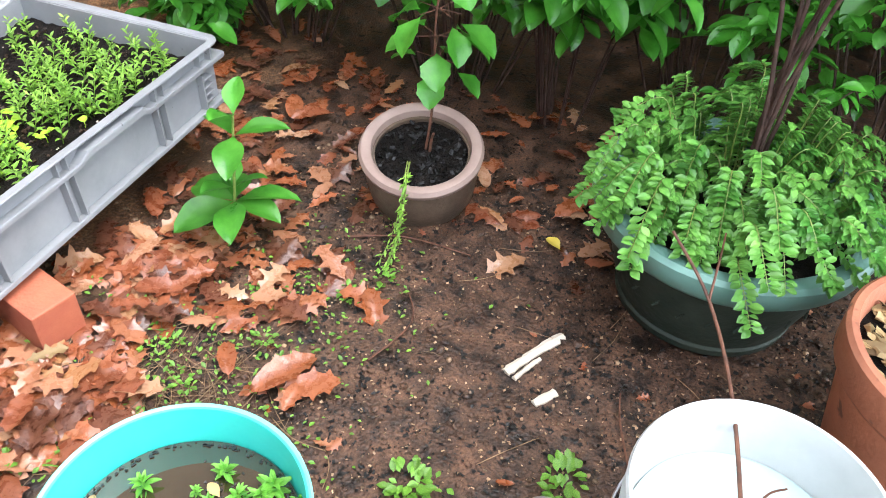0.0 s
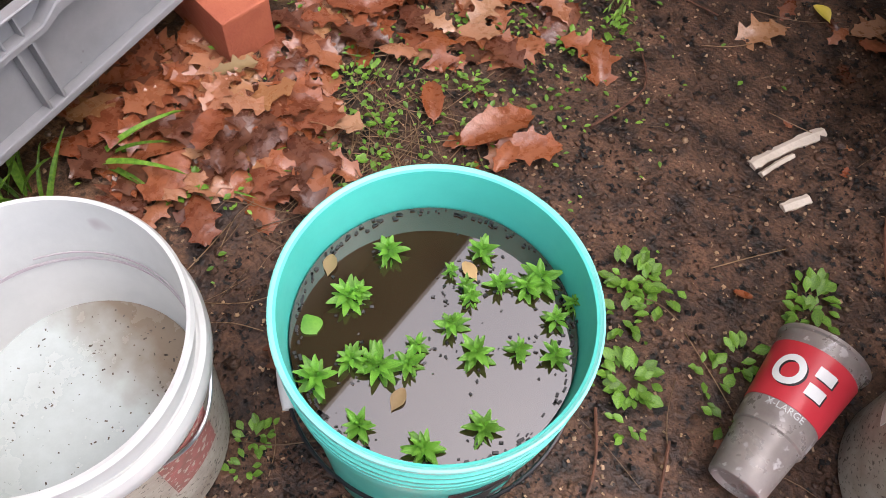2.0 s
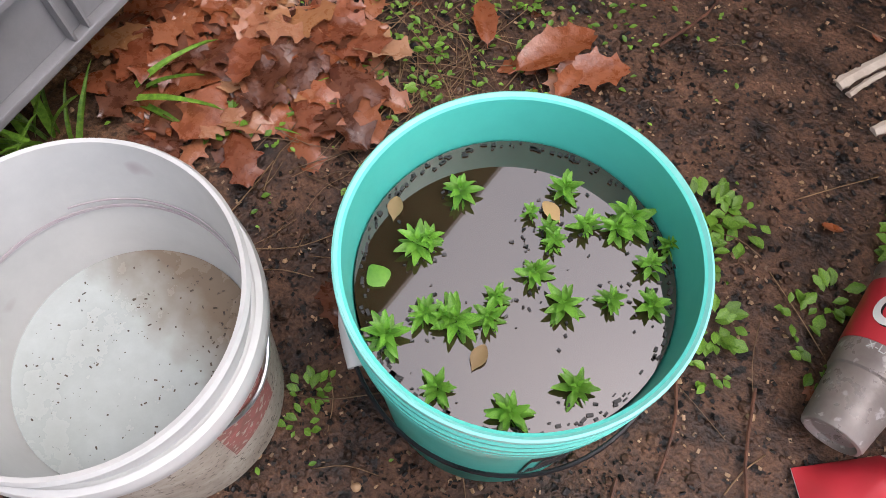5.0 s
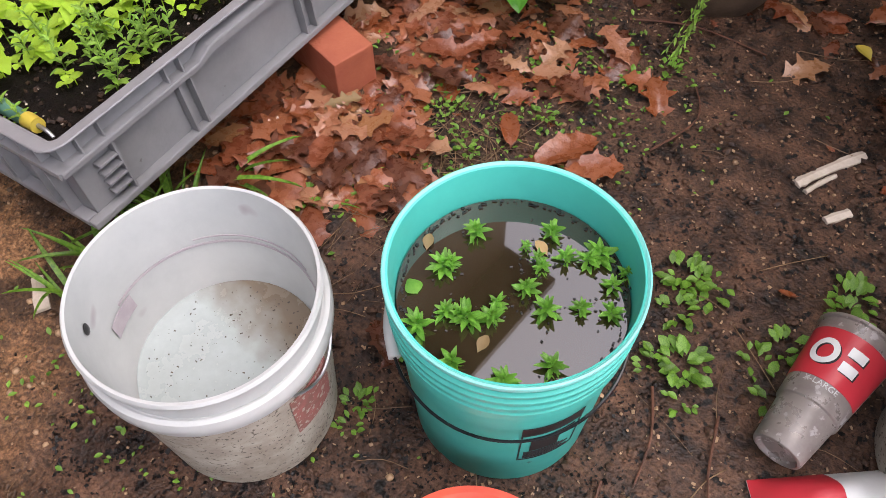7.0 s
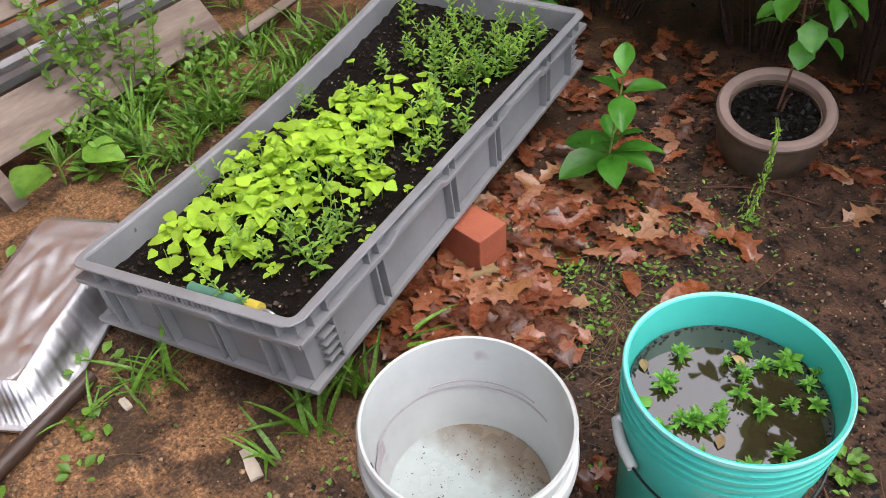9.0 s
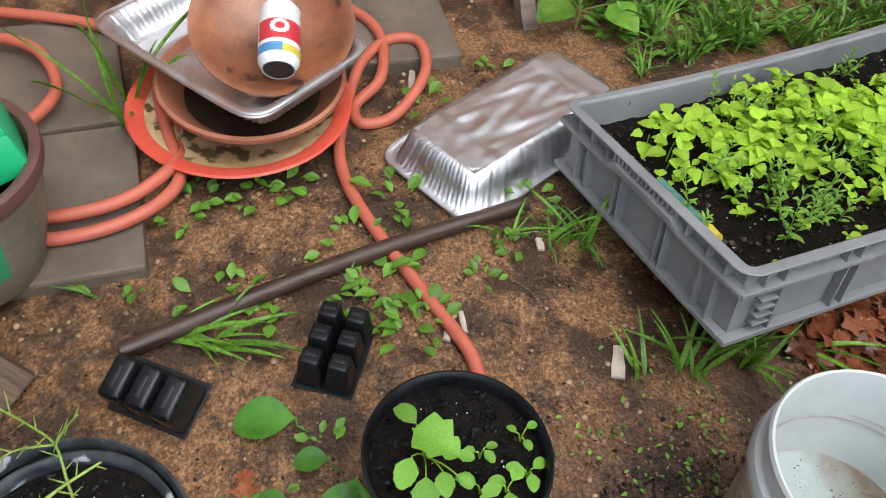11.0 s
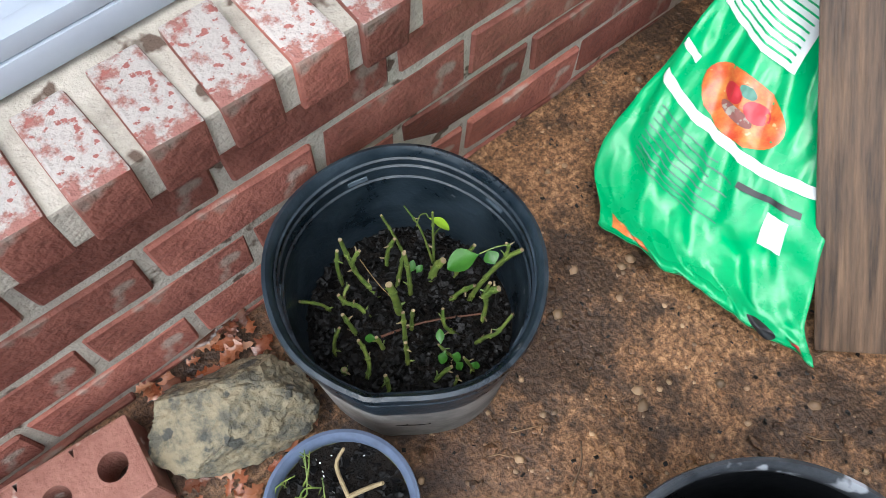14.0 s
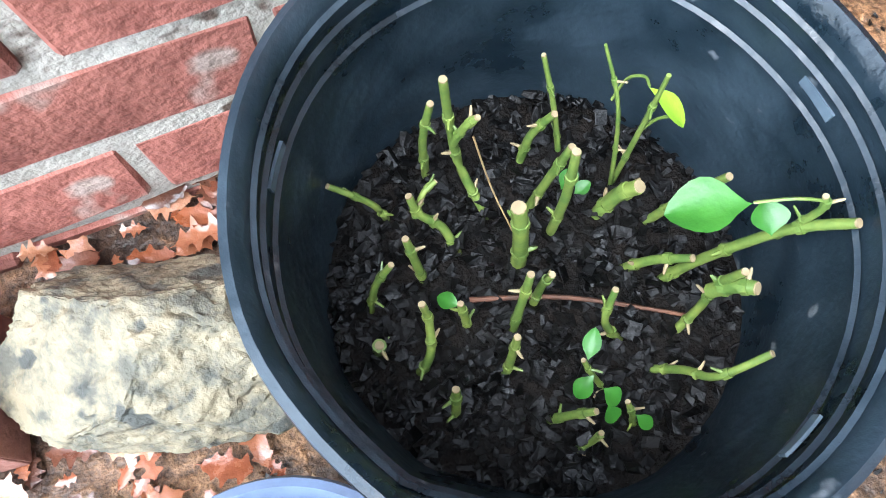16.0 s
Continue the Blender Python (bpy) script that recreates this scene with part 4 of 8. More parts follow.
def white_bucket():
    b = empty("bucket", -0.70, 0.202, gh(-0.7, 0.2), "empty stained white plastic bucket with a torn collar", "bucket")
    ribs = [(0.258, 0.290, 0.008)]
    part("body", lathe(shell(0.1545, 0.128, 0.338, ribs, floor=0.14), 96, 0.006, 1.0), "white", b)
    part("skin", lathe([(0.1305, 0.012), (0.1315, 0.012), (0.1475, 0.25), (0.1465, 0.25), (0.1305, 0.012)], 96, 0.006, 1.0), "dirtwhite", b, "mud-spattered printed side")
    part("floor_film", lathe([(0, 0.1415), (0.1285, 0.1415), (0.1295, 0.145), (0.1235, 0.1435), (0, 0.1435)], 64), "floorwhite", b, "wet floor with specks of dirt")
    part("label", arc_patch(0.1405, 0.1475, 0.12, 0.225, -4, 26), "fadedred", b, "faded red label")
    part("bail", tube([(0.152 * math.cos(radians(q)), 0.152 * math.sin(radians(q)), 0.262 - 0.05 * math.sin(radians((q + 8) * 3.2))) for q in (-8, 4, 16, 28, 40, 48)], 0.0022, seg=6, steps=4), "steel", b, "short bent end of the wire bail")
    b.scale = (0.972, 0.972, 0.99)
    part("collar", lathe([(0.1515, 0.292), (0.1575, 0.290), (0.160, 0.280), (0.159, 0.262), (0.1565, 0.258), (0.1475, 0.262)], 96, 0.006, 1.0), "white", b, "torn white collar")
    rnd = random.Random(12)
    p = Pile()
    for k in range(240):
        t = rnd.uniform(0, 6.28) if k < 170 else rnd.gauss(1.0, 0.55)
        q = 0.118 * (math.sqrt(rnd.random()) if k < 170 else 1 - abs(rnd.gauss(0, 0.16)))
        s = rnd.choice((0.0005, 0.0006, 0.0008, 0.0016)) if k < 170 else rnd.uniform(0.0006, 0.002)
        p.add_bm(box(s * rnd.uniform(1, 2.5), s, 0.0005, 0), Matrix.Translation((q * math.cos(t), q * math.sin(t), 0.1442)) @ Euler((0, 0, rnd.uniform(0, 6.28))).to_matrix().to_4x4())
    tagged(p.make("dirt", "dirt", b, "specks of brown dirt", False), kind="stuff")
    part("scuff_line", arc_patch(0.1388, 0.1391, 0.232, 0.2365, 62, 205, -0.0008, 40, 1), "scuff", b, "pinkish scuff line inside")
    part("scuff_line", arc_patch(0.1396, 0.1398, 0.245, 0.2475, 75, 150, -0.0008, 30, 1), "scuff", b, "pinkish scuff line inside")
    part("scuff_patch", arc_patch(0.1366, 0.1385, 0.20, 0.228, 196, 218, -0.0008, 14, 3), "scuff", b, "faded pink scuff inside")
    part("hole_plug", lathe([(0, 0.002), (0.007, 0.001), (0.008, 0), (0, 0)], 14), "print_black", b).matrix_local = Matrix.Translation((-0.088, -0.112, 0.288)) @ Euler((0, radians(80), radians(52))).to_matrix().to_4x4()


white_bucket()


def twig_bucket():
    b = empty("bucket", 0.165, 0.775, gh(0.165, 0.775), "white plastic bucket of water with a bare twig in it", "bucket")
    part("body", lathe(shell(0.157, 0.130, 0.352, [(0.27, 0.30, 0.007), (0.31, 0.318, 0.006)]), 96, 0.004, 2.0), "white", b)
    part("skin", lathe([(0.1325, 0.012), (0.1335, 0.012), (0.1495, 0.265), (0.1485, 0.265), (0.1325, 0.012)], 96, 0.004, 2.0), "dirtwhite", b, "dirty printed side")
    part("label", arc_patch(0.1415, 0.1475, 0.13, 0.21, 172, 196), "print_white", b, "pale rectangular label")
    wire_bail(b, 0.154, 0.285, 190, 0.05)
    w = part("bucket_water", lathe([(0, -0.2), (0.125, -0.2), (0.142, 0.0), (0, 0.0)], 72), "palewater", smooth=False)
    w.matrix_world = pose(0.165, 0.775, gh(0.165, 0.775) + 0.25)
    tagged(w, "clear water in the white bucket", "water", kind="stuff")
    t = empty("twig", 0.165, 0.775, 0.05, "bare reddish-brown branching twig standing in the bucket", "twig")
    part("stem", tube([(0.03, -0.13, 0.0), (0.025, -0.06, 0.13), (0.0, 0.02, 0.2), (-0.06, 0.17, 0.27), (-0.13, 0.30, 0.31), (-0.21, 0.34, 0.38)], 0.0042, 0.0022, 7), "twig", t)
    for pts in (((0.0, 0.02, 0.2), (0.01, 0.06, 0.24), (0.03, 0.07, 0.26)), ((0.02, -0.05, 0.15), (-0.06, -0.06, 0.17), (-0.11, -0.1, 0.17)), ((0.02, -0.04, 0.16), (0.1, -0.01, 0.18), (0.15, 0.02, 0.2)),
                ((-0.13, 0.30, 0.31), (-0.135, 0.33, 0.36), (-0.14, 0.32, 0.42)), ((0.01, 0.0, 0.19), (0.0, -0.1, 0.1), (0.0, -0.14, 0.02))):
        part("branch", tube(pts, 0.0024, 0.0012, 6), "twig", t)


twig_bucket()


# ---- pots ----
def soil_disc(r, z, material="potting", amp=0.006, seed=0):
    bm = bmesh.new()
    rings = [[bm.verts.new((0, 0, z))]]
    for i in range(1, 15):
        q = r * i / 14
        rings.append([bm.verts.new((q * math.cos(a), q * math.sin(a), z + amp * noise.fractal(Vector((q * math.cos(a) * 28, q * math.sin(a) * 28, seed)), 1, 2, 3)))
                      for a in [2 * math.pi * k / 56 for k in range(56)]])
    for k in range(56):
        bm.faces.new((rings[0][0], rings[1][k], rings[1][(k + 1) % 56]))
        for p, q in zip(rings[1:], rings[2:]):
            bm.faces.new((p[k], q[k], q[(k + 1) % 56], p[(k + 1) % 56]))
    return bm


def chips(r, z, n, seed, lo=0.006, hi=0.02, material="bark", name="mulch", parent=None):
    rnd = random.Random(seed)
    p = Pile()
    for _ in range(n):
        a, q = rnd.uniform(0, 6.28), r * math.sqrt(rnd.random())
        s = rnd.uniform(lo, hi)
        bm = box(s, s * rnd.uniform(0.3, 0.8), s * rnd.uniform(0.06, 0.16), 0, jitter=s * 0.16, rnd=rnd)
        p.add_bm(bm, Matrix.Translation((q * math.cos(a), q * math.sin(a), z + rnd.uniform(0, 0.007))) @ Euler((rnd.uniform(-0.5, 0.5), rnd.uniform(-0.5, 0.5), rnd.uniform(0, 6.28))).to_matrix().to_4x4())
    return tagged(p.make(name, material, parent, smooth=False), kind="stuff")


def tan_pot():
    b = empty("plant_pot", -0.645, 1.510, gh(-0.645, 1.510) - 0.022, "tan stoneware pot with a thick rounded mauve rim, tilted", "plant pot", turn=(13, 4, 0))
    part("body", lathe([(0, 0), (0.085, 0), (0.10, 0.01), (0.122, 0.06), (0.128, 0.11), (0.122, 0.155), (0.116, 0.168), (0.104, 0.168), (0.11, 0.13), (0.10, 0.05), (0, 0.04)], 72), "claypot", b)
    part("rim", lathe([(0.116, 0.160), (0.128, 0.163), (0.138, 0.171), (0.140, 0.181), (0.134, 0.190), (0.122, 0.192), (0.112, 0.186), (0.109, 0.170)], 72), "clayrim", b, "thick rolled rim")
    part("soil", soil_disc(0.111, 0.155, seed=3), "potting", b)
    chips(0.105, 0.156, 260, 31, 0.004, 0.014, parent=b)
    part("stub_stem", tube([(0.01, 0.02, 0.15), (0.012, 0.025, 0.19), (0.02, 0.02, 0.22)], 0.004, 0.003, 6), "twig", b)


tan_pot()


def pot_plant():
    b = empty("pot_plant", -0.645, 1.515, 0.15, "dark-stemmed young plant with large toothed leaves in the tan pot", "plant")
    rnd = random.Random(58)
    part("stem", tube([(0.01, -0.02, -0.02), (0.015, 0.0, 0.12), (0.0, 0.03, 0.3), (0.02, 0.06, 0.5)], 0.0035, 0.002, 7, 5), "twig", b)
    for z, n, s in ((0.20, 4, 0.075), (0.25, 5, 0.085), (0.31, 5, 0.09), (0.40, 5, 0.09), (0.48, 5, 0.08)):
        for k in range(n):
            yaw = 360 * k / n + rnd.uniform(-30, 30)
            p = Pile()
            p.add(leaf_mesh([w * 1.35 * (1.08 if i % 2 else 0.95) for i, w in enumerate(OVAL)], 0.4, 0.2), place((0.01 - 0.05 * math.sin(radians(yaw)), 0.02 + 0.05 * math.cos(radians(yaw)), z + rnd.uniform(-0.02, 0.02)), s * rnd.uniform(0.75, 1.1), yaw, rnd.uniform(-45, -10), rnd.uniform(-15, 15)))
            p.make("leaf", "leaf", b)
            part("stalk", tube([(0.01, 0.02, z), (0.01 - 0.05 * math.sin(radians(yaw)), 0.02 + 0.05 * math.cos(radians(yaw)), z)], 0.0012, 0.001, 5, 2), "twig", b)



def green_pot():
    b = empty("plant_pot", 0.024, 1.49, gh(0.02, 1.49) - 0.003, "large dark green resin pot with a broad pale green rim", "plant pot")
    part("body", lathe([(0, 0), (0.165, 0), (0.18, 0.012), (0.184, 0.03), (0.179, 0.035), (0.183, 0.04), (0.205, 0.11), (0.225, 0.18), (0.235, 0.212), (0.225, 0.212), (0.2, 0.1), (0, 0.1)], 96), "greenpot", b)
    part("rim", lathe([(0.232, 0.205), (0.246, 0.208), (0.262, 0.225), (0.270, 0.252), (0.270, 0.268), (0.262, 0.276), (0.240, 0.276), (0.229, 0.268), (0.222, 0.21)], 96), "greenrim", b, "broad sage-green rim")
    for k in range(26):
        a = 2 * math.pi * k / 26
        scroll = part("moulding", tube([(0.0, 0, 0.0), (0.012, 0, 0.02), (0.004, 0, 0.045), (-0.01, 0, 0.03), (-0.004, 0, 0.014)], 0.003, 0.002, 5, 3), "greenpot", b)
        scroll.matrix_local = Matrix.Translation((0.213 * math.cos(a), 0.213 * math.sin(a), 0.115)) @ Euler((radians(-16), 0, a + math.pi / 2)).to_matrix().to_4x4()
    part("soil", soil_disc(0.222, 0.235, seed=5), "potting", b)


green_pot()


def terracotta_pot():
    b = empty("plant_pot", 0.408, 1.16, 0.0, "tall terracotta pot holding dry leaves and shells", "plant pot")
    part("body", lathe([(0, 0), (0.11, 0), (0.12, 0.01), (0.165, 0.27), (0.172, 0.275), (0.182, 0.29), (0.184, 0.345), (0.178, 0.352), (0.168, 0.352), (0.163, 0.34), (0.155, 0.28), (0.14, 0.26), (0, 0.26)], 80), "terracotta", b)
    part("soil", soil_disc(0.16, 0.31, seed=6), "potting", b)
    chips(0.15, 0.315, 220, 17, 0.010, 0.034, "straw", "dry_husks", b)


terracotta_pot()


def nursery_pot(name, x, y, r, h, rb, soil_z, label, mats, wob=0.01, seed=0, shape=None, turn=(0, 0, 0), chip=260):
    b = empty(name, x, y, gh(x, y), label, "plant pot", turn=turn)
    o = [(0, 0), (rb - 0.004, 0), (rb, 0.005), (rb + (r - rb) * 0.72, h * 0.80)]
    part("body", lathe(o + [(r - 0.007, h - 0.022), (r - 0.006, h - 0.020)] + [(r - 0.008, h - 0.021), (r - 0.010, h * 0.8), (rb - 0.003, soil_z - 0.02), (0, soil_z - 0.02)], 80, wob, seed, shape), mats[0], b)
    part("rim", lathe([(r - 0.008, h - 0.024), (r - 0.002, h - 0.024), (r, h - 0.018), (r - 0.001, h - 0.013), (r + 0.002, h - 0.008), (r + 0.001, h - 0.001), (r - 0.003, h + 0.001), (r - 0.007, h - 0.004), (r - 0.009, h - 0.012), (r - 0.008, h - 0.024)], 80, wob, seed, shape), mats[1], b, "rolled plastic rim")
    k = rb + (r - rb) * soil_z / h - 0.004
    part("soil", soil_disc(k, soil_z, seed=seed), "potting", b)
    chips(k * 0.97, soil_z + 0.001, chip, 50 + int(seed * 7), 0.003, 0.009, "potbark", parent=b)
    return b


def notch(a):
    """Two dents with a bulge between them."""
    def off(c):
        return abs((a - c + math.pi) % (2 * math.pi) - math.pi)
    return 1 - 0.075 * math.exp(-(off(5.27) / 0.09) ** 2) - 0.075 * math.exp(-(off(5.95) / 0.09) ** 2) + 0.06 * math.exp(-(off(5.6) / 0.2) ** 2)


def pot_dent(a):
    """A creased rim: a flat pinch on one side and a soft bulge on the other."""
    def off(c):
        return (a - c + math.pi) % (2 * math.pi) - math.pi
    return 1 + 0.02 * math.exp(-(off(0.65) / 0.10) ** 2) - 0.022 * math.exp(-(off(0.95) / 0.35) ** 2) - 0.012 * math.exp(-(off(0.3) / 0.2) ** 2) + 0.008 * math.sin(5 * a)


seed_pot = nursery_pot("plant_pot", -0.905, -0.29, 0.128, 0.245, 0.10, 0.215, "round black plastic pot of squash seedlings with a dented rim", ("black", "black"), 0.01, 1, notch)
outer_pot = nursery_pot("plant_pot", -0.893, -0.80, 0.170, 0.228, 0.135, 0.06, "large black plastic pot with a chipped whitish rim", ("black", "chipped"), 0.012, 2, chip=10)
inner_pot = nursery_pot("plant_pot", -0.893, -0.784, 0.1385, 0.19, 0.11, 0.165, "black plastic pot set inside a larger one", ("black", "chipped"), 0.006, 3)
inner_pot.location.z += 0.058
chips(0.115, 0.170, 45, 91, 0.0018, 0.0038, "print_white", "perlite", inner_pot)
chips(0.10, 0.220, 26, 92, 0.0015, 0.0032, "print_white", "perlite", seed_pot)
big_pot = nursery_pot("plant_pot", -0.872, -1.267, 0.1365, 0.240, 0.117, 0.083, "old black plastic pot of pruned stems, splashed grey", ("navy", "navy"), 0.012, 4, pot_dent, chip=1700)
part("splash", lathe([(0.1175, 0.008), (0.1185, 0.008), (0.1305, 0.19), (0.1295, 0.19), (0.1175, 0.008)], 80, 0.012, 4, pot_dent), "greyside", big_pot, "grey mud-splashed side")
for z, dr in ((0.226, -0.0090), (0.213, -0.0100), (0.192, -0.0110)):
    part("ridge", lathe([(0.1365 + dr, z), (0.1355 + dr - 0.0012, z + 0.0015), (0.1365 + dr, z + 0.003)], 80, 0.012, 4, pot_dent), "navy", big_pot)
for z, dr in ((0.205, -0.0015), (0.212, -0.001)):
    part("ridge", lathe([(0.1335 + dr, z), (0.1352 + dr, z + 0.0015), (0.1335 + dr, z + 0.003)], 80, 0.012, 4, pot_dent), "navy", big_pot)
for k in range(5):
    a = radians(40 + 72 * k)
    part("slot", arc_patch(0.1255, 0.1260, 0.200, 0.206, math.degrees(a) - 5, math.degrees(a) + 5, -0.0015, 6, 1), "dustynavy", big_pot)
small_pot = nursery_pot("plant_pot", -0.69, -1.143, 0.077, 0.134, 0.058, 0.112, "small olive plastic pot with a blue-grey rim and dry stems", ("olive", "bluerim"), 0.008, 5, chip=220)
chips(0.06, 0.114, 26, 93, 0.0012, 0.0028, "print_white", "perlite", small_pot)


def glazed_pot():
    b = empty("plant_pot", -1.585, -0.985, 0.032, "wide beige pot with a maroon rim and a green label", "plant pot")
    part("body", lathe([(0, 0), (0.118, 0), (0.124, 0.012), (0.145, 0.08), (0.164, 0.17), (0.172, 0.225), (0.16, 0.225), (0.14, 0.1), (0, 0.08)], 80), "beige", b)
    part("rim", lathe([(0.168, 0.222), (0.180, 0.226), (0.184, 0.24), (0.182, 0.256), (0.174, 0.260), (0.164, 0.256), (0.158, 0.226)], 80), "maroon", b, "dull maroon rim")
    part("label", arc_patch(0.1475, 0.1665, 0.08, 0.185, -38, 38), "print_green", b, "green printed label")
    part("print_block", arc_patch(0.150, 0.1535, 0.088, 0.102, -34, 30, 0.0035), "handle", b)
    for z0, z1, a0, a1 in ((0.104, 0.112, -24, 20), (0.112, 0.128, -20, -4), (0.114, 0.130, 2, 16), (0.128, 0.140, -14, 12), (0.152, 0.164, -8, 10)):
        part("print_block", arc_patch(0.1475 + (z0 - 0.08) * 0.181, 0.1475 + (z1 - 0.08) * 0.181, z0, z1, a0, a1, 0.0035), "print_black", b)
    for z0, a0, a1 in ((0.146, -34, -14), (0.152, -34, -18), (0.158, -34, -16), (0.146, 16, 34), (0.152, 16, 30), (0.158, 18, 33)):
        part("print_block", arc_patch(0.1475 + (z0 - 0.08) * 0.181, 0.1475 + (z0 - 0.077) * 0.181, z0, z0 + 0.003, a0, a1, 0.0035), "beige", b)
    # dark disc added so that the pot's inside comes out dark
    part("debris_fill", soil_disc(0.152, 0.155, amp=0.02, seed=9), "nearblack", b, "dark uneven fill added to darken the inside")
    g = part("plastic_box", box(0.17, 0.13, 0.08, 0.012), "greenbox")
    g.matrix_world = pose(-1.61, -0.905, 0.285, 12, -8, 14)
    tagged(g, "green plastic lidded box in the beige pot", "box")
    part("lid", box(0.165, 0.125, 0.016, 0.006, pose(0, 0, 0.044)), "greenbox", g)
    part("lid_panel", box(0.12, 0.085, 0.006, 0.003, pose(0, 0, 0.053)), "greenbox", g)
    y = part("canister", lathe([(0, 0), (0.036, 0), (0.038, 0.004), (0.038, 0.1), (0.034, 0.108), (0, 0.108)], 32), "yellow")
    y.matrix_world = pose(-1.535, -0.955, 0.20, 70, 10, 25)
    tagged(y, "yellow and black canister in the beige pot", "canister")
    part("band", lathe([(0.0386, 0.03), (0.0392, 0.032), (0.0392, 0.07), (0.0386, 0.072)], 32), "print_black", y)
    s = part("saucer", lathe([(0, 0), (0.10, 0), (0.112, 0.006), (0.128, 0.038), (0.124, 0.042), (0.106, 0.012), (0, 0.01)], 56), "terracotta")
    s.matrix_world = pose(-1.545, -1.075, 0.272, 12, 8, 0)
    tagged(s, "terracotta saucer resting on the beige pot", "saucer")
    s2 = part("saucer", lathe([(0, 0), (0.09, 0), (0.10, 0.006), (0.115, 0.034), (0.111, 0.038), (0.095, 0.011), (0, 0.01)], 56), "terracotta")
    s2.matrix_world = pose(-1.552, -1.080, 0.296, 16, 12, 0)
    tagged(s2, "smaller terracotta saucer stacked in another", "saucer")


glazed_pot()


# ---- things on the ground by the shed ----
def hose():
    h = new("garden_hose")
    tagged(h, "orange rubber garden hose looped over the slabs and earth", "hose")
    z = 0.014

    def run(pts, lift=0.0):
        q = [(x, y, max(gh(x, y), 0.032 if (x < -1.94 and y < 0.12) or (x < -1.46 and y < -0.60) else -1) + z + lift) for x, y in pts]
        part("length", tube(q, 0.0135, seg=12, steps=6), "hose", h)
    run([(-0.90, -0.165), (-1.05, -0.165), (-1.173, -0.152), (-1.254, -0.169), (-1.403, -0.215), (-1.485, -0.24), (-1.64, -0.274), (-1.766, -0.271), (-1.88, -0.235), (-2.03, -0.16), (-2.112, -0.066), (-2.087, 0.002), (-1.962, -0.019), (-1.862, -0.117), (-1.85, -0.2), (-1.915, -0.20), (-1.96, -0.13), (-2.10, -0.09), (-2.20, -0.10), (-2.30, -0.16)])
    run([(-2.02, -0.64), (-1.80, -0.615), (-1.70, -0.615), (-1.63, -0.69), (-1.60, -0.80), (-1.62, -0.9), (-1.75, -1.0)], 0.004)
    run([(-2.05, -0.60), (-1.85, -0.60), (-1.74, -0.62), (-1.67, -0.70), (-1.645, -0.80), (-1.66, -0.9), (-1.75, -0.98)], 0.018)
    run([(-2.42, -1.05), (-2.37, -0.907), (-2.32, -0.79), (-2.25, -0.69), (-2.2, -0.58), (-2.25, -0.45)])
    run([(-1.90, -0.95), (-1.95, -0.88), (-2.05, -0.84), (-2.2, -0.89), (-2.25, -1.0), (-2.1, -1.06), (-1.95, -1.0)], 0.02)


hose()


def pipe():
    p = part("metal_pipe", tube([(-1.335, -0.745, 0.022), (-1.44, -0.34, 0.026), (-1.515, 0.075, 0.022)], 0.017, seg=14, steps=8), "pipe")
    tagged(p, "rusty brown length of pipe lying on the earth", "pipe")


pipe()


def dish(name, x, y, z, prof, material, label, turn=(0, 0, 0), category="bowl"):
    ob = part(name, lathe(prof, 80, 0.004, x), material)
    ob.matrix_world = pose(x, y, z, *turn)
    return tagged(ob, label, category)


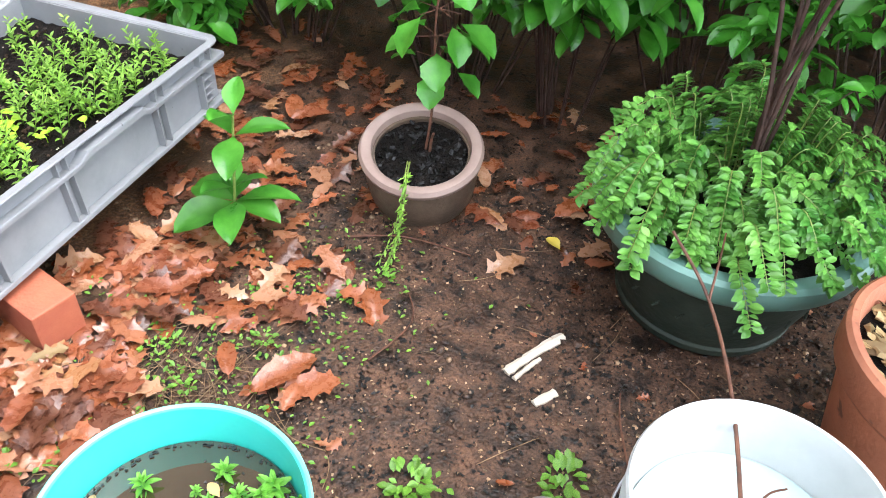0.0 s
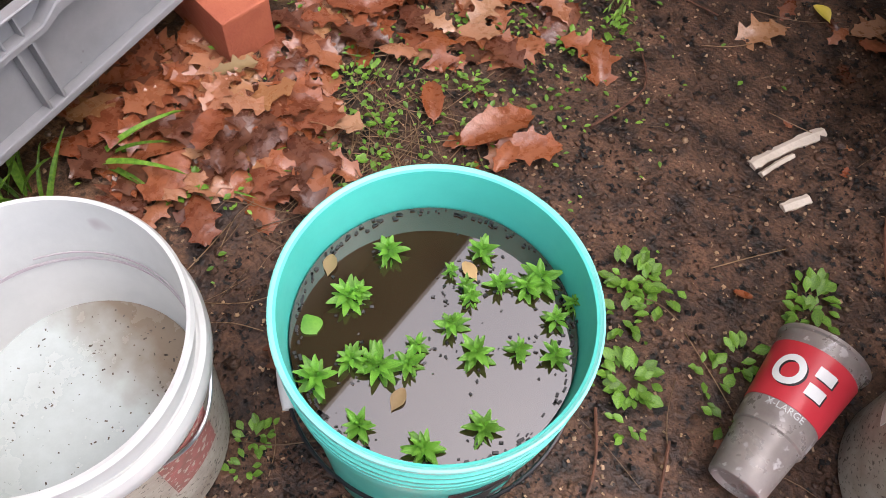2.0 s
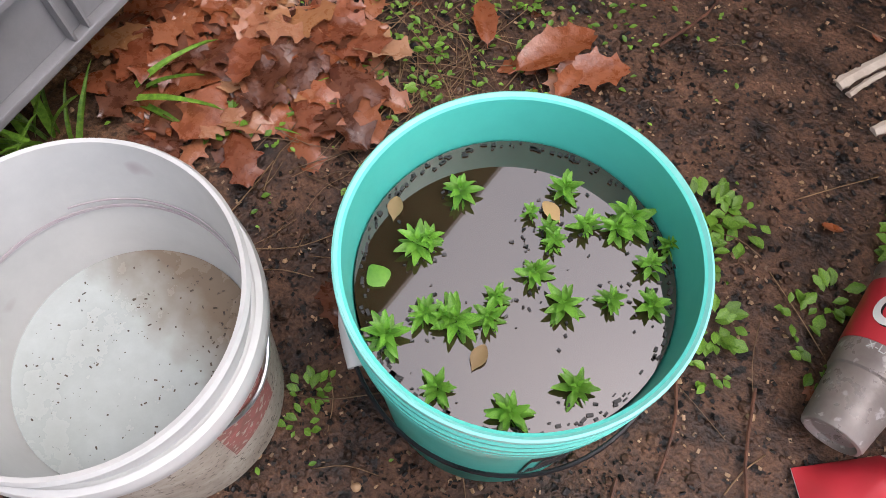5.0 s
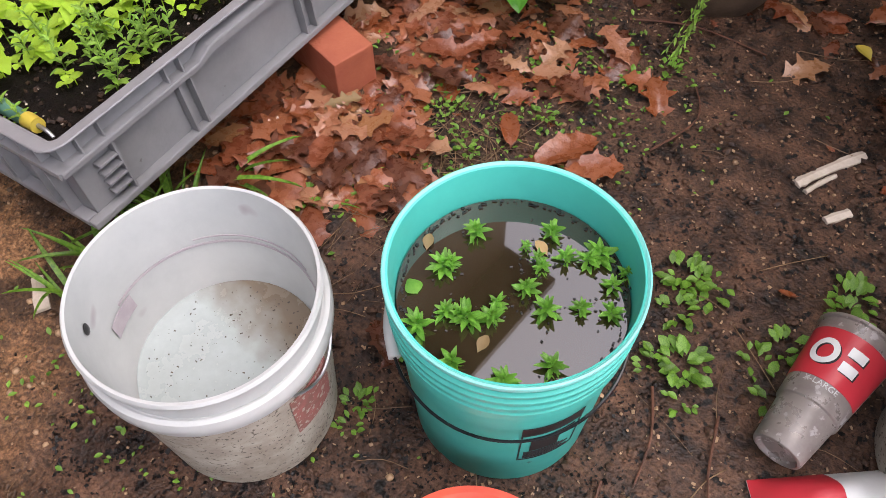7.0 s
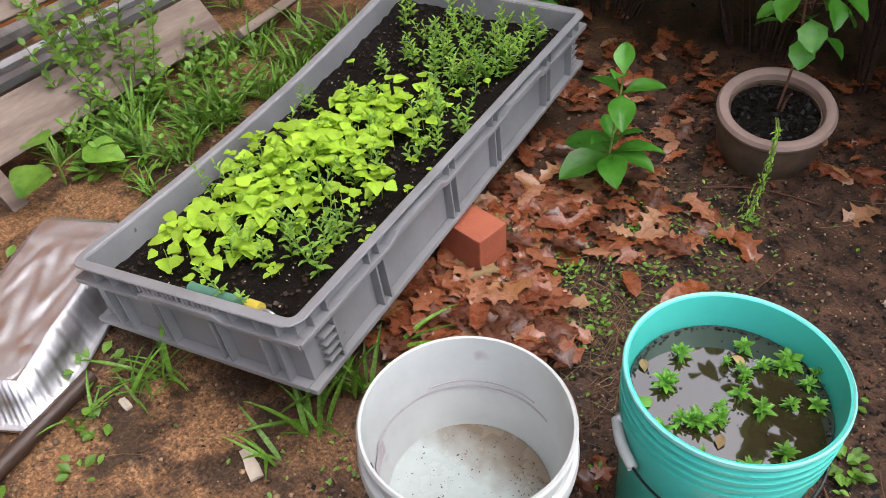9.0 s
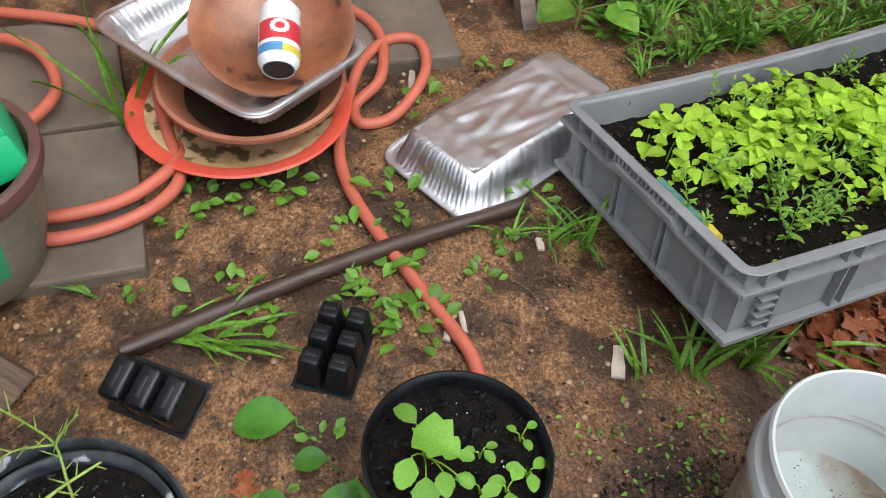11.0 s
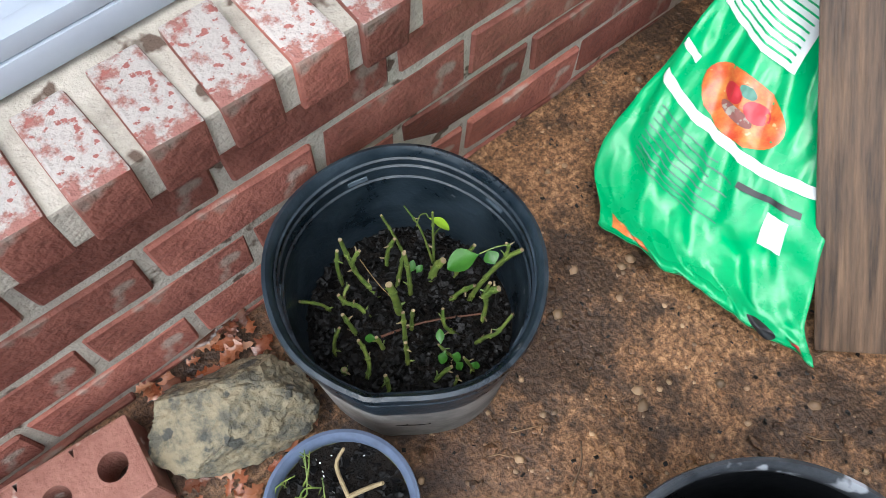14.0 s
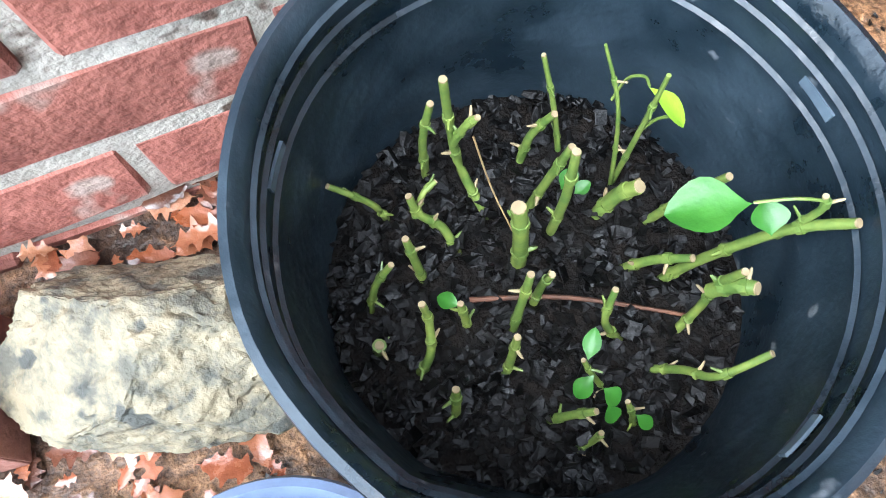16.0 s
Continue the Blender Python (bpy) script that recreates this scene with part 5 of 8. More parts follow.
def bowl_stack():
    d = dish("enamel_dish", -1.905, -0.46, 0.034, [(0, 0), (0.15, 0), (0.17, 0.006), (0.228, 0.034), (0.236, 0.036), (0.236, 0.040), (0.226, 0.040), (0.168, 0.012), (0, 0.008)], "cream", "shallow cream enamel dish with a red rim and algae", category="dish")
    part("rim", lathe([(0.214, 0.031), (0.240, 0.036), (0.244, 0.040), (0.240, 0.044), (0.222, 0.0415), (0.205, 0.0325), (0.214, 0.031)], 80), "redenamel", d, "glossy red rim")
    b = dish("clay_bowl", -1.905, -0.43, 0.05, [(0, 0), (0.10, 0), (0.12, 0.008), (0.185, 0.075), (0.198, 0.082), (0.200, 0.094), (0.192, 0.098), (0.178, 0.084), (0.11, 0.016), (0, 0.012)], "terracotta", "wide worn terracotta bowl stacked in a dish", (0, 3, 0))
    part("sludge", lathe([(0, 0.05), (0.14, 0.05), (0.146, 0.052), (0, 0.056)], 40), "nearblack", b, "dark wet sludge")
    foil_tray("foil_tray", pose(-1.955, -0.458, 0.150, 2, -3, 34), "crumpled silver foil roasting tray set in the clay bowl", False, 0.50, 0.31, 0.065)
    t = dish("clay_bowl", -1.93, -0.37, 0.205, [(0, 0), (0.08, 0), (0.10, 0.007), (0.158, 0.055), (0.168, 0.062), (0.168, 0.070), (0.160, 0.070), (0.145, 0.057), (0.09, 0.014), (0, 0.012)], "brownclay", "terracotta bowl tilted on top of the stack", (4, 24, 0))
    c = part("drink_can", lathe([(0, 0.002), (0.026, 0), (0.033, 0.01), (0.033, 0.108), (0.027, 0.12), (0.026, 0.122), (0.024, 0.118), (0, 0.117)], 40), "print_white")
    c.matrix_world = Matrix.Translation((-1.902, -0.357, 0.298)) @ Vector((0.13, -0.028, -0.05)).to_track_quat("Z", "Y").to_matrix().to_4x4() @ Matrix.Diagonal((1.25, 1.25, 1.2, 1))
    tagged(c, "weathered white and red drink can in the clay bowl", "can")
    # flat black disc paints the shade inside the open end
    part("opening", lathe([(0, 0.1225), (0.0235, 0.1225), (0.024, 0.121), (0, 0.121)], 30), "print_black", c, "black disc standing for the shaded inside of the open end", smooth=False)
    part("label", arc_patch(0.0333, 0.0333, 0.045, 0.082, 10, 150, 0.0006, 20, 2), "print_red", c, "red printed panel")
    for a in range(12):
        t = 2 * math.pi * a / 12
        part("emblem", arc_patch(0.0333, 0.0333, 0.0565 + 0.010 * math.sin(t), 0.0625 + 0.010 * math.sin(t), 84 + 20 * math.cos(t) - 6, 84 + 20 * math.cos(t) + 6, 0.0012, 4, 1), "print_white", c)
    part("band", arc_patch(0.0333, 0.0333, 0.090, 0.106, 75, 160, 0.0006, 16, 1), "print_blue", c, "blue printed band")
    part("band", arc_patch(0.0333, 0.0333, 0.092, 0.106, 0, 75, 0.0006, 16, 1), "yellow", c, "yellow printed band")


def foil_tray(name, m, label, inverted, lx, ly, h):
    """A rectangular foil pan with fluted sides and a rolled rim; the floor is at z=0."""
    n, rows = 200, 5
    v, f = [], []

    def outline(k, grow):
        t = k / n * 4
        s, u = int(t) % 4, t - int(t)
        c = [(-1, -1), (1, -1), (1, 1), (-1, 1)]
        a, b = c[s], c[(s + 1) % 4]
        x, y = a[0] + (b[0] - a[0]) * u, a[1] + (b[1] - a[1]) * u
        r = (abs(x) ** 8 + abs(y) ** 8) ** (1 / 8)
        return x / r * (lx / 2 + grow), y / r * (ly / 2 + grow)
    prof = [(-0.045, 0.0), (-0.028, 0.004), (-0.018, h * 0.5), (-0.004, h), (0.012, h + 0.001), (0.015, h - 0.004)]
    for i, (g, z) in enumerate(prof):
        for k in range(n):
            flute = 0.0025 * math.sin(k * math.pi * 0.8) if i in (1, 2, 3) else 0
            x, y = outline(k, g + flute)
            v.append((x + 0.002 * noise.noise(Vector((x * 20, y * 20, z * 9))), y, z + 0.003 * noise.noise(Vector((x * 14, y * 14, i)))))
    for i in range(len(prof) - 1):
        for k in range(n):
            j = (k + 1) % n
            f.append((i * n + k, i * n + j, (i + 1) * n + j, (i + 1) * n + k))
    # embossed floor
    base = len(v)
    gx, gy = 44, 26
    for i in range(gx + 1):
        for j in range(gy + 1):
            x, y = -1 + 2 * i / gx, -1 + 2 * j / gy
            e = 0.004 * math.exp(-((abs(x) - 0.72) / 0.06) ** 2) + 0.003 * math.sin(9 * x + 3 * math.sin(5 * y)) * (abs(x) < 0.62) * (abs(y) < 0.62)
            v.append((x * (lx / 2 - 0.043), y * (ly / 2 - 0.043), e * (1 if not inverted else -1) + 0.002 * noise.noise(Vector((x * 4, y * 4, 1)))))
    f += [(base + i * (gy + 1) + j, base + (i + 1) * (gy + 1) + j, base + (i + 1) * (gy + 1) + j + 1, base + i * (gy + 1) + j + 1) for i in range(gx) for j in range(gy)]
    ob = pydata(name, v, f, "foil", smooth=True)
    loop = [Vector((*outline(k % n, 0.0145), h - 0.001)) for k in range(0, n + 1, 2)]
    part("rim", tube(loop, 0.0035, seg=6, steps=1), "foil", ob, "crimped foil rim")
    ob.matrix_world = m
    tagged(ob, label, "foil tray")


bowl_stack()
foil_tray("foil_tray", pose(-1.742, 0.128, 0.092, 180, 0, 117), "upturned silver foil roasting tray on the earth", True, 0.54, 0.27, 0.08)


def cell_pack(x, y, yaw, nx, ny, sx, sy, label, high=0.075, taper=0.74, soft=0.007, tilt=0):
    b = empty("cell_pack", x, y, gh(x, y) + 0.002 + 0.5 * ny * sy * math.sin(radians(tilt)), label, "seedling tray", "seedling trays", (tilt, 0, yaw))
    part("flange", box(nx * sx + 0.008, ny * sy + 0.008, 0.003, 0.001, pose(0, 0, 0.0015)), "black", b, smooth=False)
    for i in range(nx):
        for j in range(ny):
            bm = bmesh.new()
            bmesh.ops.create_cube(bm, size=1)
            for v in bm.verts:
                k = 0.96 if v.co.z < 0 else taper
                v.co = Vector((v.co.x * sx * k, v.co.y * sy * k, 0.003 if v.co.z < 0 else high))
            bmesh.ops.bevel(bm, geom=bm.edges[:], offset=soft, segments=3, profile=0.5, affect="EDGES")
            c = part("cell", bm, "black", b)
            c.location = ((i - (nx - 1) / 2) * sx, (j - (ny - 1) / 2) * sy, 0)
            part("drain_slot", box(0.007, sy * 0.4, 0.002, 0.0008, pose(0, 0, high + 0.0005)), "print_black", c)


cell_pack(-1.232, -0.688, 52, 3, 1, 0.047, 0.090, "three long black plastic seedling cells lying on the earth", 0.078, 0.80, 0.008, 20)
cell_pack(-1.252, -0.388, 150, 3, 2, 0.051, 0.051, "block of black plastic seedling cells upside down", 0.068, 0.66, 0.005)


def soil_bag():
    b = new("soil_bag")
    tagged(b, "crumpled green plastic bag of potting soil with white print", "bag")
    prof = [(-1.18, 0.006), (-1.205, 0.045), (-1.25, 0.09), (-1.31, 0.13), (-1.38, 0.175), (-1.46, 0.235), (-1.54, 0.30), (-1.62, 0.38), (-1.68, 0.46)]
    rows, cols = 64, 60

    def face(s, t):
        """s across the bag, t up its length, each 0..1."""
        k = t * (len(prof) - 1)
        i = min(int(k), len(prof) - 2)
        q = k - i
        x = prof[i][0] * (1 - q) + prof[i + 1][0] * q
        z = prof[i][1] * (1 - q) + prof[i + 1][1] * q
        y = (-1.300 - 0.05 * t + 0.075 * math.exp(-(t / 0.11) ** 2)) * (1 - s) + (-0.935 - 0.19 * min(1, t * 1.5) - 0.03 * t) * s
        x += 0.035 * (1 - 4 * (s - 0.5) ** 2) * min(1, 4 * t) - 0.02 + 0.075 * (0.5 - s) * (1 - t) * 0.3
        x += 0.055 * (1 - s) * math.exp(-(t / 0.16) ** 2)
        z += (0.034 + 0.028 * (1 - s)) * math.exp(-(t / 0.10) ** 2)
        w = 0.006 * noise.fractal(Vector((s * 7 + 3 * t, t * 11, 8)), 0.8, 2.1, 4) + 0.012 * noise.noise(Vector((s * 5, t * 7, 2))) + 0.006 * noise.noise(Vector((s * 14 + t * 9, t * 6, 5))) + 0.004 * math.sin(26 * s + 9 * t) * math.exp(-8 * t)
        return Vector((x + w, y, z + 0.7 * w))
    n = Vector((0.7, 0, 0.7))

    def sheet(s0, s1, t0, t1, lift, nr, nc, curve=None):
        v, f = [], []
        for i in range(nr + 1):
            for j in range(nc + 1):
                s, t = s0 + (s1 - s0) * j / nc, t0 + (t1 - t0) * i / nr
                if curve:
                    s, t = curve(j / nc, i / nr)
                v.append(face(s, t) + n * lift)
        f = [(i * (nc + 1) + j, i * (nc + 1) + j + 1, (i + 1) * (nc + 1) + j + 1, (i + 1) * (nc + 1) + j) for i in range(nr) for j in range(nc)]
        return v, f
    v, f = sheet(0, 1, 0, 1, 0, rows, cols)
    m = len(v)
    back = [(p[0] - 0.10 * math.sin(math.pi * min(1, (k // (cols + 1)) / rows * 1.2)) * math.sin(math.pi * (k % (cols + 1)) / cols), p[1], max(0.002, p[2] - 0.08 * math.sin(math.pi * (k % (cols + 1)) / cols) * (k // (cols + 1)) / rows - 0.002)) for k, p in enumerate(v)]
    f2 = [tuple(i + m for i in q[::-1]) for q in f]
    edge = [i * (cols + 1) for i in range(rows + 1)]
    rim = []
    for side in (0, cols):
        for i in range(rows):
            a, c = edge[i] + side, edge[i + 1] + side
            rim.append((a, c, c + m, a + m))
    for j in range(cols):
        rim.append((j, j + 1, j + 1 + m, j + m))
        k = rows * (cols + 1)
        rim.append((k + j, k + j + 1, k + j + 1 + m, k + j + m))
    pydata("film", list(v) + [Vector(p) for p in back], f + f2 + rim, "bag", b, smooth=True)

    def blob(cx, cy, rx, ry):
        def c(u, w):
            a, q = 2 * math.pi * u, w
            return cx + rx * q * math.cos(a), cy + ry * q * math.sin(a)
        return c
    v, f = sheet(0, 1, 0, 1, 0.0022, 6, 28, blob(0.46, 0.44, 0.25, 0.055))
    pydata("tomato_picture", v, f, "tomato", b, "red and orange tomato picture", True)
    for cx, cy, rx, ry, mt in ((0.40, 0.452, 0.06, 0.016, "print_red"), (0.55, 0.448, 0.07, 0.018, "print_red"), (0.47, 0.47, 0.05, 0.01, "handle"), (0.46, 0.425, 0.10, 0.012, "fadedred")):
        v, f = sheet(0, 1, 0, 1, 0.0034, 4, 18, blob(cx, cy, rx, ry))
        pydata("picture_detail", v, f, mt, b, smooth=True)
    for s0, s1, t0, t1 in ((0.04, 1.0, 0.365, 0.385), (0.02, 0.14, 0.43, 0.445)):
        v, f = sheet(s0, s1, t0, t1, 0.0026, 3, 30)
        pydata("print_band", v, f, "print_white", b, smooth=True)
    v, f = sheet(0.06, 0.62, 0.53, 0.63, 0.0026, 8, 16)
    pydata("print_panel", v, f, "print_white", b, "white printed panel", True)
    v, f = sheet(0.77, 0.865, 0.245, 0.31, 0.0032, 6, 8)
    pydata("print_panel", v, f, "print_white", b, "white barcode panel", True)
    for k in range(5):
        v, f = sheet(0.785, 0.85, 0.250 + 0.014 * k, 0.250 + 0.014 * k, 0.0045, 1, 6)
        pydata("barcode_line", v, f, "print_black", b, smooth=True)
    v, f = sheet(0.62, 0.9, 0.325, 0.337, 0.003, 1, 10)
    pydata("print_line", v, f, "print_black", b, smooth=True)
    for k in range(8):
        v, f = sheet(0.10, 0.58, 0.54 + 0.011 * k, 0.543 + 0.011 * k, 0.004, 1, 14)
        pydata("text_line", v, f, "bag", b, smooth=True)
    v, f = sheet(0.06, 0.24, 0.015, 0.05, 0.003, 4, 8)
    pydata("print_patch", v, f, "tomato", b, "orange printed patch", True)
    for k in range(9):
        v, f = sheet(0.14, 0.50 + 0.1 * (k % 2), 0.22 + 0.0145 * k, 0.223 + 0.0145 * k, 0.0026, 1, 14)
        pydata("text_line", v, f, "handle", b, smooth=True)
    v, f = sheet(0, 1, 0, 1, 0.0026, 5, 20, blob(0.78, 0.03, 0.06, 0.035))
    pydata("print_patch", v, f, "print_black", b, smooth=True)
    v, f = sheet(0.9, 0.95, 0.02, 0.045, 0.003, 2, 3)
    pydata("print_patch", v, f, "print_red", b, smooth=True)


soil_bag()


def board():
    bm = box(0.098, 0.76, 0.038, 0.003)
    d = (Vector((-1.435, -1.180, 0.28)) - Vector((-1.289, -0.915, 0.0))).normalized()
    side = d.cross(Vector((0.72, 0.25, 0.6))).normalized()
    up = side.cross(d).normalized()
    bmesh.ops.subdivide_edges(bm, edges=[e for e in bm.edges if e.calc_length() > 0.4], cuts=12)
    b = part("wooden_board", bm, "plank", smooth=False)
    base = Vector((-1.289, -0.915, 0.012)) + d * 0.38
    b.matrix_world = Matrix.Translation(base) @ Matrix((side, d, up)).transposed().to_4x4()
    tagged(b, "dark weathered wooden board leaning against the brick wall", "board")


board()


def rock():
    bm = bmesh.new()
    bmesh.ops.create_icosphere(bm, subdivisions=6, radius=1)
    cuts = [(Vector((0.5, 0.4, 0.75)).normalized(), 0.72), (Vector((-0.6, 0.5, 0.5)).normalized(), 0.75), (Vector((0.1, -0.8, 0.55)).normalized(), 0.7), (Vector((0.9, -0.2, 0.1)).normalized(), 0.8), (Vector((-0.2, 0.95, 0.1)).normalized(), 0.75), (Vector((-0.9, -0.2, 0.3)).normalized(), 0.82)]
    for v in bm.verts:
        p = v.co.copy()
        for n, d in cuts:
            o = p.dot(n) - d
            if o > 0:
                p -= n * o * 0.92
        p *= 1 + 0.06 * noise.fractal(v.co * 2.2, 1, 2, 5) + 0.045 * noise.fractal(v.co * 8, 0.7, 2.1, 6)
        v.co = Vector((p.x * 0.100, p.y * 0.066, p.z * 0.062))
    r = part("rock", bm, "rock")
    r.matrix_world = pose(-0.652, -1.322, 0.040, 6, 5, -24)
    tagged(r, "rough yellow-grey rock with lichen beside the wall", "rock")


rock()


def hollow_brick():
    b = empty("hollow_brick", -0.462, -1.350, 0.034, "pink clay brick with round core holes by the wall", "brick", turn=(4, 2, -6))
    lx, ly, h, hole, seg = 0.195, 0.092, 0.057, 0.017, 28
    bm = bmesh.new()
    cells = 3
    top_all = []
    for z in (h / 2, -h / 2):
        for c in range(cells):
            x0, x1 = -lx / 2 + lx * c / cells, -lx / 2 + lx * (c + 1) / cells
            cx = (x0 + x1) / 2
            outer, inner = [], []
            for k in range(seg):
                a = 2 * math.pi * (k + 0.5) / seg
                dx, dy = math.cos(a), math.sin(a)
                s = min((x1 - x0) / 2 / abs(dx) if abs(dx) > 1e-6 else 9, ly / 2 / abs(dy) if abs(dy) > 1e-6 else 9)
                outer.append(bm.verts.new((cx + dx * s, dy * s, z)))
                inner.append(bm.verts.new((cx + dx * hole, dy * hole, z)))
            for k in range(seg):
                j = (k + 1) % seg
                bm.faces.new((outer[k], outer[j], inner[j], inner[k]))
            top_all.append(inner)
    for c in range(cells):
        a, q = top_all[c], top_all[c + cells]
        for k in range(seg):
            j = (k + 1) % seg
            bm.faces.new((a[k], a[j], q[j], q[k]))
    bmesh.ops.remove_doubles(bm, verts=bm.verts[:], dist=0.0002)
    part("core", bm, "pinkbrick", b, smooth=False)
    for sx, sy, x, y in ((lx, 0.004, 0, ly / 2 - 0.001), (lx, 0.004, 0, -ly / 2 + 0.001), (0.004, ly, lx / 2 - 0.001, 0), (0.004, ly, -lx / 2 + 0.001, 0)):
        part("face", box(sx, sy, h + 0.001, 0.0012, pose(x, y, 0)), "pinkbrick", b, smooth=False)


hollow_brick()


def dark_stone():
    bm = bmesh.new()
    bmesh.ops.create_icosphere(bm, subdivisions=4, radius=1)
    for v in bm.verts:
        p = v.co * (1 + 0.1 * noise.noise(v.co * 1.6))
        v.co = Vector((p.x * 0.017, p.y * 0.026, p.z * 0.012))
    s = part("stone", bm, "nearblack")
    s.matrix_world = pose(-0.783, 0.65, gh(-0.783, 0.65) + 0.009, 0, 0, 30)
    tagged(s, "smooth dark purple-brown stone among the straw", "stone")


dark_stone()


def cup():
    c = new("plastic_cup")
    c.matrix_world = Matrix.Translation((-0.064, 0.602, 0.049)) @ Vector((0.055, 0.83, 0.10)).normalized().to_track_quat("Z", "Y").to_matrix().to_4x4() @ pose(0, 0, 0, 0, 0, 62)
    tagged(c, "scuffed clear plastic cup with a red and white label lying down", "cup")
    h = 0.215

    def r(z):
        return 0.036 + 0.019 * (z / h) + (0.003 if z > 0.075 else 0.0)
    zs = [0.004, 0.03, 0.068, 0.074, 0.076, 0.082, 0.12, 0.16, h - 0.006]
    prof = [(0, 0.008), (0.026, 0.006), (0.031, 0.0), (0.035, 0.001)] + [(r(z), z) for z in zs] + [(r(h) + 0.003, h - 0.004), (r(h) + 0.0035, h), (r(h) + 0.001, h + 0.001)] + [(r(z) - 0.0012, z) for z in zs[::-1]] + [(0.03, 0.012), (0, 0.012)]
    part("body", lathe(prof, 72), "cupclear", c)
    part("label", arc_patch(r(0.108), r(0.190), 0.108, 0.190, -80, 100, 0.0009, 40, 5), "print_red", c, "red printed band")
    # emblem as plain shapes: a ring and two blocks
    def ring(cx, cz, r0, r1, dark, lift):
        """A flat ring bent round the cup; cx along the girth in metres."""
        v, f = [], []
        for k in range(33):
            t = 2 * math.pi * k / 32
            for q in (r0, r1):
                z = cz + q * math.sin(t)
                ang = radians(dark) + (cx + q * 0.92 * math.cos(t)) / r(z)
                v.append(((r(z) + lift) * math.cos(ang), (r(z) + lift) * math.sin(ang), z))
        return v, [(2 * k, 2 * k + 1, 2 * k + 3, 2 * k + 2) for k in range(32)]
    for shift, lift, mt in ((1.5, 0.0012, "print_black"), (0.0, 0.0018, "print_white")):
        v, f = ring(-0.010, 0.150 - 0.001 * shift, 0.0125, 0.0215, 4 + 2 * shift, lift)
        pydata("emblem", v, f, mt, c, smooth=True)
        for z0, z1, a, bb in ((0.131, 0.147, 24, 50), (0.157, 0.172, 24, 50)):
            part("emblem", arc_patch(r(z0), r(z1), z0 - 0.001 * shift, z1 - 0.001 * shift, a + 2 * shift, bb + 2 * shift, lift, 8, 3), mt, c)
    fc = bpy.data.curves.new("lettering", "FONT")
    fc.body, fc.size, fc.extrude, fc.align_x = "X-LARGE", 0.0125, 0.0002, "CENTER"
    t = new("lettering", fc)
    dg = bpy.context.evaluated_depsgraph_get()
    me = bpy.data.meshes.new_from_object(t.evaluated_get(dg))
    bpy.data.objects.remove(t)
    for v in me.vertices:
        a = radians(18) + v.co.x / r(0.105)
        rad = r(0.098 + v.co.y) + 0.0012 + v.co.z
        v.co = Vector((rad * math.cos(a), rad * math.sin(a), 0.098 + v.co.y))
    me.materials.append(M["print_white"])
    ob = new("lettering", me)
    ob.parent = c


cup()


def packet():
    b = empty("seed_packet", 0.065, 0.59, 0.006, "crumpled red, yellow and white plastic packet on the earth", "packet", turn=(0, 0, 44))
    v, f = [], []
    n = 22
    for i in range(n + 1):
        for j in range(n + 1):
            x, y = (i / n - 0.5) * 0.24, (j / n - 0.5) * 0.15
            e = (1 - (2 * i / n - 1) ** 4) * (1 - (2 * j / n - 1) ** 4)
            v.append((x, y, 0.045 * e + 0.01 * noise.noise(Vector((x * 30, y * 30, 2))) * e))
    f = [(i * (n + 1) + j, (i + 1) * (n + 1) + j, (i + 1) * (n + 1) + j + 1, i * (n + 1) + j + 1) for i in range(n) for j in range(n)]
    pydata("film", v, f, "print_white", b, "white film", True)
    for name, mt, lo, hi in (("print_panel", "print_red", 0, 10), ("print_panel", "yellow", 2, 5)):
        k = 0.002 if mt == "print_red" else 0.004
        q = [(x, y, z + k) for x, y, z in v]
        g = [(i * (n + 1) + j, (i + 1) * (n + 1) + j, (i + 1) * (n + 1) + j + 1, i * (n + 1) + j + 1) for i in range(lo, hi) for j in range(0 if mt == "print_red" else 5, n if mt == "print_red" else 15)]
        pydata(name, q, g, mt, b, smooth=True)


packet()


def near_bowl():
    d = dish("plastic_bowl", -0.268, 0.185, 0.0, [(0, 0), (0.08, 0), (0.09, 0.006), (0.118, 0.10), (0.126, 0.105), (0.127, 0.111), (0.118, 0.112), (0.108, 0.10), (0.082, 0.012), (0, 0.01)], "redenamel", "orange-red plastic bowl on the earth before the bucket")
    return d


near_bowl()


def chip_of_wood(pts, w, label="pale splinter of weathered wood on the earth"):
    p = smooth_path([(x, y, gh(x, y) + 0.006) for x, y in pts], 5)
    bm = bmesh.new()
    rows = []
    rnd = random.Random(int(pts[0][0] * 1000))
    for i, q in enumerate(p):
        d = (p[min(i + 1, len(p) - 1)] - p[max(i - 1, 0)]).normalized()
        s = Vector((-d.y, d.x, 0)) * w / 2 * (1 + rnd.uniform(-0.18, 0.18))
        rows.append([bm.verts.new(q + s), bm.verts.new(q + s * 0.2 + Vector((0, 0, 0.003))), bm.verts.new(q - s), bm.verts.new(q - s - Vector((0, 0, 0.005))), bm.verts.new(q + s - Vector((0, 0, 0.005)))])
    for a, b in zip(rows, rows[1:]):
        for k in range(5):
            bm.faces.new((a[k], a[(k + 1) % 5], b[(k + 1) % 5], b[k]))
    bm.faces.new(rows[0][::-1])
    bm.faces.new(rows[-1])
    bmesh.ops.recalc_face_normals(bm, faces=bm.faces)
    ob = part("wood_chip", bm, "chip", smooth=False)
    tagged(ob, label, "wood chip", "wood chips")


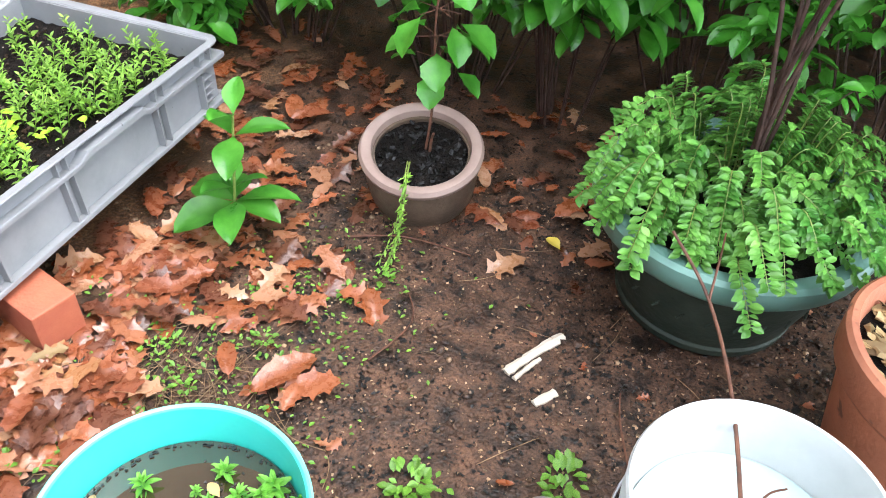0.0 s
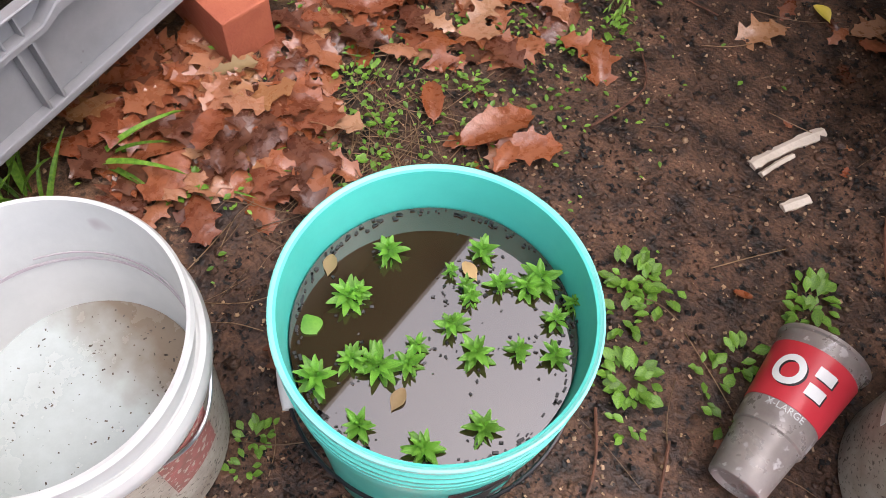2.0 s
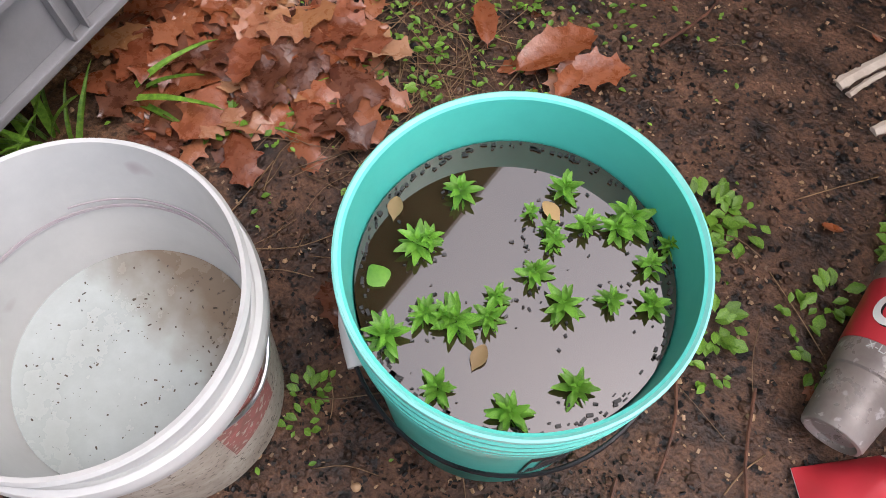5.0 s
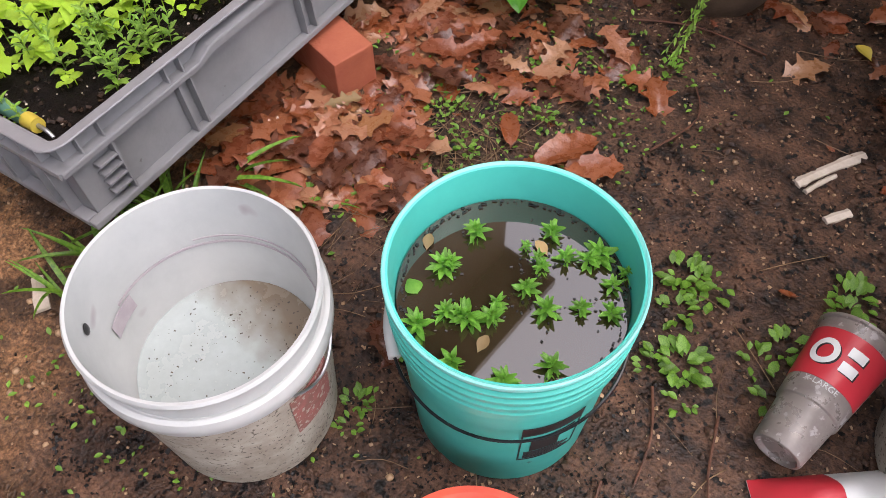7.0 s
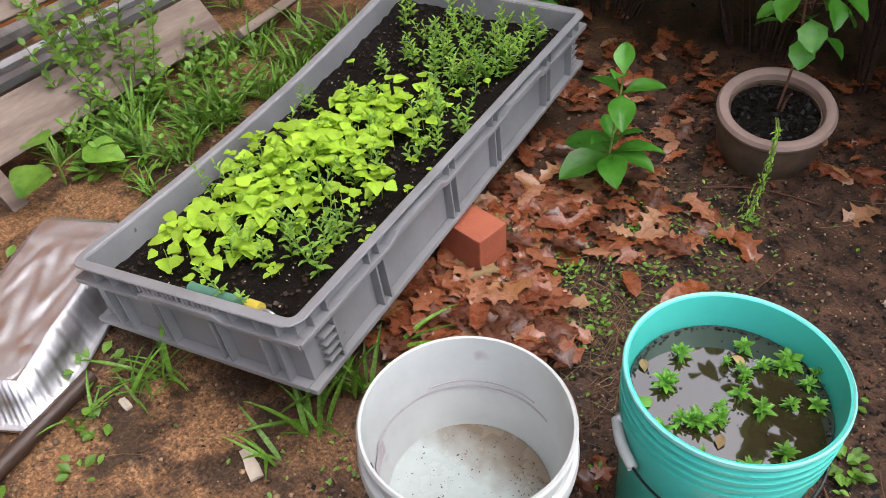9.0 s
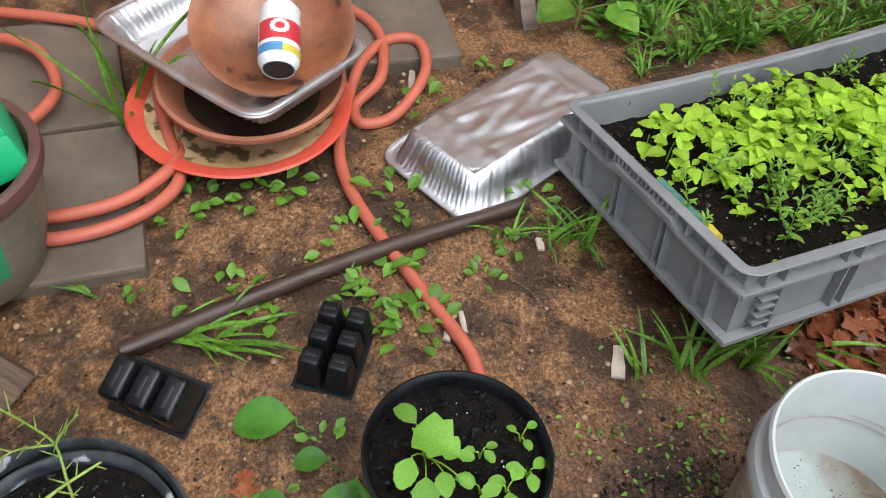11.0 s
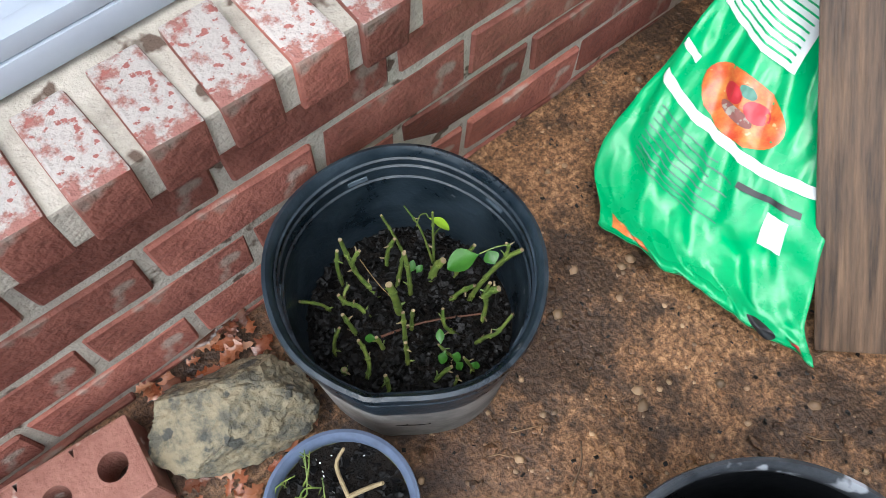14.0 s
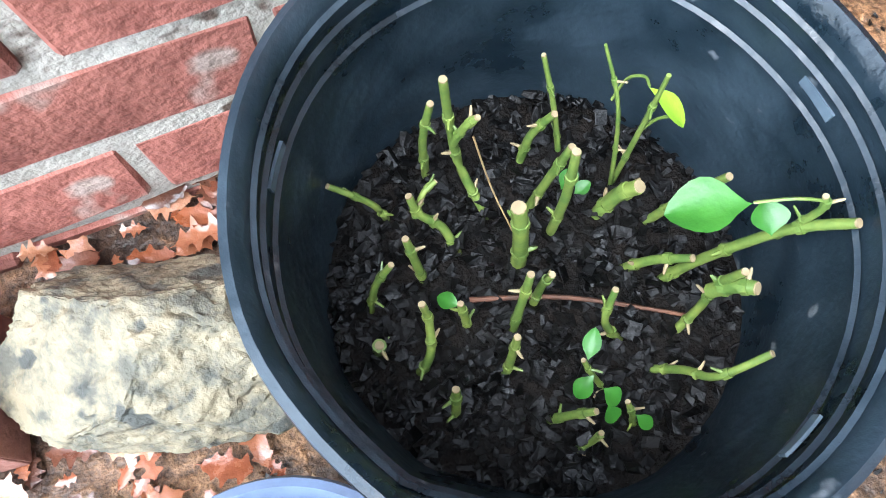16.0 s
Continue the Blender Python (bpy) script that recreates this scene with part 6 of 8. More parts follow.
chip_of_wood([(-0.258, 1.096), (-0.243, 1.135), (-0.220, 1.185), (-0.192, 1.236)], 0.019)
chip_of_wood([(-0.238, 1.090), (-0.226, 1.128), (-0.212, 1.160)], 0.009)
chip_of_wood([(-0.184, 1.053), (-0.158, 1.097)], 0.016)
chip_of_wood([(-1.080, 0.092), (-1.143, 0.123)], 0.022)
chip_of_wood([(-1.235, -0.185), (-1.275, -0.165), (-1.305, -0.15)], 0.013)
chip_of_wood([(-1.245, -0.145), (-1.29, -0.14)], 0.010)
chip_of_wood([(-1.95, -0.055), (-2.03, -0.03)], 0.015)
chip_of_wood([(-1.40, 0.07), (-1.43, 0.075)], 0.014)


# ---- far corner: pallet, rails, tub ----
def pallet():
    b = new("wooden_pallet")
    tagged(b, "grey broken wooden pallet leaning low by the shed", "pallet")
    def on_plane(z):
        return -2.2 - 0.9 * z
    for y0, y1, z, w in ((0.37, 1.20, 0.115, 0.15), (0.36, 1.28, 0.36, 0.17)):
        s = part("slat", box(0.02, y1 - y0, w, 0.003), "oldwood", b, smooth=False)
        s.matrix_world = pose(on_plane(z) - 0.02, (y0 + y1) / 2, z, 0, -42, 1.5)
    p = part("post", box(0.05, 0.045, 0.80, 0.004), "oldwood", b, smooth=False)
    p.matrix_world = pose(on_plane(0.27) + 0.01, 0.34, 0.27, 0, -42, 0)
    s = part("slat", box(0.10, 0.32, 0.03, 0.006), "oldwood", b, smooth=False)
    s.matrix_world = pose(-2.26, 1.36, 0.05, 0, -40, 6)


pallet()


def rails():
    for k, (x, z, r) in enumerate(((-2.60, 0.055, 0.028), (-2.67, 0.06, 0.03), (-2.73, 0.115, 0.032))):
        p = part("metal_rail", tube([(x, -1.1, z), (x - 0.01, 0.2, z + 0.012), (x - 0.02, 1.5, z + 0.03)], r, seg=8, steps=3), "steel" if k < 2 else "greyside", smooth=k == 2)
        tagged(p, "long galvanised metal rail lying along the shed wall", "metal rail", "rails")
    t = part("plastic_tub", lathe([(0, 0), (0.10, 0), (0.13, 0.11), (0.138, 0.112), (0.138, 0.118), (0.126, 0.118), (0.10, 0.02), (0, 0.02)], 48), "black")
    t.matrix_world = pose(-2.56, 0.33, 0.0) @ Matrix.Diagonal((0.85, 0.85, 0.75, 1))
    tagged(t, "dark plastic tub with a blue-grey rim behind the pallet", "tub")
    part("rim", lathe([(0.128, 0.112), (0.139, 0.113), (0.1405, 0.118), (0.134, 0.121), (0.127, 0.119), (0.128, 0.112)], 48), "bluerim", t)


rails()


# ---- plants ----
BLADE = [0.02, 0.034, 0.034, 0.032, 0.029, 0.024, 0.017, 0.009, 0.001]
SHAPES = {}


def leaf_library(key, outline, material, n=5):
    """A few shared leaf meshes of one kind."""
    if key not in SHAPES:
        rnd = random.Random(len(key) * 31 + n)
        made = []
        for _ in range(n):
            v, f = leaf_mesh([w * rnd.uniform(0.92, 1.15) for w in outline], rnd.uniform(0.15, 0.5), rnd.uniform(0.08, 0.3), 0, rnd.uniform(-0.3, 0.3))
            me = bpy.data.meshes.new("leaf")
            me.from_pydata([tuple(p) for p in v], [], f)
            me.polygons.foreach_set("use_smooth", [True] * len(me.polygons))
            me.materials.append(M[material])
            made.append(me)
        SHAPES[key] = made
    return SHAPES[key]


def plant_of_leaves(name, label, category, group, leaves, part_name="leaf"):
    """leaves: (mesh, pose) pairs; each becomes a part of its own."""
    ob = new(name)
    ob.location = leaves[0][1].translation
    tagged(ob, label, category, group)
    inv = Matrix.Translation(-ob.location)
    for me, m in leaves:
        q = new(part_name, me)
        q.parent = ob
        q.matrix_local = inv @ m
    return ob


def own_stem(plant, bm):
    """A stem modelled in place, as a part of the plant."""
    s = part("stem", bm, "lime", plant)
    s.matrix_local = Matrix.Translation(-plant.location)


def sprig(pile, p, height, n, size, outline, rnd, lean=(0, 0)):
    """An upright stem with opposite leaves and a tuft on top."""
    for k in range(n):
        t = (k + 1) / n
        q = Vector(p) + Vector((lean[0] * t * height, lean[1] * t * height, t * height))
        yaw = 90 * (k % 2) + rnd.uniform(-20, 20)
        s = size * (1.05 - 0.45 * t) * rnd.uniform(0.8, 1.15)
        for a in (0, 180):
            pile.add(leaf_mesh(outline, 0.35, 0.3), place(q, s, yaw + a + rnd.uniform(-15, 15), rnd.uniform(5, 30) + 25 * t, rnd.uniform(-15, 15)))


def water_plants():
    rnd = random.Random(21)
    cx, cy = -0.418, 0.446
    spots = [(-0.504, 0.483, 1.0), (-0.504, 0.419, 1.1), (-0.498, 0.428, 0.8), (-0.430, 0.542, 1.0), (-0.396, 0.523, 0.8), (-0.366, 0.553, 1.2), (-0.372, 0.536, 0.9), (-0.325, 0.550, 0.7), (-0.410, 0.493, 0.75), (-0.420, 0.500, 0.6), (-0.442, 0.504, 0.5), (-0.407, 0.457, 0.9),
             (-0.371, 0.448, 1.0), (-0.341, 0.476, 0.75), (-0.311, 0.493, 0.8), (-0.435, 0.382, 1.2), (-0.446, 0.378, 0.8), (-0.460, 0.371, 0.9), (-0.420, 0.419, 0.7), (-0.415, 0.400, 0.9), (-0.474, 0.338, 1.1), (-0.414, 0.327, 0.9), (-0.355, 0.345, 1.0), (-0.324, 0.393, 0.95), (-0.330, 0.524, 0.75)]
    for k, (x, y, s) in enumerate(spots):
        z = 0.306 + gh(cx, cy)
        lib = leaf_library("star", [w * 1.35 for w in LANCE], "pond", 6)
        leaves = []
        for dz, size, n, lo, hi in ((-0.001, 0.021, 6, -2, 16), (0.005, 0.021, 6, 14, 34), (0.010, 0.018, 5, 30, 52), (0.014, 0.011, 4, 50, 80)):
            for i in range(n):
                leaves.append((rnd.choice(lib), place((x, y, z + dz), size * s * rnd.uniform(0.75, 1.1), 360 * i / n + rnd.uniform(-20, 20) + 30 * dz * 100, rnd.uniform(lo, hi), rnd.uniform(-20, 20))))
        plant_of_leaves("water_plant", "bright green star-shaped plant floating in the bucket", "water plant", "plants in the bucket", leaves)
    # black flakes round the plants stand for their dark reflected outlines
    bits, outline_flakes = Pile(), flakes(8, 71, 0.15)
    for x, y, s in spots:
        for _ in range(9):
            bits.strew(outline_flakes, rnd, x + rnd.gauss(0, 0.012), y + rnd.gauss(0, 0.012) - 0.004, 0.3072 + gh(cx, cy), rnd.uniform(0.0012, 0.0040), 0.05)
    tagged(bits.make("pond_debris", "print_black", smooth=False), "black flakes round the floating plants for their dark reflected outlines", "debris", kind="stuff")
    scum = Pile()
    for k in range(190):
        t, r = rnd.uniform(0, 6.28), 0.1365 - abs(rnd.gauss(0, 0.004))
        s = rnd.uniform(0.001, 0.003)
        scum.add_bm(box(s * rnd.uniform(1, 2.5), s, 0.001, 0), Matrix.Translation((cx + r * math.cos(t), cy + r * math.sin(t), 0.3075 + gh(cx, cy))) @ Euler((0, 0, t + 1.57 + rnd.uniform(-0.4, 0.4))).to_matrix().to_4x4())
    tagged(scum.make("scum", "print_black", smooth=False), "black flecks of scum along the waterline", "scum", kind="stuff")
    p = Pile()
    p.add(leaf_mesh(HEART, 0.1, 0.1), place((-0.503, 0.372, 0.3085), 0.024, 70, 2))
    ob = p.make("floating_leaf", "pond")
    tagged(ob, "small heart-shaped green leaf on the water", "leaf")
    for x, y, yaw in ((-0.535, 0.425, 30), (-0.415, 0.513, 70), (-0.40, 0.355, 10)):
        p = Pile()
        p.add(leaf_mesh(OVAL, 0.2, 0.2), place((x, y, 0.309), 0.026, yaw, 5))
        ob = p.make("floating_leaf", "straw")
        tagged(ob, "small yellowed leaf floating on the water", "leaf")


water_plants()


def crate_plants():
    rnd = random.Random(5)
    # broad lime seedlings towards the near end, feathery sprigs beyond
    count = 0
    while count < 140:
        u, v = rnd.uniform(0.10, 0.85), rnd.uniform(0.04, 0.54)
        d = abs(v - 0.36 + 0.12 * (u - 0.4)) / 0.22 + abs(u - 0.45) / 0.42
        if rnd.random() < d - 0.35:
            continue
        leaves = []
        q = crate_point(u, v, CH - 0.058)
        hgt = rnd.uniform(0.03, 0.06) + 0.045 * max(0, 1 - d)
        for k in range(rnd.choice((3, 4, 4, 5))):
            yaw = rnd.uniform(0, 360)
            c = q + Vector((0.014 * math.cos(yaw), 0.014 * math.sin(yaw), hgt * rnd.uniform(0.6, 1.0)))
            leaves.append((rnd.choice(leaf_library("heart", HEART, "lime", 8)), place(c, rnd.uniform(0.018, 0.040), yaw * 57, rnd.uniform(-14, 14), rnd.uniform(-12, 12))))
        ob = plant_of_leaves("seedling", "lime-green heart-leaved seedling in the crate", "seedling", "seedlings in the crate", leaves)
        own_stem(ob, tube([q - Vector((0, 0, 0.005)), q + Vector((rnd.uniform(-0.004, 0.004), 0, hgt * 0.8))], 0.0012, 0.0009, 5, 2))
        count += 1
    for k in range(70):
        q = crate_point(rnd.uniform(0.06, 0.95), rnd.uniform(0.05, 0.53), CH - 0.056)
        leaves = []
        for a in range(rnd.choice((2, 3, 3))):
            leaves.append((rnd.choice(leaf_library("round", ROUND, "lime", 6)), place(q + Vector((0, 0, 0.012)), rnd.uniform(0.012, 0.022), rnd.uniform(0, 360), rnd.uniform(0, 30))))
        ob = plant_of_leaves("seedling", "tiny lime-green sprout in the crate soil", "seedling", "seedlings in the crate", leaves)
        own_stem(ob, tube([q, q + Vector((0, 0, 0.013))], 0.001, 0.0008, 4, 1))
    for k in range(185):
        u = rnd.uniform(0.05, 1.2)
        v = rnd.uniform(0.05, 0.535)
        if u < 0.85 and rnd.random() < 0.62:
            continue
        q = crate_point(u, v, CH - 0.06)
        p = Pile()
        for _ in range(rnd.choice((1, 2, 2, 3))):
            o = Vector((rnd.uniform(-0.02, 0.02), rnd.uniform(-0.02, 0.02), 0))
            h = rnd.uniform(0.045, 0.10)
            ln = (rnd.uniform(-0.5, 0.5), rnd.uniform(-0.5, 0.5))
            sprig(p, q + o, h, max(5, int(h / 0.010)), 0.025, [w * 1.3 for w in LANCE], rnd, ln)
            p.add_bm(tube([q + o, q + o + Vector((ln[0] * h, ln[1] * h, h))], 0.0011, 0.0007, 4, 2))
        tagged(p.make("herb_sprig", "herb"), "feathery green herb sprig growing in the crate", "herb", "herbs in the crate")
    t = new("garden_tool")
    tagged(t, "green-handled garden hand tool with a yellow collar on the crate soil", "garden tool")
    a, b = crate_point(0.055, 0.32, CH - 0.040), crate_point(0.052, 0.12, CH - 0.040)
    d = (b - a).normalized()
    part("grip", tube([a, a + d * 0.06, a + d * 0.12, a + d * 0.155], 0.0125, 0.0115, 12, 3), "handle", t)
    part("collar", tube([a + d * 0.15, a + d * 0.162, a + d * 0.180], 0.0135, 0.0125, 12, 3), "yellow", t)
    part("tang", tube([a + d * 0.178, a + d * 0.20, a + d * 0.215 - Vector((0, 0, 0.01))], 0.004, 0.003, 8, 3), "steel", t)


crate_plants()


def broad_plant(x, y, tiers, label, name="broadleaf_plant", leaf=0.13, seed=1, lean=(0, 0), material="leaf"):
    b = new(name)
    tagged(b, label, "plant")
    rnd = random.Random(seed)
    z0 = gh(x, y)
    top = tiers[-1][0]
    part("stem", tube([(x, y, z0 - 0.01), (x + lean[0] * 0.5, y + lean[1] * 0.5, z0 + top * 0.5), (x + lean[0], y + lean[1], z0 + top)], 0.004, 0.0025, 7, 4), "stem", b)
    for z, n, s, pt, start in tiers:
        t = z / top
        for k in range(n):
            p = Pile()
            p.add(leaf_mesh([w * rnd.uniform(0.95, 1.05) for w in OVAL], 0.35, 0.22), place((x + lean[0] * t, y + lean[1] * t, z0 + z), leaf * s * rnd.uniform(0.85, 1.1), start + 360 * k / n + rnd.uniform(-14, 14), pt + rnd.uniform(-8, 8), rnd.uniform(-15, 15)))
            p.make("leaf", material, b)


broad_plant(-0.93, 1.165, [(0.10, 6, 1.0, 0, 20), (0.13, 3, 0.7, 30, 50), (0.25, 3, 0.95, 0, 80), (0.29, 2, 0.75, 35, 10)], "young shrub shoot with glossy oval green leaves", seed=3, lean=(0.0, 0.05))


def shrub(x, y, w, h, n, leaf, seed, label, outline=OVAL, material="leaf", low=0.25, each=6):
    """Thin forking stems, with clusters of drooping leaves along their outer halves."""
    rnd = random.Random(seed)
    b = new("shrub")
    tagged(b, label, "shrub")
    p = Pile()
    for k in range(n):
        a = rnd.uniform(0, 6.28)
        r = w * math.sqrt(rnd.random())
        tip = Vector((x + r * math.cos(a), y + r * 0.7 * math.sin(a), h * rnd.uniform(low, 1.0)))
        base = Vector((x + 0.3 * r * math.cos(a), y + 0.12 + 0.1 * r * math.sin(a), -0.01))
        mid = base.lerp(tip, 0.55) + Vector((0, 0.05, 0.15 * h))
        part("branch", tube([base, mid, tip], 0.004, 0.0015, 5, 3), "darkstem", b)
        for _ in range(each):
            q = mid.lerp(tip, rnd.uniform(0.0, 1.05)) + Vector((rnd.uniform(-0.05, 0.05), rnd.uniform(-0.05, 0.05), rnd.uniform(-0.04, 0.04)))
            for i in range(rnd.choice((3, 4, 5))):
                s = leaf * rnd.uniform(0.6, 1.2)
                p.add(leaf_mesh(outline, rnd.uniform(0.2, 0.5), rnd.uniform(0.1, 0.3)), place(q, s, rnd.uniform(0, 360), rnd.uniform(-50, 10), rnd.uniform(-20, 20)))
    p.make("crown", material, b)


SHRUB = "leafy shrub with glossy oval green leaves on brown stems"
shrub(-1.35, 1.90, 0.42, 0.62, 24, 0.085, 11, SHRUB)
shrub(-0.80, 1.90, 0.42, 0.60, 26, 0.09, 12, SHRUB, low=0.62)
shrub(-0.48, 1.84, 0.22, 0.60, 13, 0.095, 16, SHRUB, low=0.66)
shrub(-0.15, 2.02, 0.45, 0.66, 24, 0.08, 13, SHRUB, low=0.6)
shrub(0.45, 2.35, 0.5, 0.8, 14, 0.075, 14, SHRUB, low=0.5)
shrub(-1.55, 1.82, 0.22, 0.34, 16, 0.085, 17, SHRUB, low=0.2)
shrub(-2.0, 2.25, 0.5, 0.8, 24, 0.085, 15, SHRUB)


def hedge_back():
    rnd = random.Random(77)
    p = Pile()
    for k in range(5200):
        x, z = rnd.uniform(-3.2, 2.2), rnd.uniform(0.0, 2.4)
        y = 2.75 + rnd.uniform(-0.25, 0.35) - 0.15 * z
        p.add(leaf_mesh(OVAL, 0.3, 0.2), place((x, y, z), rnd.uniform(0.07, 0.13), rnd.uniform(0, 360), rnd.uniform(-60, 10)))
    # unseen canopy overhead, added to cast shade on the shrubs and green pot
    for k in range(4200):
        x, z = rnd.uniform(-0.5, 2.0), rnd.uniform(1.45, 2.6)
        y = rnd.uniform(1.3 if x > 0.25 else 1.85, 3.1)
        p.add(leaf_mesh(OVAL[::2], 0.3, 0.2), place((x, y, z), rnd.uniform(0.09, 0.16), rnd.uniform(0, 360), rnd.uniform(-60, 10)))
    ob = p.make("hedge", "leaf")
    tagged(ob, "dense dark green hedge, with unseen leaves added overhead for shade", "hedge", kind="stuff")
    # near-black sheet gives the deep shade behind the hedge as colour
    w = part("wall_north", box(8.0, 0.1, 3.0, 0, pose(-0.5, 3.35, 1.45)), "nearblack", smooth=False)
    tagged(w, "near-black sheet added behind the hedge to stand for its shade", "wall", kind="structure")


hedge_back()


def fern_shrub():
    """Arching stems with opposite small leaflets, spilling over the green pot."""
    rnd = random.Random(9)
    cx, cy = 0.024, 1.49
    for k in range(96):
        b = new("fern_frond")
        tagged(b, "arching stem of small paired green leaflets in the green pot", "frond", "fronds in the green pot")
        a = 2 * math.pi * k / 96 * 3 + rnd.uniform(-0.2, 0.2)
        r0 = 0.17 * math.sqrt(rnd.random())
        reach = rnd.uniform(0.06, 0.17)
        rise = rnd.uniform(0.06, 0.20)
        p0 = Vector((cx + r0 * math.cos(a), cy + r0 * math.sin(a), 0.235))
        p1 = p0 + Vector((reach * 0.5 * math.cos(a), reach * 0.5 * math.sin(a), rise))
        p2 = p0 + Vector((reach * math.cos(a + 0.2), reach * math.sin(a + 0.2), rise * rnd.uniform(0.2, 0.75)))
        path = smooth_path([p0, p0.lerp(p1, 0.5) + Vector((0, 0, 0.02)), p1, p2], 7)
        part("stem", tube(path, 0.0018, 0.0008, 4, 1), "stem", b)
        p = Pile()
        for i in range(3, len(path)):
            d = (path[i] - path[i - 1])
            yaw = math.degrees(math.atan2(d.y, d.x)) - 90
            for s in (-1, 1):
                p.add(leaf_mesh(OVAL, 0.3, 0.2), place(path[i], rnd.uniform(0.018, 0.028), yaw + s * rnd.uniform(50, 80), rnd.uniform(-25, 20), s * rnd.uniform(0, 25)))
                q = path[i - 1].lerp(path[i], 0.5)
                p.add(leaf_mesh(OVAL, 0.3, 0.2), place(q, rnd.uniform(0.016, 0.026), yaw + s * rnd.uniform(50, 80), rnd.uniform(-25, 20), s * rnd.uniform(0, 25)))
        p.make("foliage", "fern", b)
    b = new("bare_stems")
    tagged(b, "cluster of dark upright woody stems in the green pot", "stems")
    for k in range(7):
        x, y = cx + rnd.uniform(-0.03, 0.04), cy + rnd.uniform(-0.02, 0.06)
        part("stem", tube([(x, y, 0.22), (x + rnd.uniform(-0.03, 0.03), y + rnd.uniform(0, 0.05), 0.5), (x + rnd.uniform(-0.14, 0.12), y + rnd.uniform(0, 0.12), 1.0)], 0.0055, 0.003, 7, 4), "darkstem", b)
    shrub(0.30, 1.92, 0.4, 0.7, 24, 0.045, 33, "fine-leaved dark green shrub behind the green pot", OVAL, "leaf", 0.4, 8)


fern_shrub()
pot_plant()


def thorn_bush():
    b = empty("thorny_bush", -0.893, -0.784, 0.222, "leafless green thorny bush in the nested black pots", "bush")
    rnd = random.Random(15)

    def limb(pts, r):
        path = smooth_path(pts, 5)
        p = Pile()
        r *= 0.85
        p.add_bm(tube(pts, r, r * 0.5, 7, 5))
        for i in range(2, len(path) - 1, 2):
            d = (path[i + 1] - path[i - 1]).normalized()
            s = d.cross(Vector((0, 0, 1))).normalized() * (1 if i % 4 else -1)
            tip = path[i] + (s * 0.8 + d * 0.5 + Vector((0, 0, rnd.uniform(-0.2, 0.5)))).normalized() * rnd.uniform(0.012, 0.030)
            p.add_bm(tube([path[i], path[i].lerp(tip, 0.6), tip], 0.0012, 0.0003, 5, 2))
        p.make("branch", "thorn", b)
    node = (0.034, -0.043, 0.135)
    limb([(0.055, -0.035, -0.005), (0.050, -0.038, 0.06), node, (0.005, -0.052, 0.165), (-0.011, -0.059, 0.193)], 0.0046)
    limb([node, (0.058, -0.082, 0.145), (0.088, -0.122, 0.150), (0.107, -0.145, 0.161)], 0.0036)
    limb([(0.107, -0.145, 0.161), (0.112, -0.155, 0.150), (0.110, -0.162, 0.135)], 0.0020)
    limb([node, (0.005, -0.010, 0.143), (-0.022, 0.030, 0.147), (-0.043, 0.077, 0.150)], 0.0036)
    limb([(0.005, -0.010, 0.143), (0.030, 0.015, 0.135), (0.055, 0.045, 0.125)], 0.0030)
    limb([node, (0.010, -0.075, 0.120), (-0.030, -0.105, 0.100)], 0.0030)
    limb([(0.050, -0.038, 0.06), (0.085, -0.040, 0.085), (0.100, -0.060, 0.110)], 0.0028)
    limb([(0.050, -0.038, 0.075), (0.075, -0.015, 0.095), (0.085, -0.005, 0.115)], 0.0026)
    limb([node, (0.055, -0.055, 0.165), (0.065, -0.070, 0.185)], 0.0024)
    limb([(-0.080, 0.011, -0.005), (-0.100, 0.010, 0.030), (-0.129, 0.006, 0.064), (-0.136, -0.010, 0.105), (-0.139, -0.030, 0.149)], 0.0026)
    limb([(-0.129, 0.006, 0.064), (-0.120, 0.030, 0.110), (-0.110, 0.053, 0.149)], 0.0024)
    limb([(-0.129, 0.006, 0.064), (-0.120, -0.030, 0.085), (-0.105, -0.050, 0.095)], 0.0020)
    limb([(0.059, 0.068, -0.005), (0.045, 0.085, 0.025), (0.020, 0.098, 0.045), (-0.020, 0.108, 0.060)], 0.0024)
    limb([(0.059, 0.068, 0.0), (0.060, 0.045, 0.030), (0.045, 0.020, 0.050)], 0.0022)
    limb([(0.030, 0.095, 0.038), (0.045, 0.108, 0.060), (0.040, 0.115, 0.080)], 0.0018)


thorn_bush()


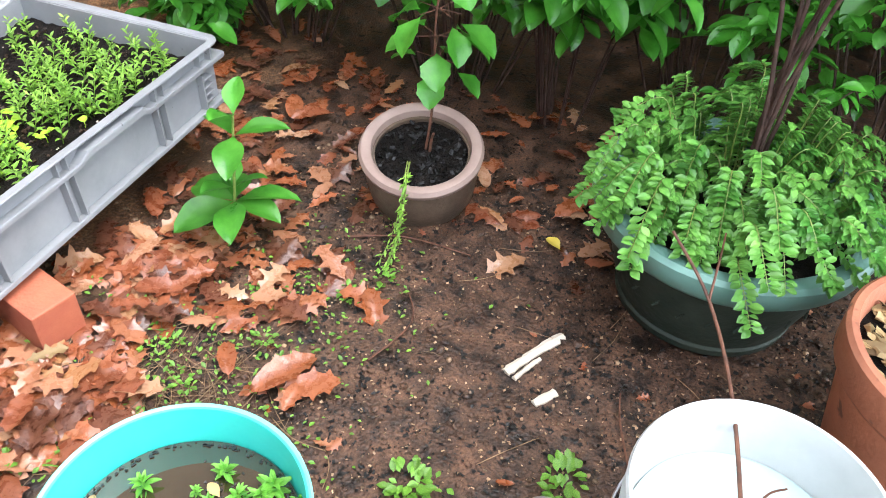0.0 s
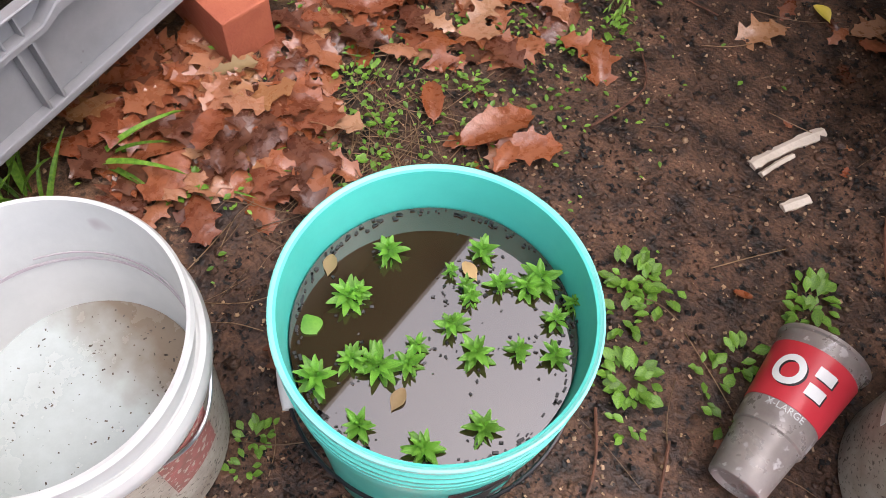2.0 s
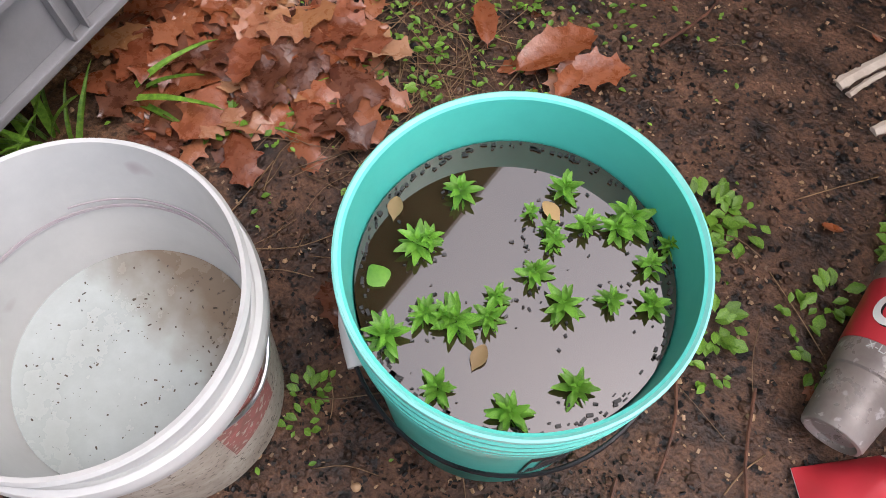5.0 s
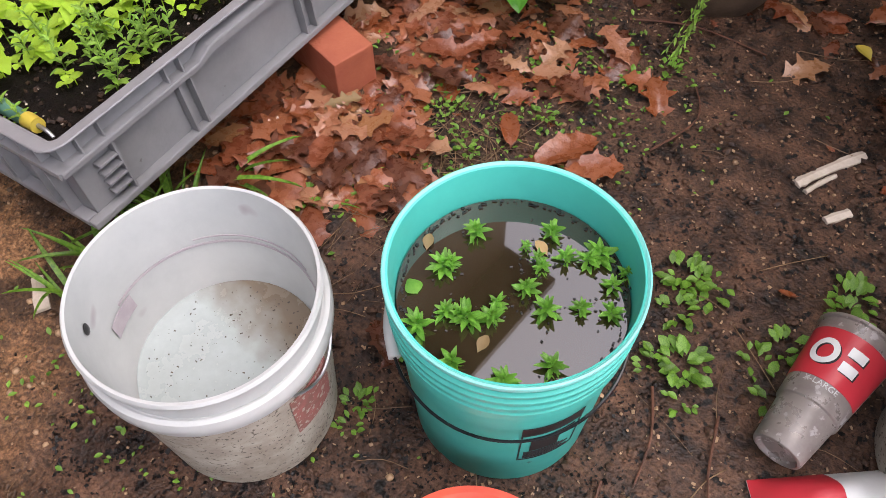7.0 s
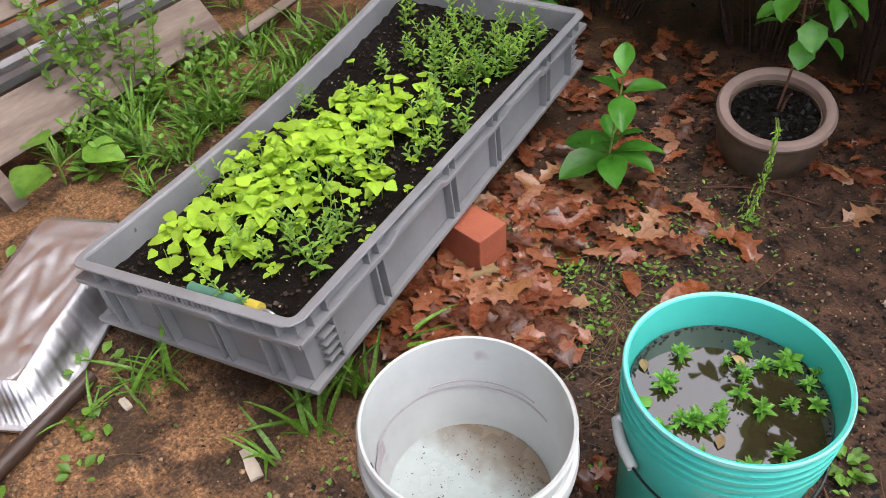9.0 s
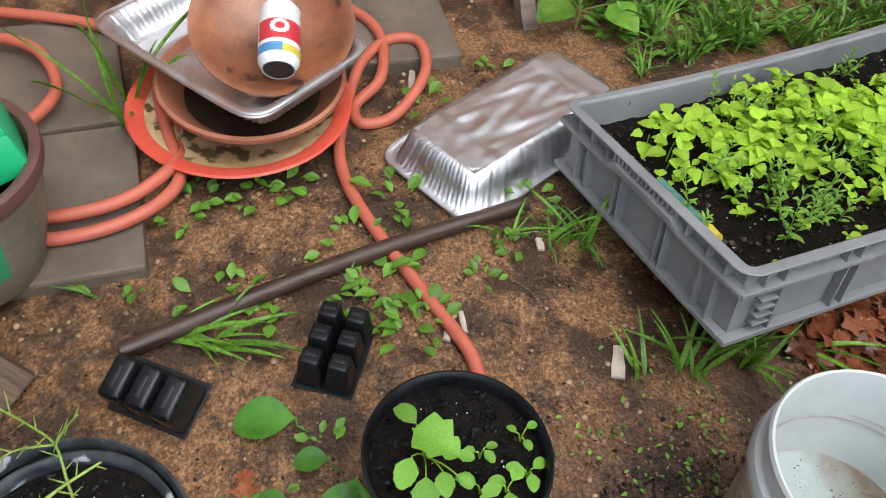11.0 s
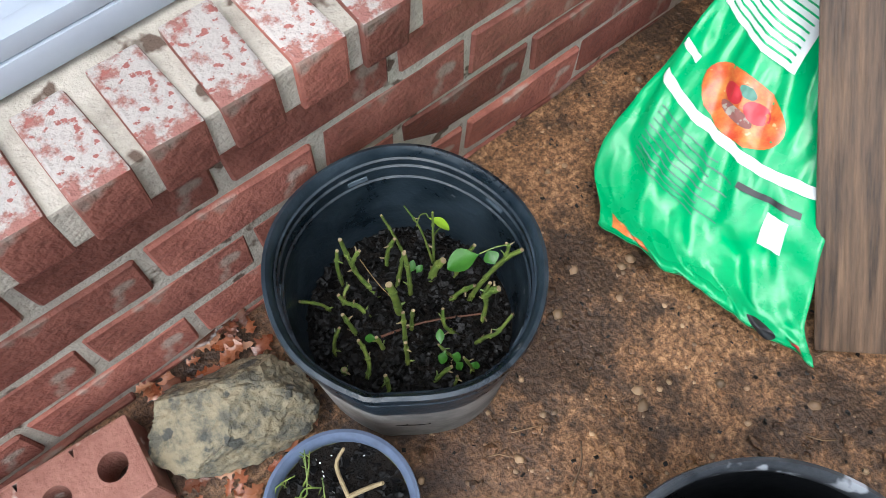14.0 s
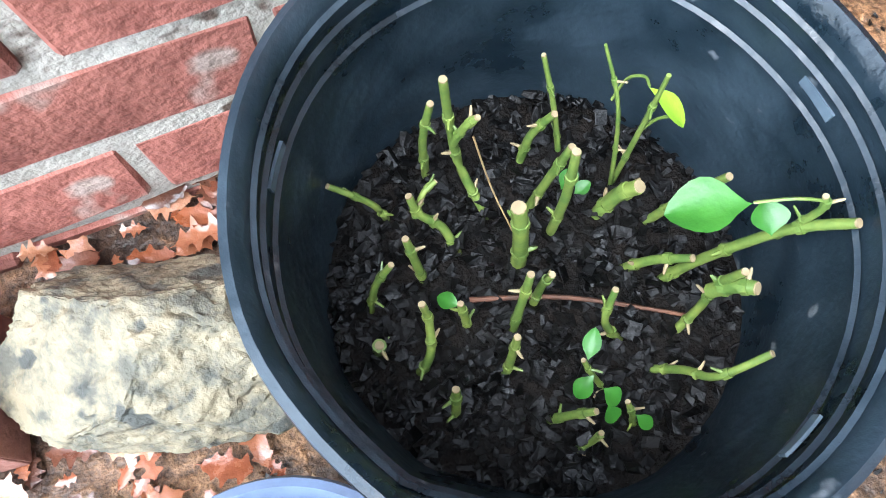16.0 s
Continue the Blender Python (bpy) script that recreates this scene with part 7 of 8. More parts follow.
def cut_stems():
    b = empty("pruned_plant", -0.872, -1.267, 0.083 + gh(-0.872, -1.267), "pruned plant of short cut green stems in the old black pot", "plant")
    rnd = random.Random(3)

    def cane(pts, r, cut=True, thin=0.85):
        q = [Vector(p) for p in pts]
        q[0].z -= 0.008
        path = smooth_path(q, 5)
        part("cane", tube(path, r * 1.12, r * thin, 9, 1), "stem", b)
        d = (q[-1] - q[-2]).normalized()
        if cut:
            part("cut_end", tube([q[-1] - d * 0.0004, q[-1] + d * 0.0009], r * thin * 0.95, r * thin * 0.9, 10, 1), "cut", b, "pale cut face")
        # buds and leaf scars along the cane
        for i in range(3, len(path) - 1, 4):
            k = path[i]
            side = Vector((rnd.uniform(-1, 1), rnd.uniform(-1, 1), rnd.uniform(-0.2, 0.6))).normalized()
            part("node", tube([k - d * 0.002, k, k + d * 0.002], r * 1.25, r * 1.2, 8, 1), "stem", b)
            part("bud", tube([k, k + side * (r + 0.003), k + side * (r + 0.006)], r * 0.55, 0.0005, 6, 2), "cut" if rnd.random() < 0.5 else "stem", b)

    cane([(0.004, -0.013, 0.0), (0.004, -0.019, 0.038), (0.006, -0.025, 0.070)], 0.0042, thin=1.0)
    cane([(0.007, -0.046, 0.0), (0.016, -0.071, 0.023), (0.020, -0.079, 0.066), (0.023, -0.082, 0.112)], 0.0027)
    cane([(0.020, -0.075, 0.062), (0.015, -0.072, 0.076), (0.010, -0.070, 0.086)], 0.0022)
    cane([(0.032, -0.084, 0.0), (0.033, -0.085, 0.047), (0.028, -0.086, 0.084)], 0.0024)
    cane([(-0.022, -0.072, 0.0), (-0.028, -0.075, 0.025), (-0.037, -0.072, 0.050)], 0.0026)
    cane([(-0.046, -0.066, 0.0), (-0.043, -0.079, 0.034), (-0.036, -0.092, 0.079)], 0.0017)
    cane([(-0.014, -0.043, 0.0), (-0.022, -0.042, 0.044), (-0.028, -0.041, 0.080)], 0.0026)
    cane([(-0.020, -0.024, 0.0), (-0.020, -0.024, 0.061), (-0.019, -0.028, 0.110)], 0.0027)
    cane([(-0.066, -0.037, 0.0), (-0.061, -0.053, 0.070), (-0.053, -0.071, 0.112)], 0.0014, False, 0.6)
    cane([(-0.068, -0.040, 0.0), (-0.068, -0.041, 0.066), (-0.069, -0.043, 0.120)], 0.0017, False, 0.7)
    cane([(-0.050, -0.025, 0.0), (-0.059, -0.026, 0.018), (-0.067, -0.022, 0.035)], 0.0042, thin=1.0)
    cane([(-0.074, -0.011, 0.0), (-0.083, -0.005, 0.047), (-0.091, 0.001, 0.081)], 0.0026)
    cane([(-0.066, 0.024, 0.0), (-0.077, 0.026, 0.030), (-0.100, 0.035, 0.085), (-0.113, 0.048, 0.118)], 0.0029)
    cane([(-0.100, 0.035, 0.085), (-0.106, 0.036, 0.110), (-0.105, 0.033, 0.120)], 0.0019)
    cane([(-0.049, 0.009, 0.0), (-0.060, 0.015, 0.020), (-0.073, 0.025, 0.040)], 0.0028)
    cane([(-0.059, 0.055, 0.0), (-0.071, 0.048, 0.028), (-0.071, 0.044, 0.057), (-0.074, 0.046, 0.085)], 0.0025)
    cane([(-0.069, 0.045, 0.060), (-0.075, 0.049, 0.068), (-0.080, 0.054, 0.075)], 0.0036, thin=1.0)
    cane([(-0.037, 0.065, 0.0), (-0.049, 0.075, 0.023), (-0.054, 0.084, 0.047), (-0.074, 0.084, 0.070)], 0.0023)
    cane([(-0.034, 0.047, 0.0), (-0.021, 0.037, 0.025), (-0.026, 0.027, 0.050)], 0.0023)
    cane([(0.023, 0.021, 0.0), (0.017, 0.013, 0.030), (0.012, 0.006, 0.060)], 0.0026)
    cane([(0.007, 0.012, 0.0), (0.002, 0.007, 0.025), (0.0, 0.008, 0.050)], 0.0024)
    cane([(0.036, 0.042, 0.0), (0.031, 0.035, 0.023), (0.028, 0.030, 0.045)], 0.0025)
    cane([(0.081, 0.023, 0.0), (0.070, 0.018, 0.017), (0.065, 0.004, 0.033), (0.066, -0.002, 0.050)], 0.0025)
    cane([(0.069, 0.053, 0.0), (0.067, 0.047, 0.015), (0.065, 0.041, 0.030)], 0.0027)
    cane([(0.094, 0.003, 0.0), (0.0935, 0.0025, 0.006), (0.093, 0.002, 0.010)], 0.0034)
    cane([(0.092, -0.019, 0.0), (0.084, -0.026, 0.023), (0.073, -0.028, 0.045)], 0.0022)
    cane([(0.062, -0.066, 0.0), (0.069, -0.070, 0.023), (0.088, -0.080, 0.045)], 0.0020)
    cane([(0.032, -0.030, 0.0), (0.037, -0.045, 0.015), (0.048, -0.053, 0.030), (0.051, -0.059, 0.045)], 0.0026)
    cane([(0.050, -0.055, 0.030), (0.042, -0.062, 0.034), (0.034, -0.065, 0.036)], 0.0018)
    cane([(0.056, -0.022, 0.0), (0.059, -0.031, 0.023), (0.061, -0.038, 0.045)], 0.0026)
    cane([(0.043, 0.009, 0.0), (0.045, 0.005, 0.015), (0.046, 0.001, 0.030)], 0.0024)
    cane([(0.025, 0.071, 0.0), (0.013, 0.074, 0.013), (0.003, 0.077, 0.025)], 0.0024)
    cane([(0.021, 0.092, 0.0), (0.007, 0.090, 0.010), (0.004, 0.088, 0.020)], 0.0020)
    cane([(-0.015, 0.073, 0.0), (-0.005, 0.060, 0.018), (0.0, 0.052, 0.035)], 0.0017)
    cane([(-0.019, 0.092, 0.0), (-0.016, 0.086, 0.015), (-0.013, 0.079, 0.030)], 0.0018)
    # thin leaf stalks
    part("stalk", tube([(-0.105, 0.034, 0.118), (-0.092, 0.029, 0.121), (-0.078, 0.023, 0.115)], 0.0009, 0.0008, 5, 4), "stem", b)
    part("stalk", tube([(-0.060, -0.060, 0.072), (-0.066, -0.062, 0.086), (-0.070, -0.056, 0.096), (-0.068, -0.049, 0.100)], 0.0009, 0.0007, 5, 4), "stem", b)
    part("stalk", tube([(-0.068, -0.042, 0.062), (-0.076, -0.041, 0.075), (-0.082, -0.035, 0.083)], 0.0010, 0.0008, 5, 4), "stem", b)

    def leaf(base, tip, width=1.25, material="potleaf"):
        p, q = Vector(base), Vector(tip)
        d = q - p
        pile = Pile()
        pile.add(leaf_mesh([w * width for w in OVAL], 0.25, 0.22), place(p, d.length, math.degrees(math.atan2(d.y, d.x)) - 90, math.degrees(math.asin(d.z / d.length)), rnd.uniform(-10, 10)))
        pile.make("leaf", material, b)

    leaf((-0.078, 0.023, 0.115), (-0.044, 0.010, 0.108), 1.3)
    leaf((-0.088, 0.037, 0.096), (-0.092, 0.022, 0.102), 1.9)
    leaf((-0.068, -0.049, 0.100), (-0.085, -0.030, 0.085), 0.8, "lime")
    leaf((-0.002, 0.053, 0.034), (-0.012, 0.040, 0.040), 1.0)
    leaf((-0.003, 0.060, 0.030), (0.010, 0.066, 0.022), 1.2)
    leaf((-0.004, 0.068, 0.032), (-0.010, 0.078, 0.028), 1.7)
    leaf((-0.004, 0.076, 0.027), (-0.005, 0.086, 0.022), 1.7)
    leaf((-0.016, 0.086, 0.022), (-0.022, 0.096, 0.018), 1.2)
    leaf((0.046, 0.001, 0.026), (0.056, -0.009, 0.022), 1.2)
    leaf((-0.034, -0.043, 0.010), (-0.044, -0.050, 0.020), 1.3)
    leaf((-0.040, -0.038, 0.010), (-0.050, -0.040, 0.016), 1.3)
    part("dead_stem", tube([(0.038, -0.004, 0.006), (-0.012, 0.015, 0.008), (-0.070, 0.049, 0.007)], 0.0016, 0.0011, 6, 5), "twig", b, "dark dead stem lying on the soil")
    part("dead_stem", tube([(0.012, -0.068, 0.070), (0.006, -0.052, 0.03), (0.0, -0.030, 0.006)], 0.0006, 0.0005, 5, 4), "straw", b, "dry straw stalk")


cut_stems()


def dry_stems():
    b = empty("dry_plant", -0.69, -1.143, 0.11, "dry pale forked stem with green shoots in the small pot", "plant")
    part("stem", tube([(0, 0, 0), (-0.012, -0.004, 0.02), (-0.03, 0.004, 0.045), (-0.045, 0.012, 0.06)], 0.003, 0.002, 6, 4), "cut", b)
    part("branch", tube([(-0.012, -0.004, 0.02), (-0.02, -0.03, 0.05), (-0.035, -0.035, 0.07)], 0.0024, 0.0015, 6, 4), "cut", b)
    part("branch", tube([(-0.005, 0, 0.012), (0.0, 0.035, 0.03), (-0.005, 0.065, 0.035)], 0.002, 0.0012, 6, 4), "cut", b)
    rnd = random.Random(31)
    for k in range(5):
        x, y = 0.03 + rnd.uniform(-0.012, 0.02), -0.03 + rnd.uniform(-0.02, 0.02)
        q = [Vector((x, y, 0)), Vector((x - 0.012, y + rnd.uniform(-0.012, 0.012), 0.018)), Vector((x - rnd.uniform(0.01, 0.035), y + rnd.uniform(-0.025, 0.02), rnd.uniform(0.025, 0.045)))]
        part("shoot", tube(q, 0.0013, 0.0006, 5, 3), "stem", b)
        for _ in range(3):
            s = q[1].lerp(q[2], rnd.random())
            part("thorn", tube([s, s + Vector((rnd.uniform(-0.006, 0.006), rnd.uniform(-0.008, 0.008), 0.005))], 0.0008, 0.0003, 4, 1), "stem", b)


dry_stems()


def squash():
    rnd = random.Random(23)
    label = "young squash seedling with soft green leaves in the pot"
    # each: stem foot, then leaves (centre dx, dy, height, length, outline)
    plants = [((-0.02, -0.04), [(-0.012, -0.030, 0.055, 0.070, LOBED), (-0.065, -0.055, 0.045, 0.042, ROUND), (0.018, -0.078, 0.05, 0.045, ROUND), (0.052, -0.062, 0.045, 0.052, ROUND), (0.044, -0.034, 0.045, 0.036, ROUND), (0.012, 0.004, 0.04, 0.026, ROUND), (0.042, -0.004, 0.03, 0.024, ROUND)])]
    for dx, dy, s in ((0.002, 0.032, 0.018), (0.05, 0.016, 0.026), (0.058, 0.05, 0.026), (0.044, 0.085, 0.024), (-0.008, 0.095, 0.02), (0.108, -0.035, 0.024)):
        leaves = []
        for k in range(3):
            a = 2.1 * k + rnd.uniform(-0.5, 0.5)
            leaves.append((dx + 0.8 * s * math.cos(a), dy + 0.8 * s * math.sin(a), rnd.uniform(0.015, 0.03), s * rnd.uniform(0.85, 1.25), ROUND))
        plants.append(((dx, dy), leaves))
    for (fx, fy), spots in plants:
        foot = Vector((-0.905 + fx, -0.29 + fy, 0.214))
        leaves, stalks = [], []
        for dx, dy, z, s, outline in spots:
            c = Vector((-0.905 + dx, -0.29 + dy, 0.216 + z))
            away = math.degrees(math.atan2(dy - fy, dx - fx)) - 90 + rnd.uniform(-12, 12)
            y = radians(away)
            start = c - Vector((-math.sin(y), math.cos(y), 0)) * s * 0.5
            lib = leaf_library("lobed", LOBED, "squashleaf", 3) if outline is LOBED else leaf_library("cotyledon", [w * 0.9 for w in ROUND], "squashleaf", 6)
            leaves.append((rnd.choice(lib), place(start, s, away, rnd.uniform(-8, 6), rnd.uniform(-8, 8))))
            stalks.append(tube([foot, foot.lerp(start, 0.5) + Vector((0, 0, 0.008)), start], 0.0014, 0.001, 5, 3))
        ob = plant_of_leaves("seedling", label, "seedling", "seedlings in the black pot", leaves)
        for bm in stalks:
            own_stem(ob, bm)


squash()


def weed(x, y, n, size, seed):
    rnd = random.Random(seed)
    lib = leaf_library("weed", OVAL, "weed")
    leaves = []
    for k in range(n):
        r, a = size * 1.1 * math.sqrt(rnd.random()), rnd.uniform(0, 6.28)
        leaves.append((rnd.choice(lib), place((x + r * math.cos(a), y + r * math.sin(a), gh(x, y) + 0.004 + rnd.uniform(0, size * 0.5)), size * rnd.uniform(0.5, 1.1), math.degrees(a) - 90 + rnd.uniform(-50, 50), rnd.uniform(0, 35), rnd.uniform(-20, 20))))
    plant_of_leaves("weed", "low green weed growing in the earth", "weed", "weeds", leaves)


WEEDS = [(-0.312, 0.80, 40, 0.028), (-0.265, 0.805, 16, 0.026), (-0.29, 0.735, 20, 0.022), (-0.235, 0.66, 44, 0.027), (-0.265, 0.63, 14, 0.022), (-0.205, 0.605, 10, 0.018), (-0.085, 0.93, 24, 0.028), (-0.07, 0.90, 14, 0.024), (-0.125, 0.775, 16, 0.026), (-0.15, 0.73, 12, 0.024), (-0.105, 0.69, 14, 0.024)]
WEEDS += [(-0.905, 0.52, 34, 0.020), (-0.915, 0.50, 22, 0.018), (-0.85, 0.52, 6, 0.016), (-0.585, 0.415, 18, 0.016), (-0.575, 0.30, 20, 0.017), (-0.56, 0.26, 12, 0.015), (-0.84, 0.86, 18, 0.016), (-0.76, 0.79, 18, 0.016), (-0.70, 0.95, 18, 0.015), (-0.73, 0.73, 18, 0.016), (-0.55, 0.75, 12, 0.015), (-0.78, 1.05, 18, 0.017), (-0.62, 1.13, 16, 0.018), (-0.58, 1.2, 14, 0.018)]
WEEDS += [(-1.60, -0.187, 12, 0.05), (-1.396, -0.244, 12, 0.05), (-1.377, -0.291, 12, 0.048), (-1.281, -0.219, 12, 0.045), (-1.30, -0.26, 10, 0.04), (-1.25, -0.25, 8, 0.04), (-1.511, -0.281, 7, 0.045), (-1.497, -0.331, 6, 0.04), (-1.34, -0.33, 9, 0.04), (-1.38, -0.47, 8, 0.038), (-1.42, -0.53, 8, 0.036), (-1.439, -0.589, 6, 0.04), (-1.35, -0.069, 8, 0.03), (-1.53, 0.098, 10, 0.035)]
WEEDS += [(-1.89, -0.039, 14, 0.05), (-1.693, -0.401, 12, 0.04), (-1.67, -0.47, 10, 0.035), (-1.692, -0.581, 12, 0.036), (-1.64, -0.62, 8, 0.03), (-1.42, 0.02, 10, 0.03), (-1.08, -0.44, 8, 0.026), (-1.03, -0.53, 6, 0.024), (-1.0, -0.60, 6, 0.024), (-0.95, -0.55, 6, 0.026), (-1.996, 0.19, 10, 0.035), (-1.994, 0.601, 16, 0.045), (-2.1, 0.55, 16, 0.045), (-1.75, 0.42, 14, 0.045), (-1.50, -0.72, 5, 0.03)]
for k, (x, y, n, s) in enumerate(WEEDS):
    weed(x, y, n, s, 700 + k)
for k, (x, y, s, yaw) in enumerate(((-1.133, -0.478, 0.105, 168), (-1.050, -0.440, 0.058, 172), (-1.007, -0.404, 0.115, 239), (-0.985, -0.515, 0.056, 150), (-0.905, -0.572, 0.075, 275), (-0.915, -0.605, 0.050, 120),
                                    (-0.872, -0.545, 0.055, 250), (-0.915, -0.575, 0.045, 70), (-0.985, -0.585, 0.042, 60), (-0.985, -0.400, 0.075, 200))):
    p = Pile()
    p.add(leaf_mesh(ROUND, 0.3, 0.18), place((x, y, gh(x, y) + 0.028), s, yaw, -4))
    p.add_bm(tube([(x + 0.02, y + 0.02, 0.0), (x + 0.01, y, 0.015), (x, y, gh(x, y) + 0.028)], 0.0018, 0.0014, 5, 2))
    tagged(p.make("plantain_leaf", "plantain"), "broad flat plantain leaf lying over the earth", "leaf", "plantain leaves")


def grass(x, y, n, length, seed, label="tuft of bright green grass blades", spread=0.02, up=(25, 75), toward=None):
    rnd = random.Random(seed)
    lib = leaf_library("blade", BLADE, "weed", 8) if length < 0.25 else leaf_library("thin_blade", [w * 0.5 for w in BLADE], "weed", 8)
    leaves = []
    for k in range(n):
        yaw = rnd.uniform(0, 360) if toward is None else toward + rnd.uniform(-50, 50)
        leaves.append((rnd.choice(lib), place((x + rnd.uniform(-spread, spread), y + rnd.uniform(-spread, spread), gh(x, y)), length * rnd.uniform(0.6, 1.15), yaw, rnd.uniform(*up), rnd.uniform(-10, 10))))
    plant_of_leaves("grass_tuft", label, "grass", "grass tufts", leaves, "blade")


grass(-1.06, 0.225, 14, 0.15, 1)
grass(-1.05, 0.345, 14, 0.15, 30)
grass(-1.40, 0.16, 16, 0.14, 31)
grass(-1.09, 0.35, 12, 0.16, 2)
grass(-1.06, 0.46, 5, 0.17, 3, toward=-60, up=(10, 45))
grass(-1.08, 0.13, 6, 0.13, 4)
grass(-1.41, 0.10, 14, 0.13, 5)
grass(-1.45, 0.0, 10, 0.12, 6)
grass(-1.36, -0.66, 9, 0.17, 7, toward=-20, up=(15, 45))
grass(-1.33, -0.60, 8, 0.16, 8, toward=10, up=(10, 40))
grass(-1.48, -0.78, 3, 0.17, 9, toward=150, up=(15, 30))
grass(-1.95, -0.70, 12, 0.30, 10, up=(45, 80))
grass(-2.36, -0.22, 16, 0.42, 11, up=(30, 70))
grass(-2.30, -0.45, 14, 0.42, 12, up=(30, 70))
grass(-2.42, -0.33, 12, 0.46, 32, up=(30, 70))
grass(-0.875, 0.565, 5, 0.085, 13, toward=-30, up=(5, 30))


def back_growth():
    rnd = random.Random(41)
    for k in range(64):
        x, y = rnd.uniform(-2.4, -1.78), rnd.uniform(0.5, 1.5)
        if x > -1.9 and y > 0.5 or (x < -2.25 and rnd.random() < 0.5):
            x -= 0.15
        grass(x, y, rnd.randint(8, 16), rnd.uniform(0.08, 0.17), 900 + k, "loose tuft of green grass and weeds by the crate")
    for k in range(34):
        x, y = rnd.gauss(-2.15, 0.10), rnd.uniform(0.55, 1.15)
        if k > 22:
            x, y = rnd.gauss(-2.33, 0.05), rnd.gauss(0.80, 0.08)
        leaves, stems = [], []
        lib = leaf_library("weed", OVAL, "weed")
        for _ in range(2):
            h = rnd.uniform(0.06, 0.16) if k < 23 else rnd.uniform(0.2, 0.42)
            foot = Vector((x + rnd.uniform(-0.04, 0.04), y + rnd.uniform(-0.04, 0.04), 0))
            tip = foot + Vector((rnd.uniform(-0.3, 0.3) * h, rnd.uniform(-0.3, 0.3) * h, h))
            stems.append(tube([foot, tip], 0.0018, 0.001, 5, 2))
            n = max(4, int(h / 0.026))
            for i in range(n):
                t = (i + 1) / n
                for turn in (0, 180):
                    leaves.append((rnd.choice(lib), place(foot.lerp(tip, t), 0.042 * (1.05 - 0.4 * t) * rnd.uniform(0.8, 1.15), 90 * (i % 2) + turn + rnd.uniform(-25, 25), rnd.uniform(0, 30) + 20 * t, rnd.uniform(-15, 15))))
        ob = plant_of_leaves("weed", "leafy green weed by the pallet", "weed", "tall weeds", leaves)
        for bm in stems:
            part("stem", bm, "stem", ob).matrix_local = Matrix.Translation(-ob.location)
    b = new("squash_plant")
    tagged(b, "squash plant with broad round grey-green leaves", "plant")
    for x, y, z, s, yaw in ((-2.12, 0.42, 0.10, 0.11, 200), (-2.16, 0.47, 0.12, 0.09, 100), (-2.10, 0.52, 0.09, 0.11, 300)):
        p = Pile()
        p.add(leaf_mesh([w * 1.15 for w in HEART], 0.2, 0.12), place((x, y, z), s, yaw, -12))
        p.make("leaf", "weed", b)
        part("stalk", tube([(-2.13, 0.46, 0), (-2.13, 0.46, z * 0.6), (x, y, z)], 0.003, 0.002, 6, 3), "stem", b)


back_growth()


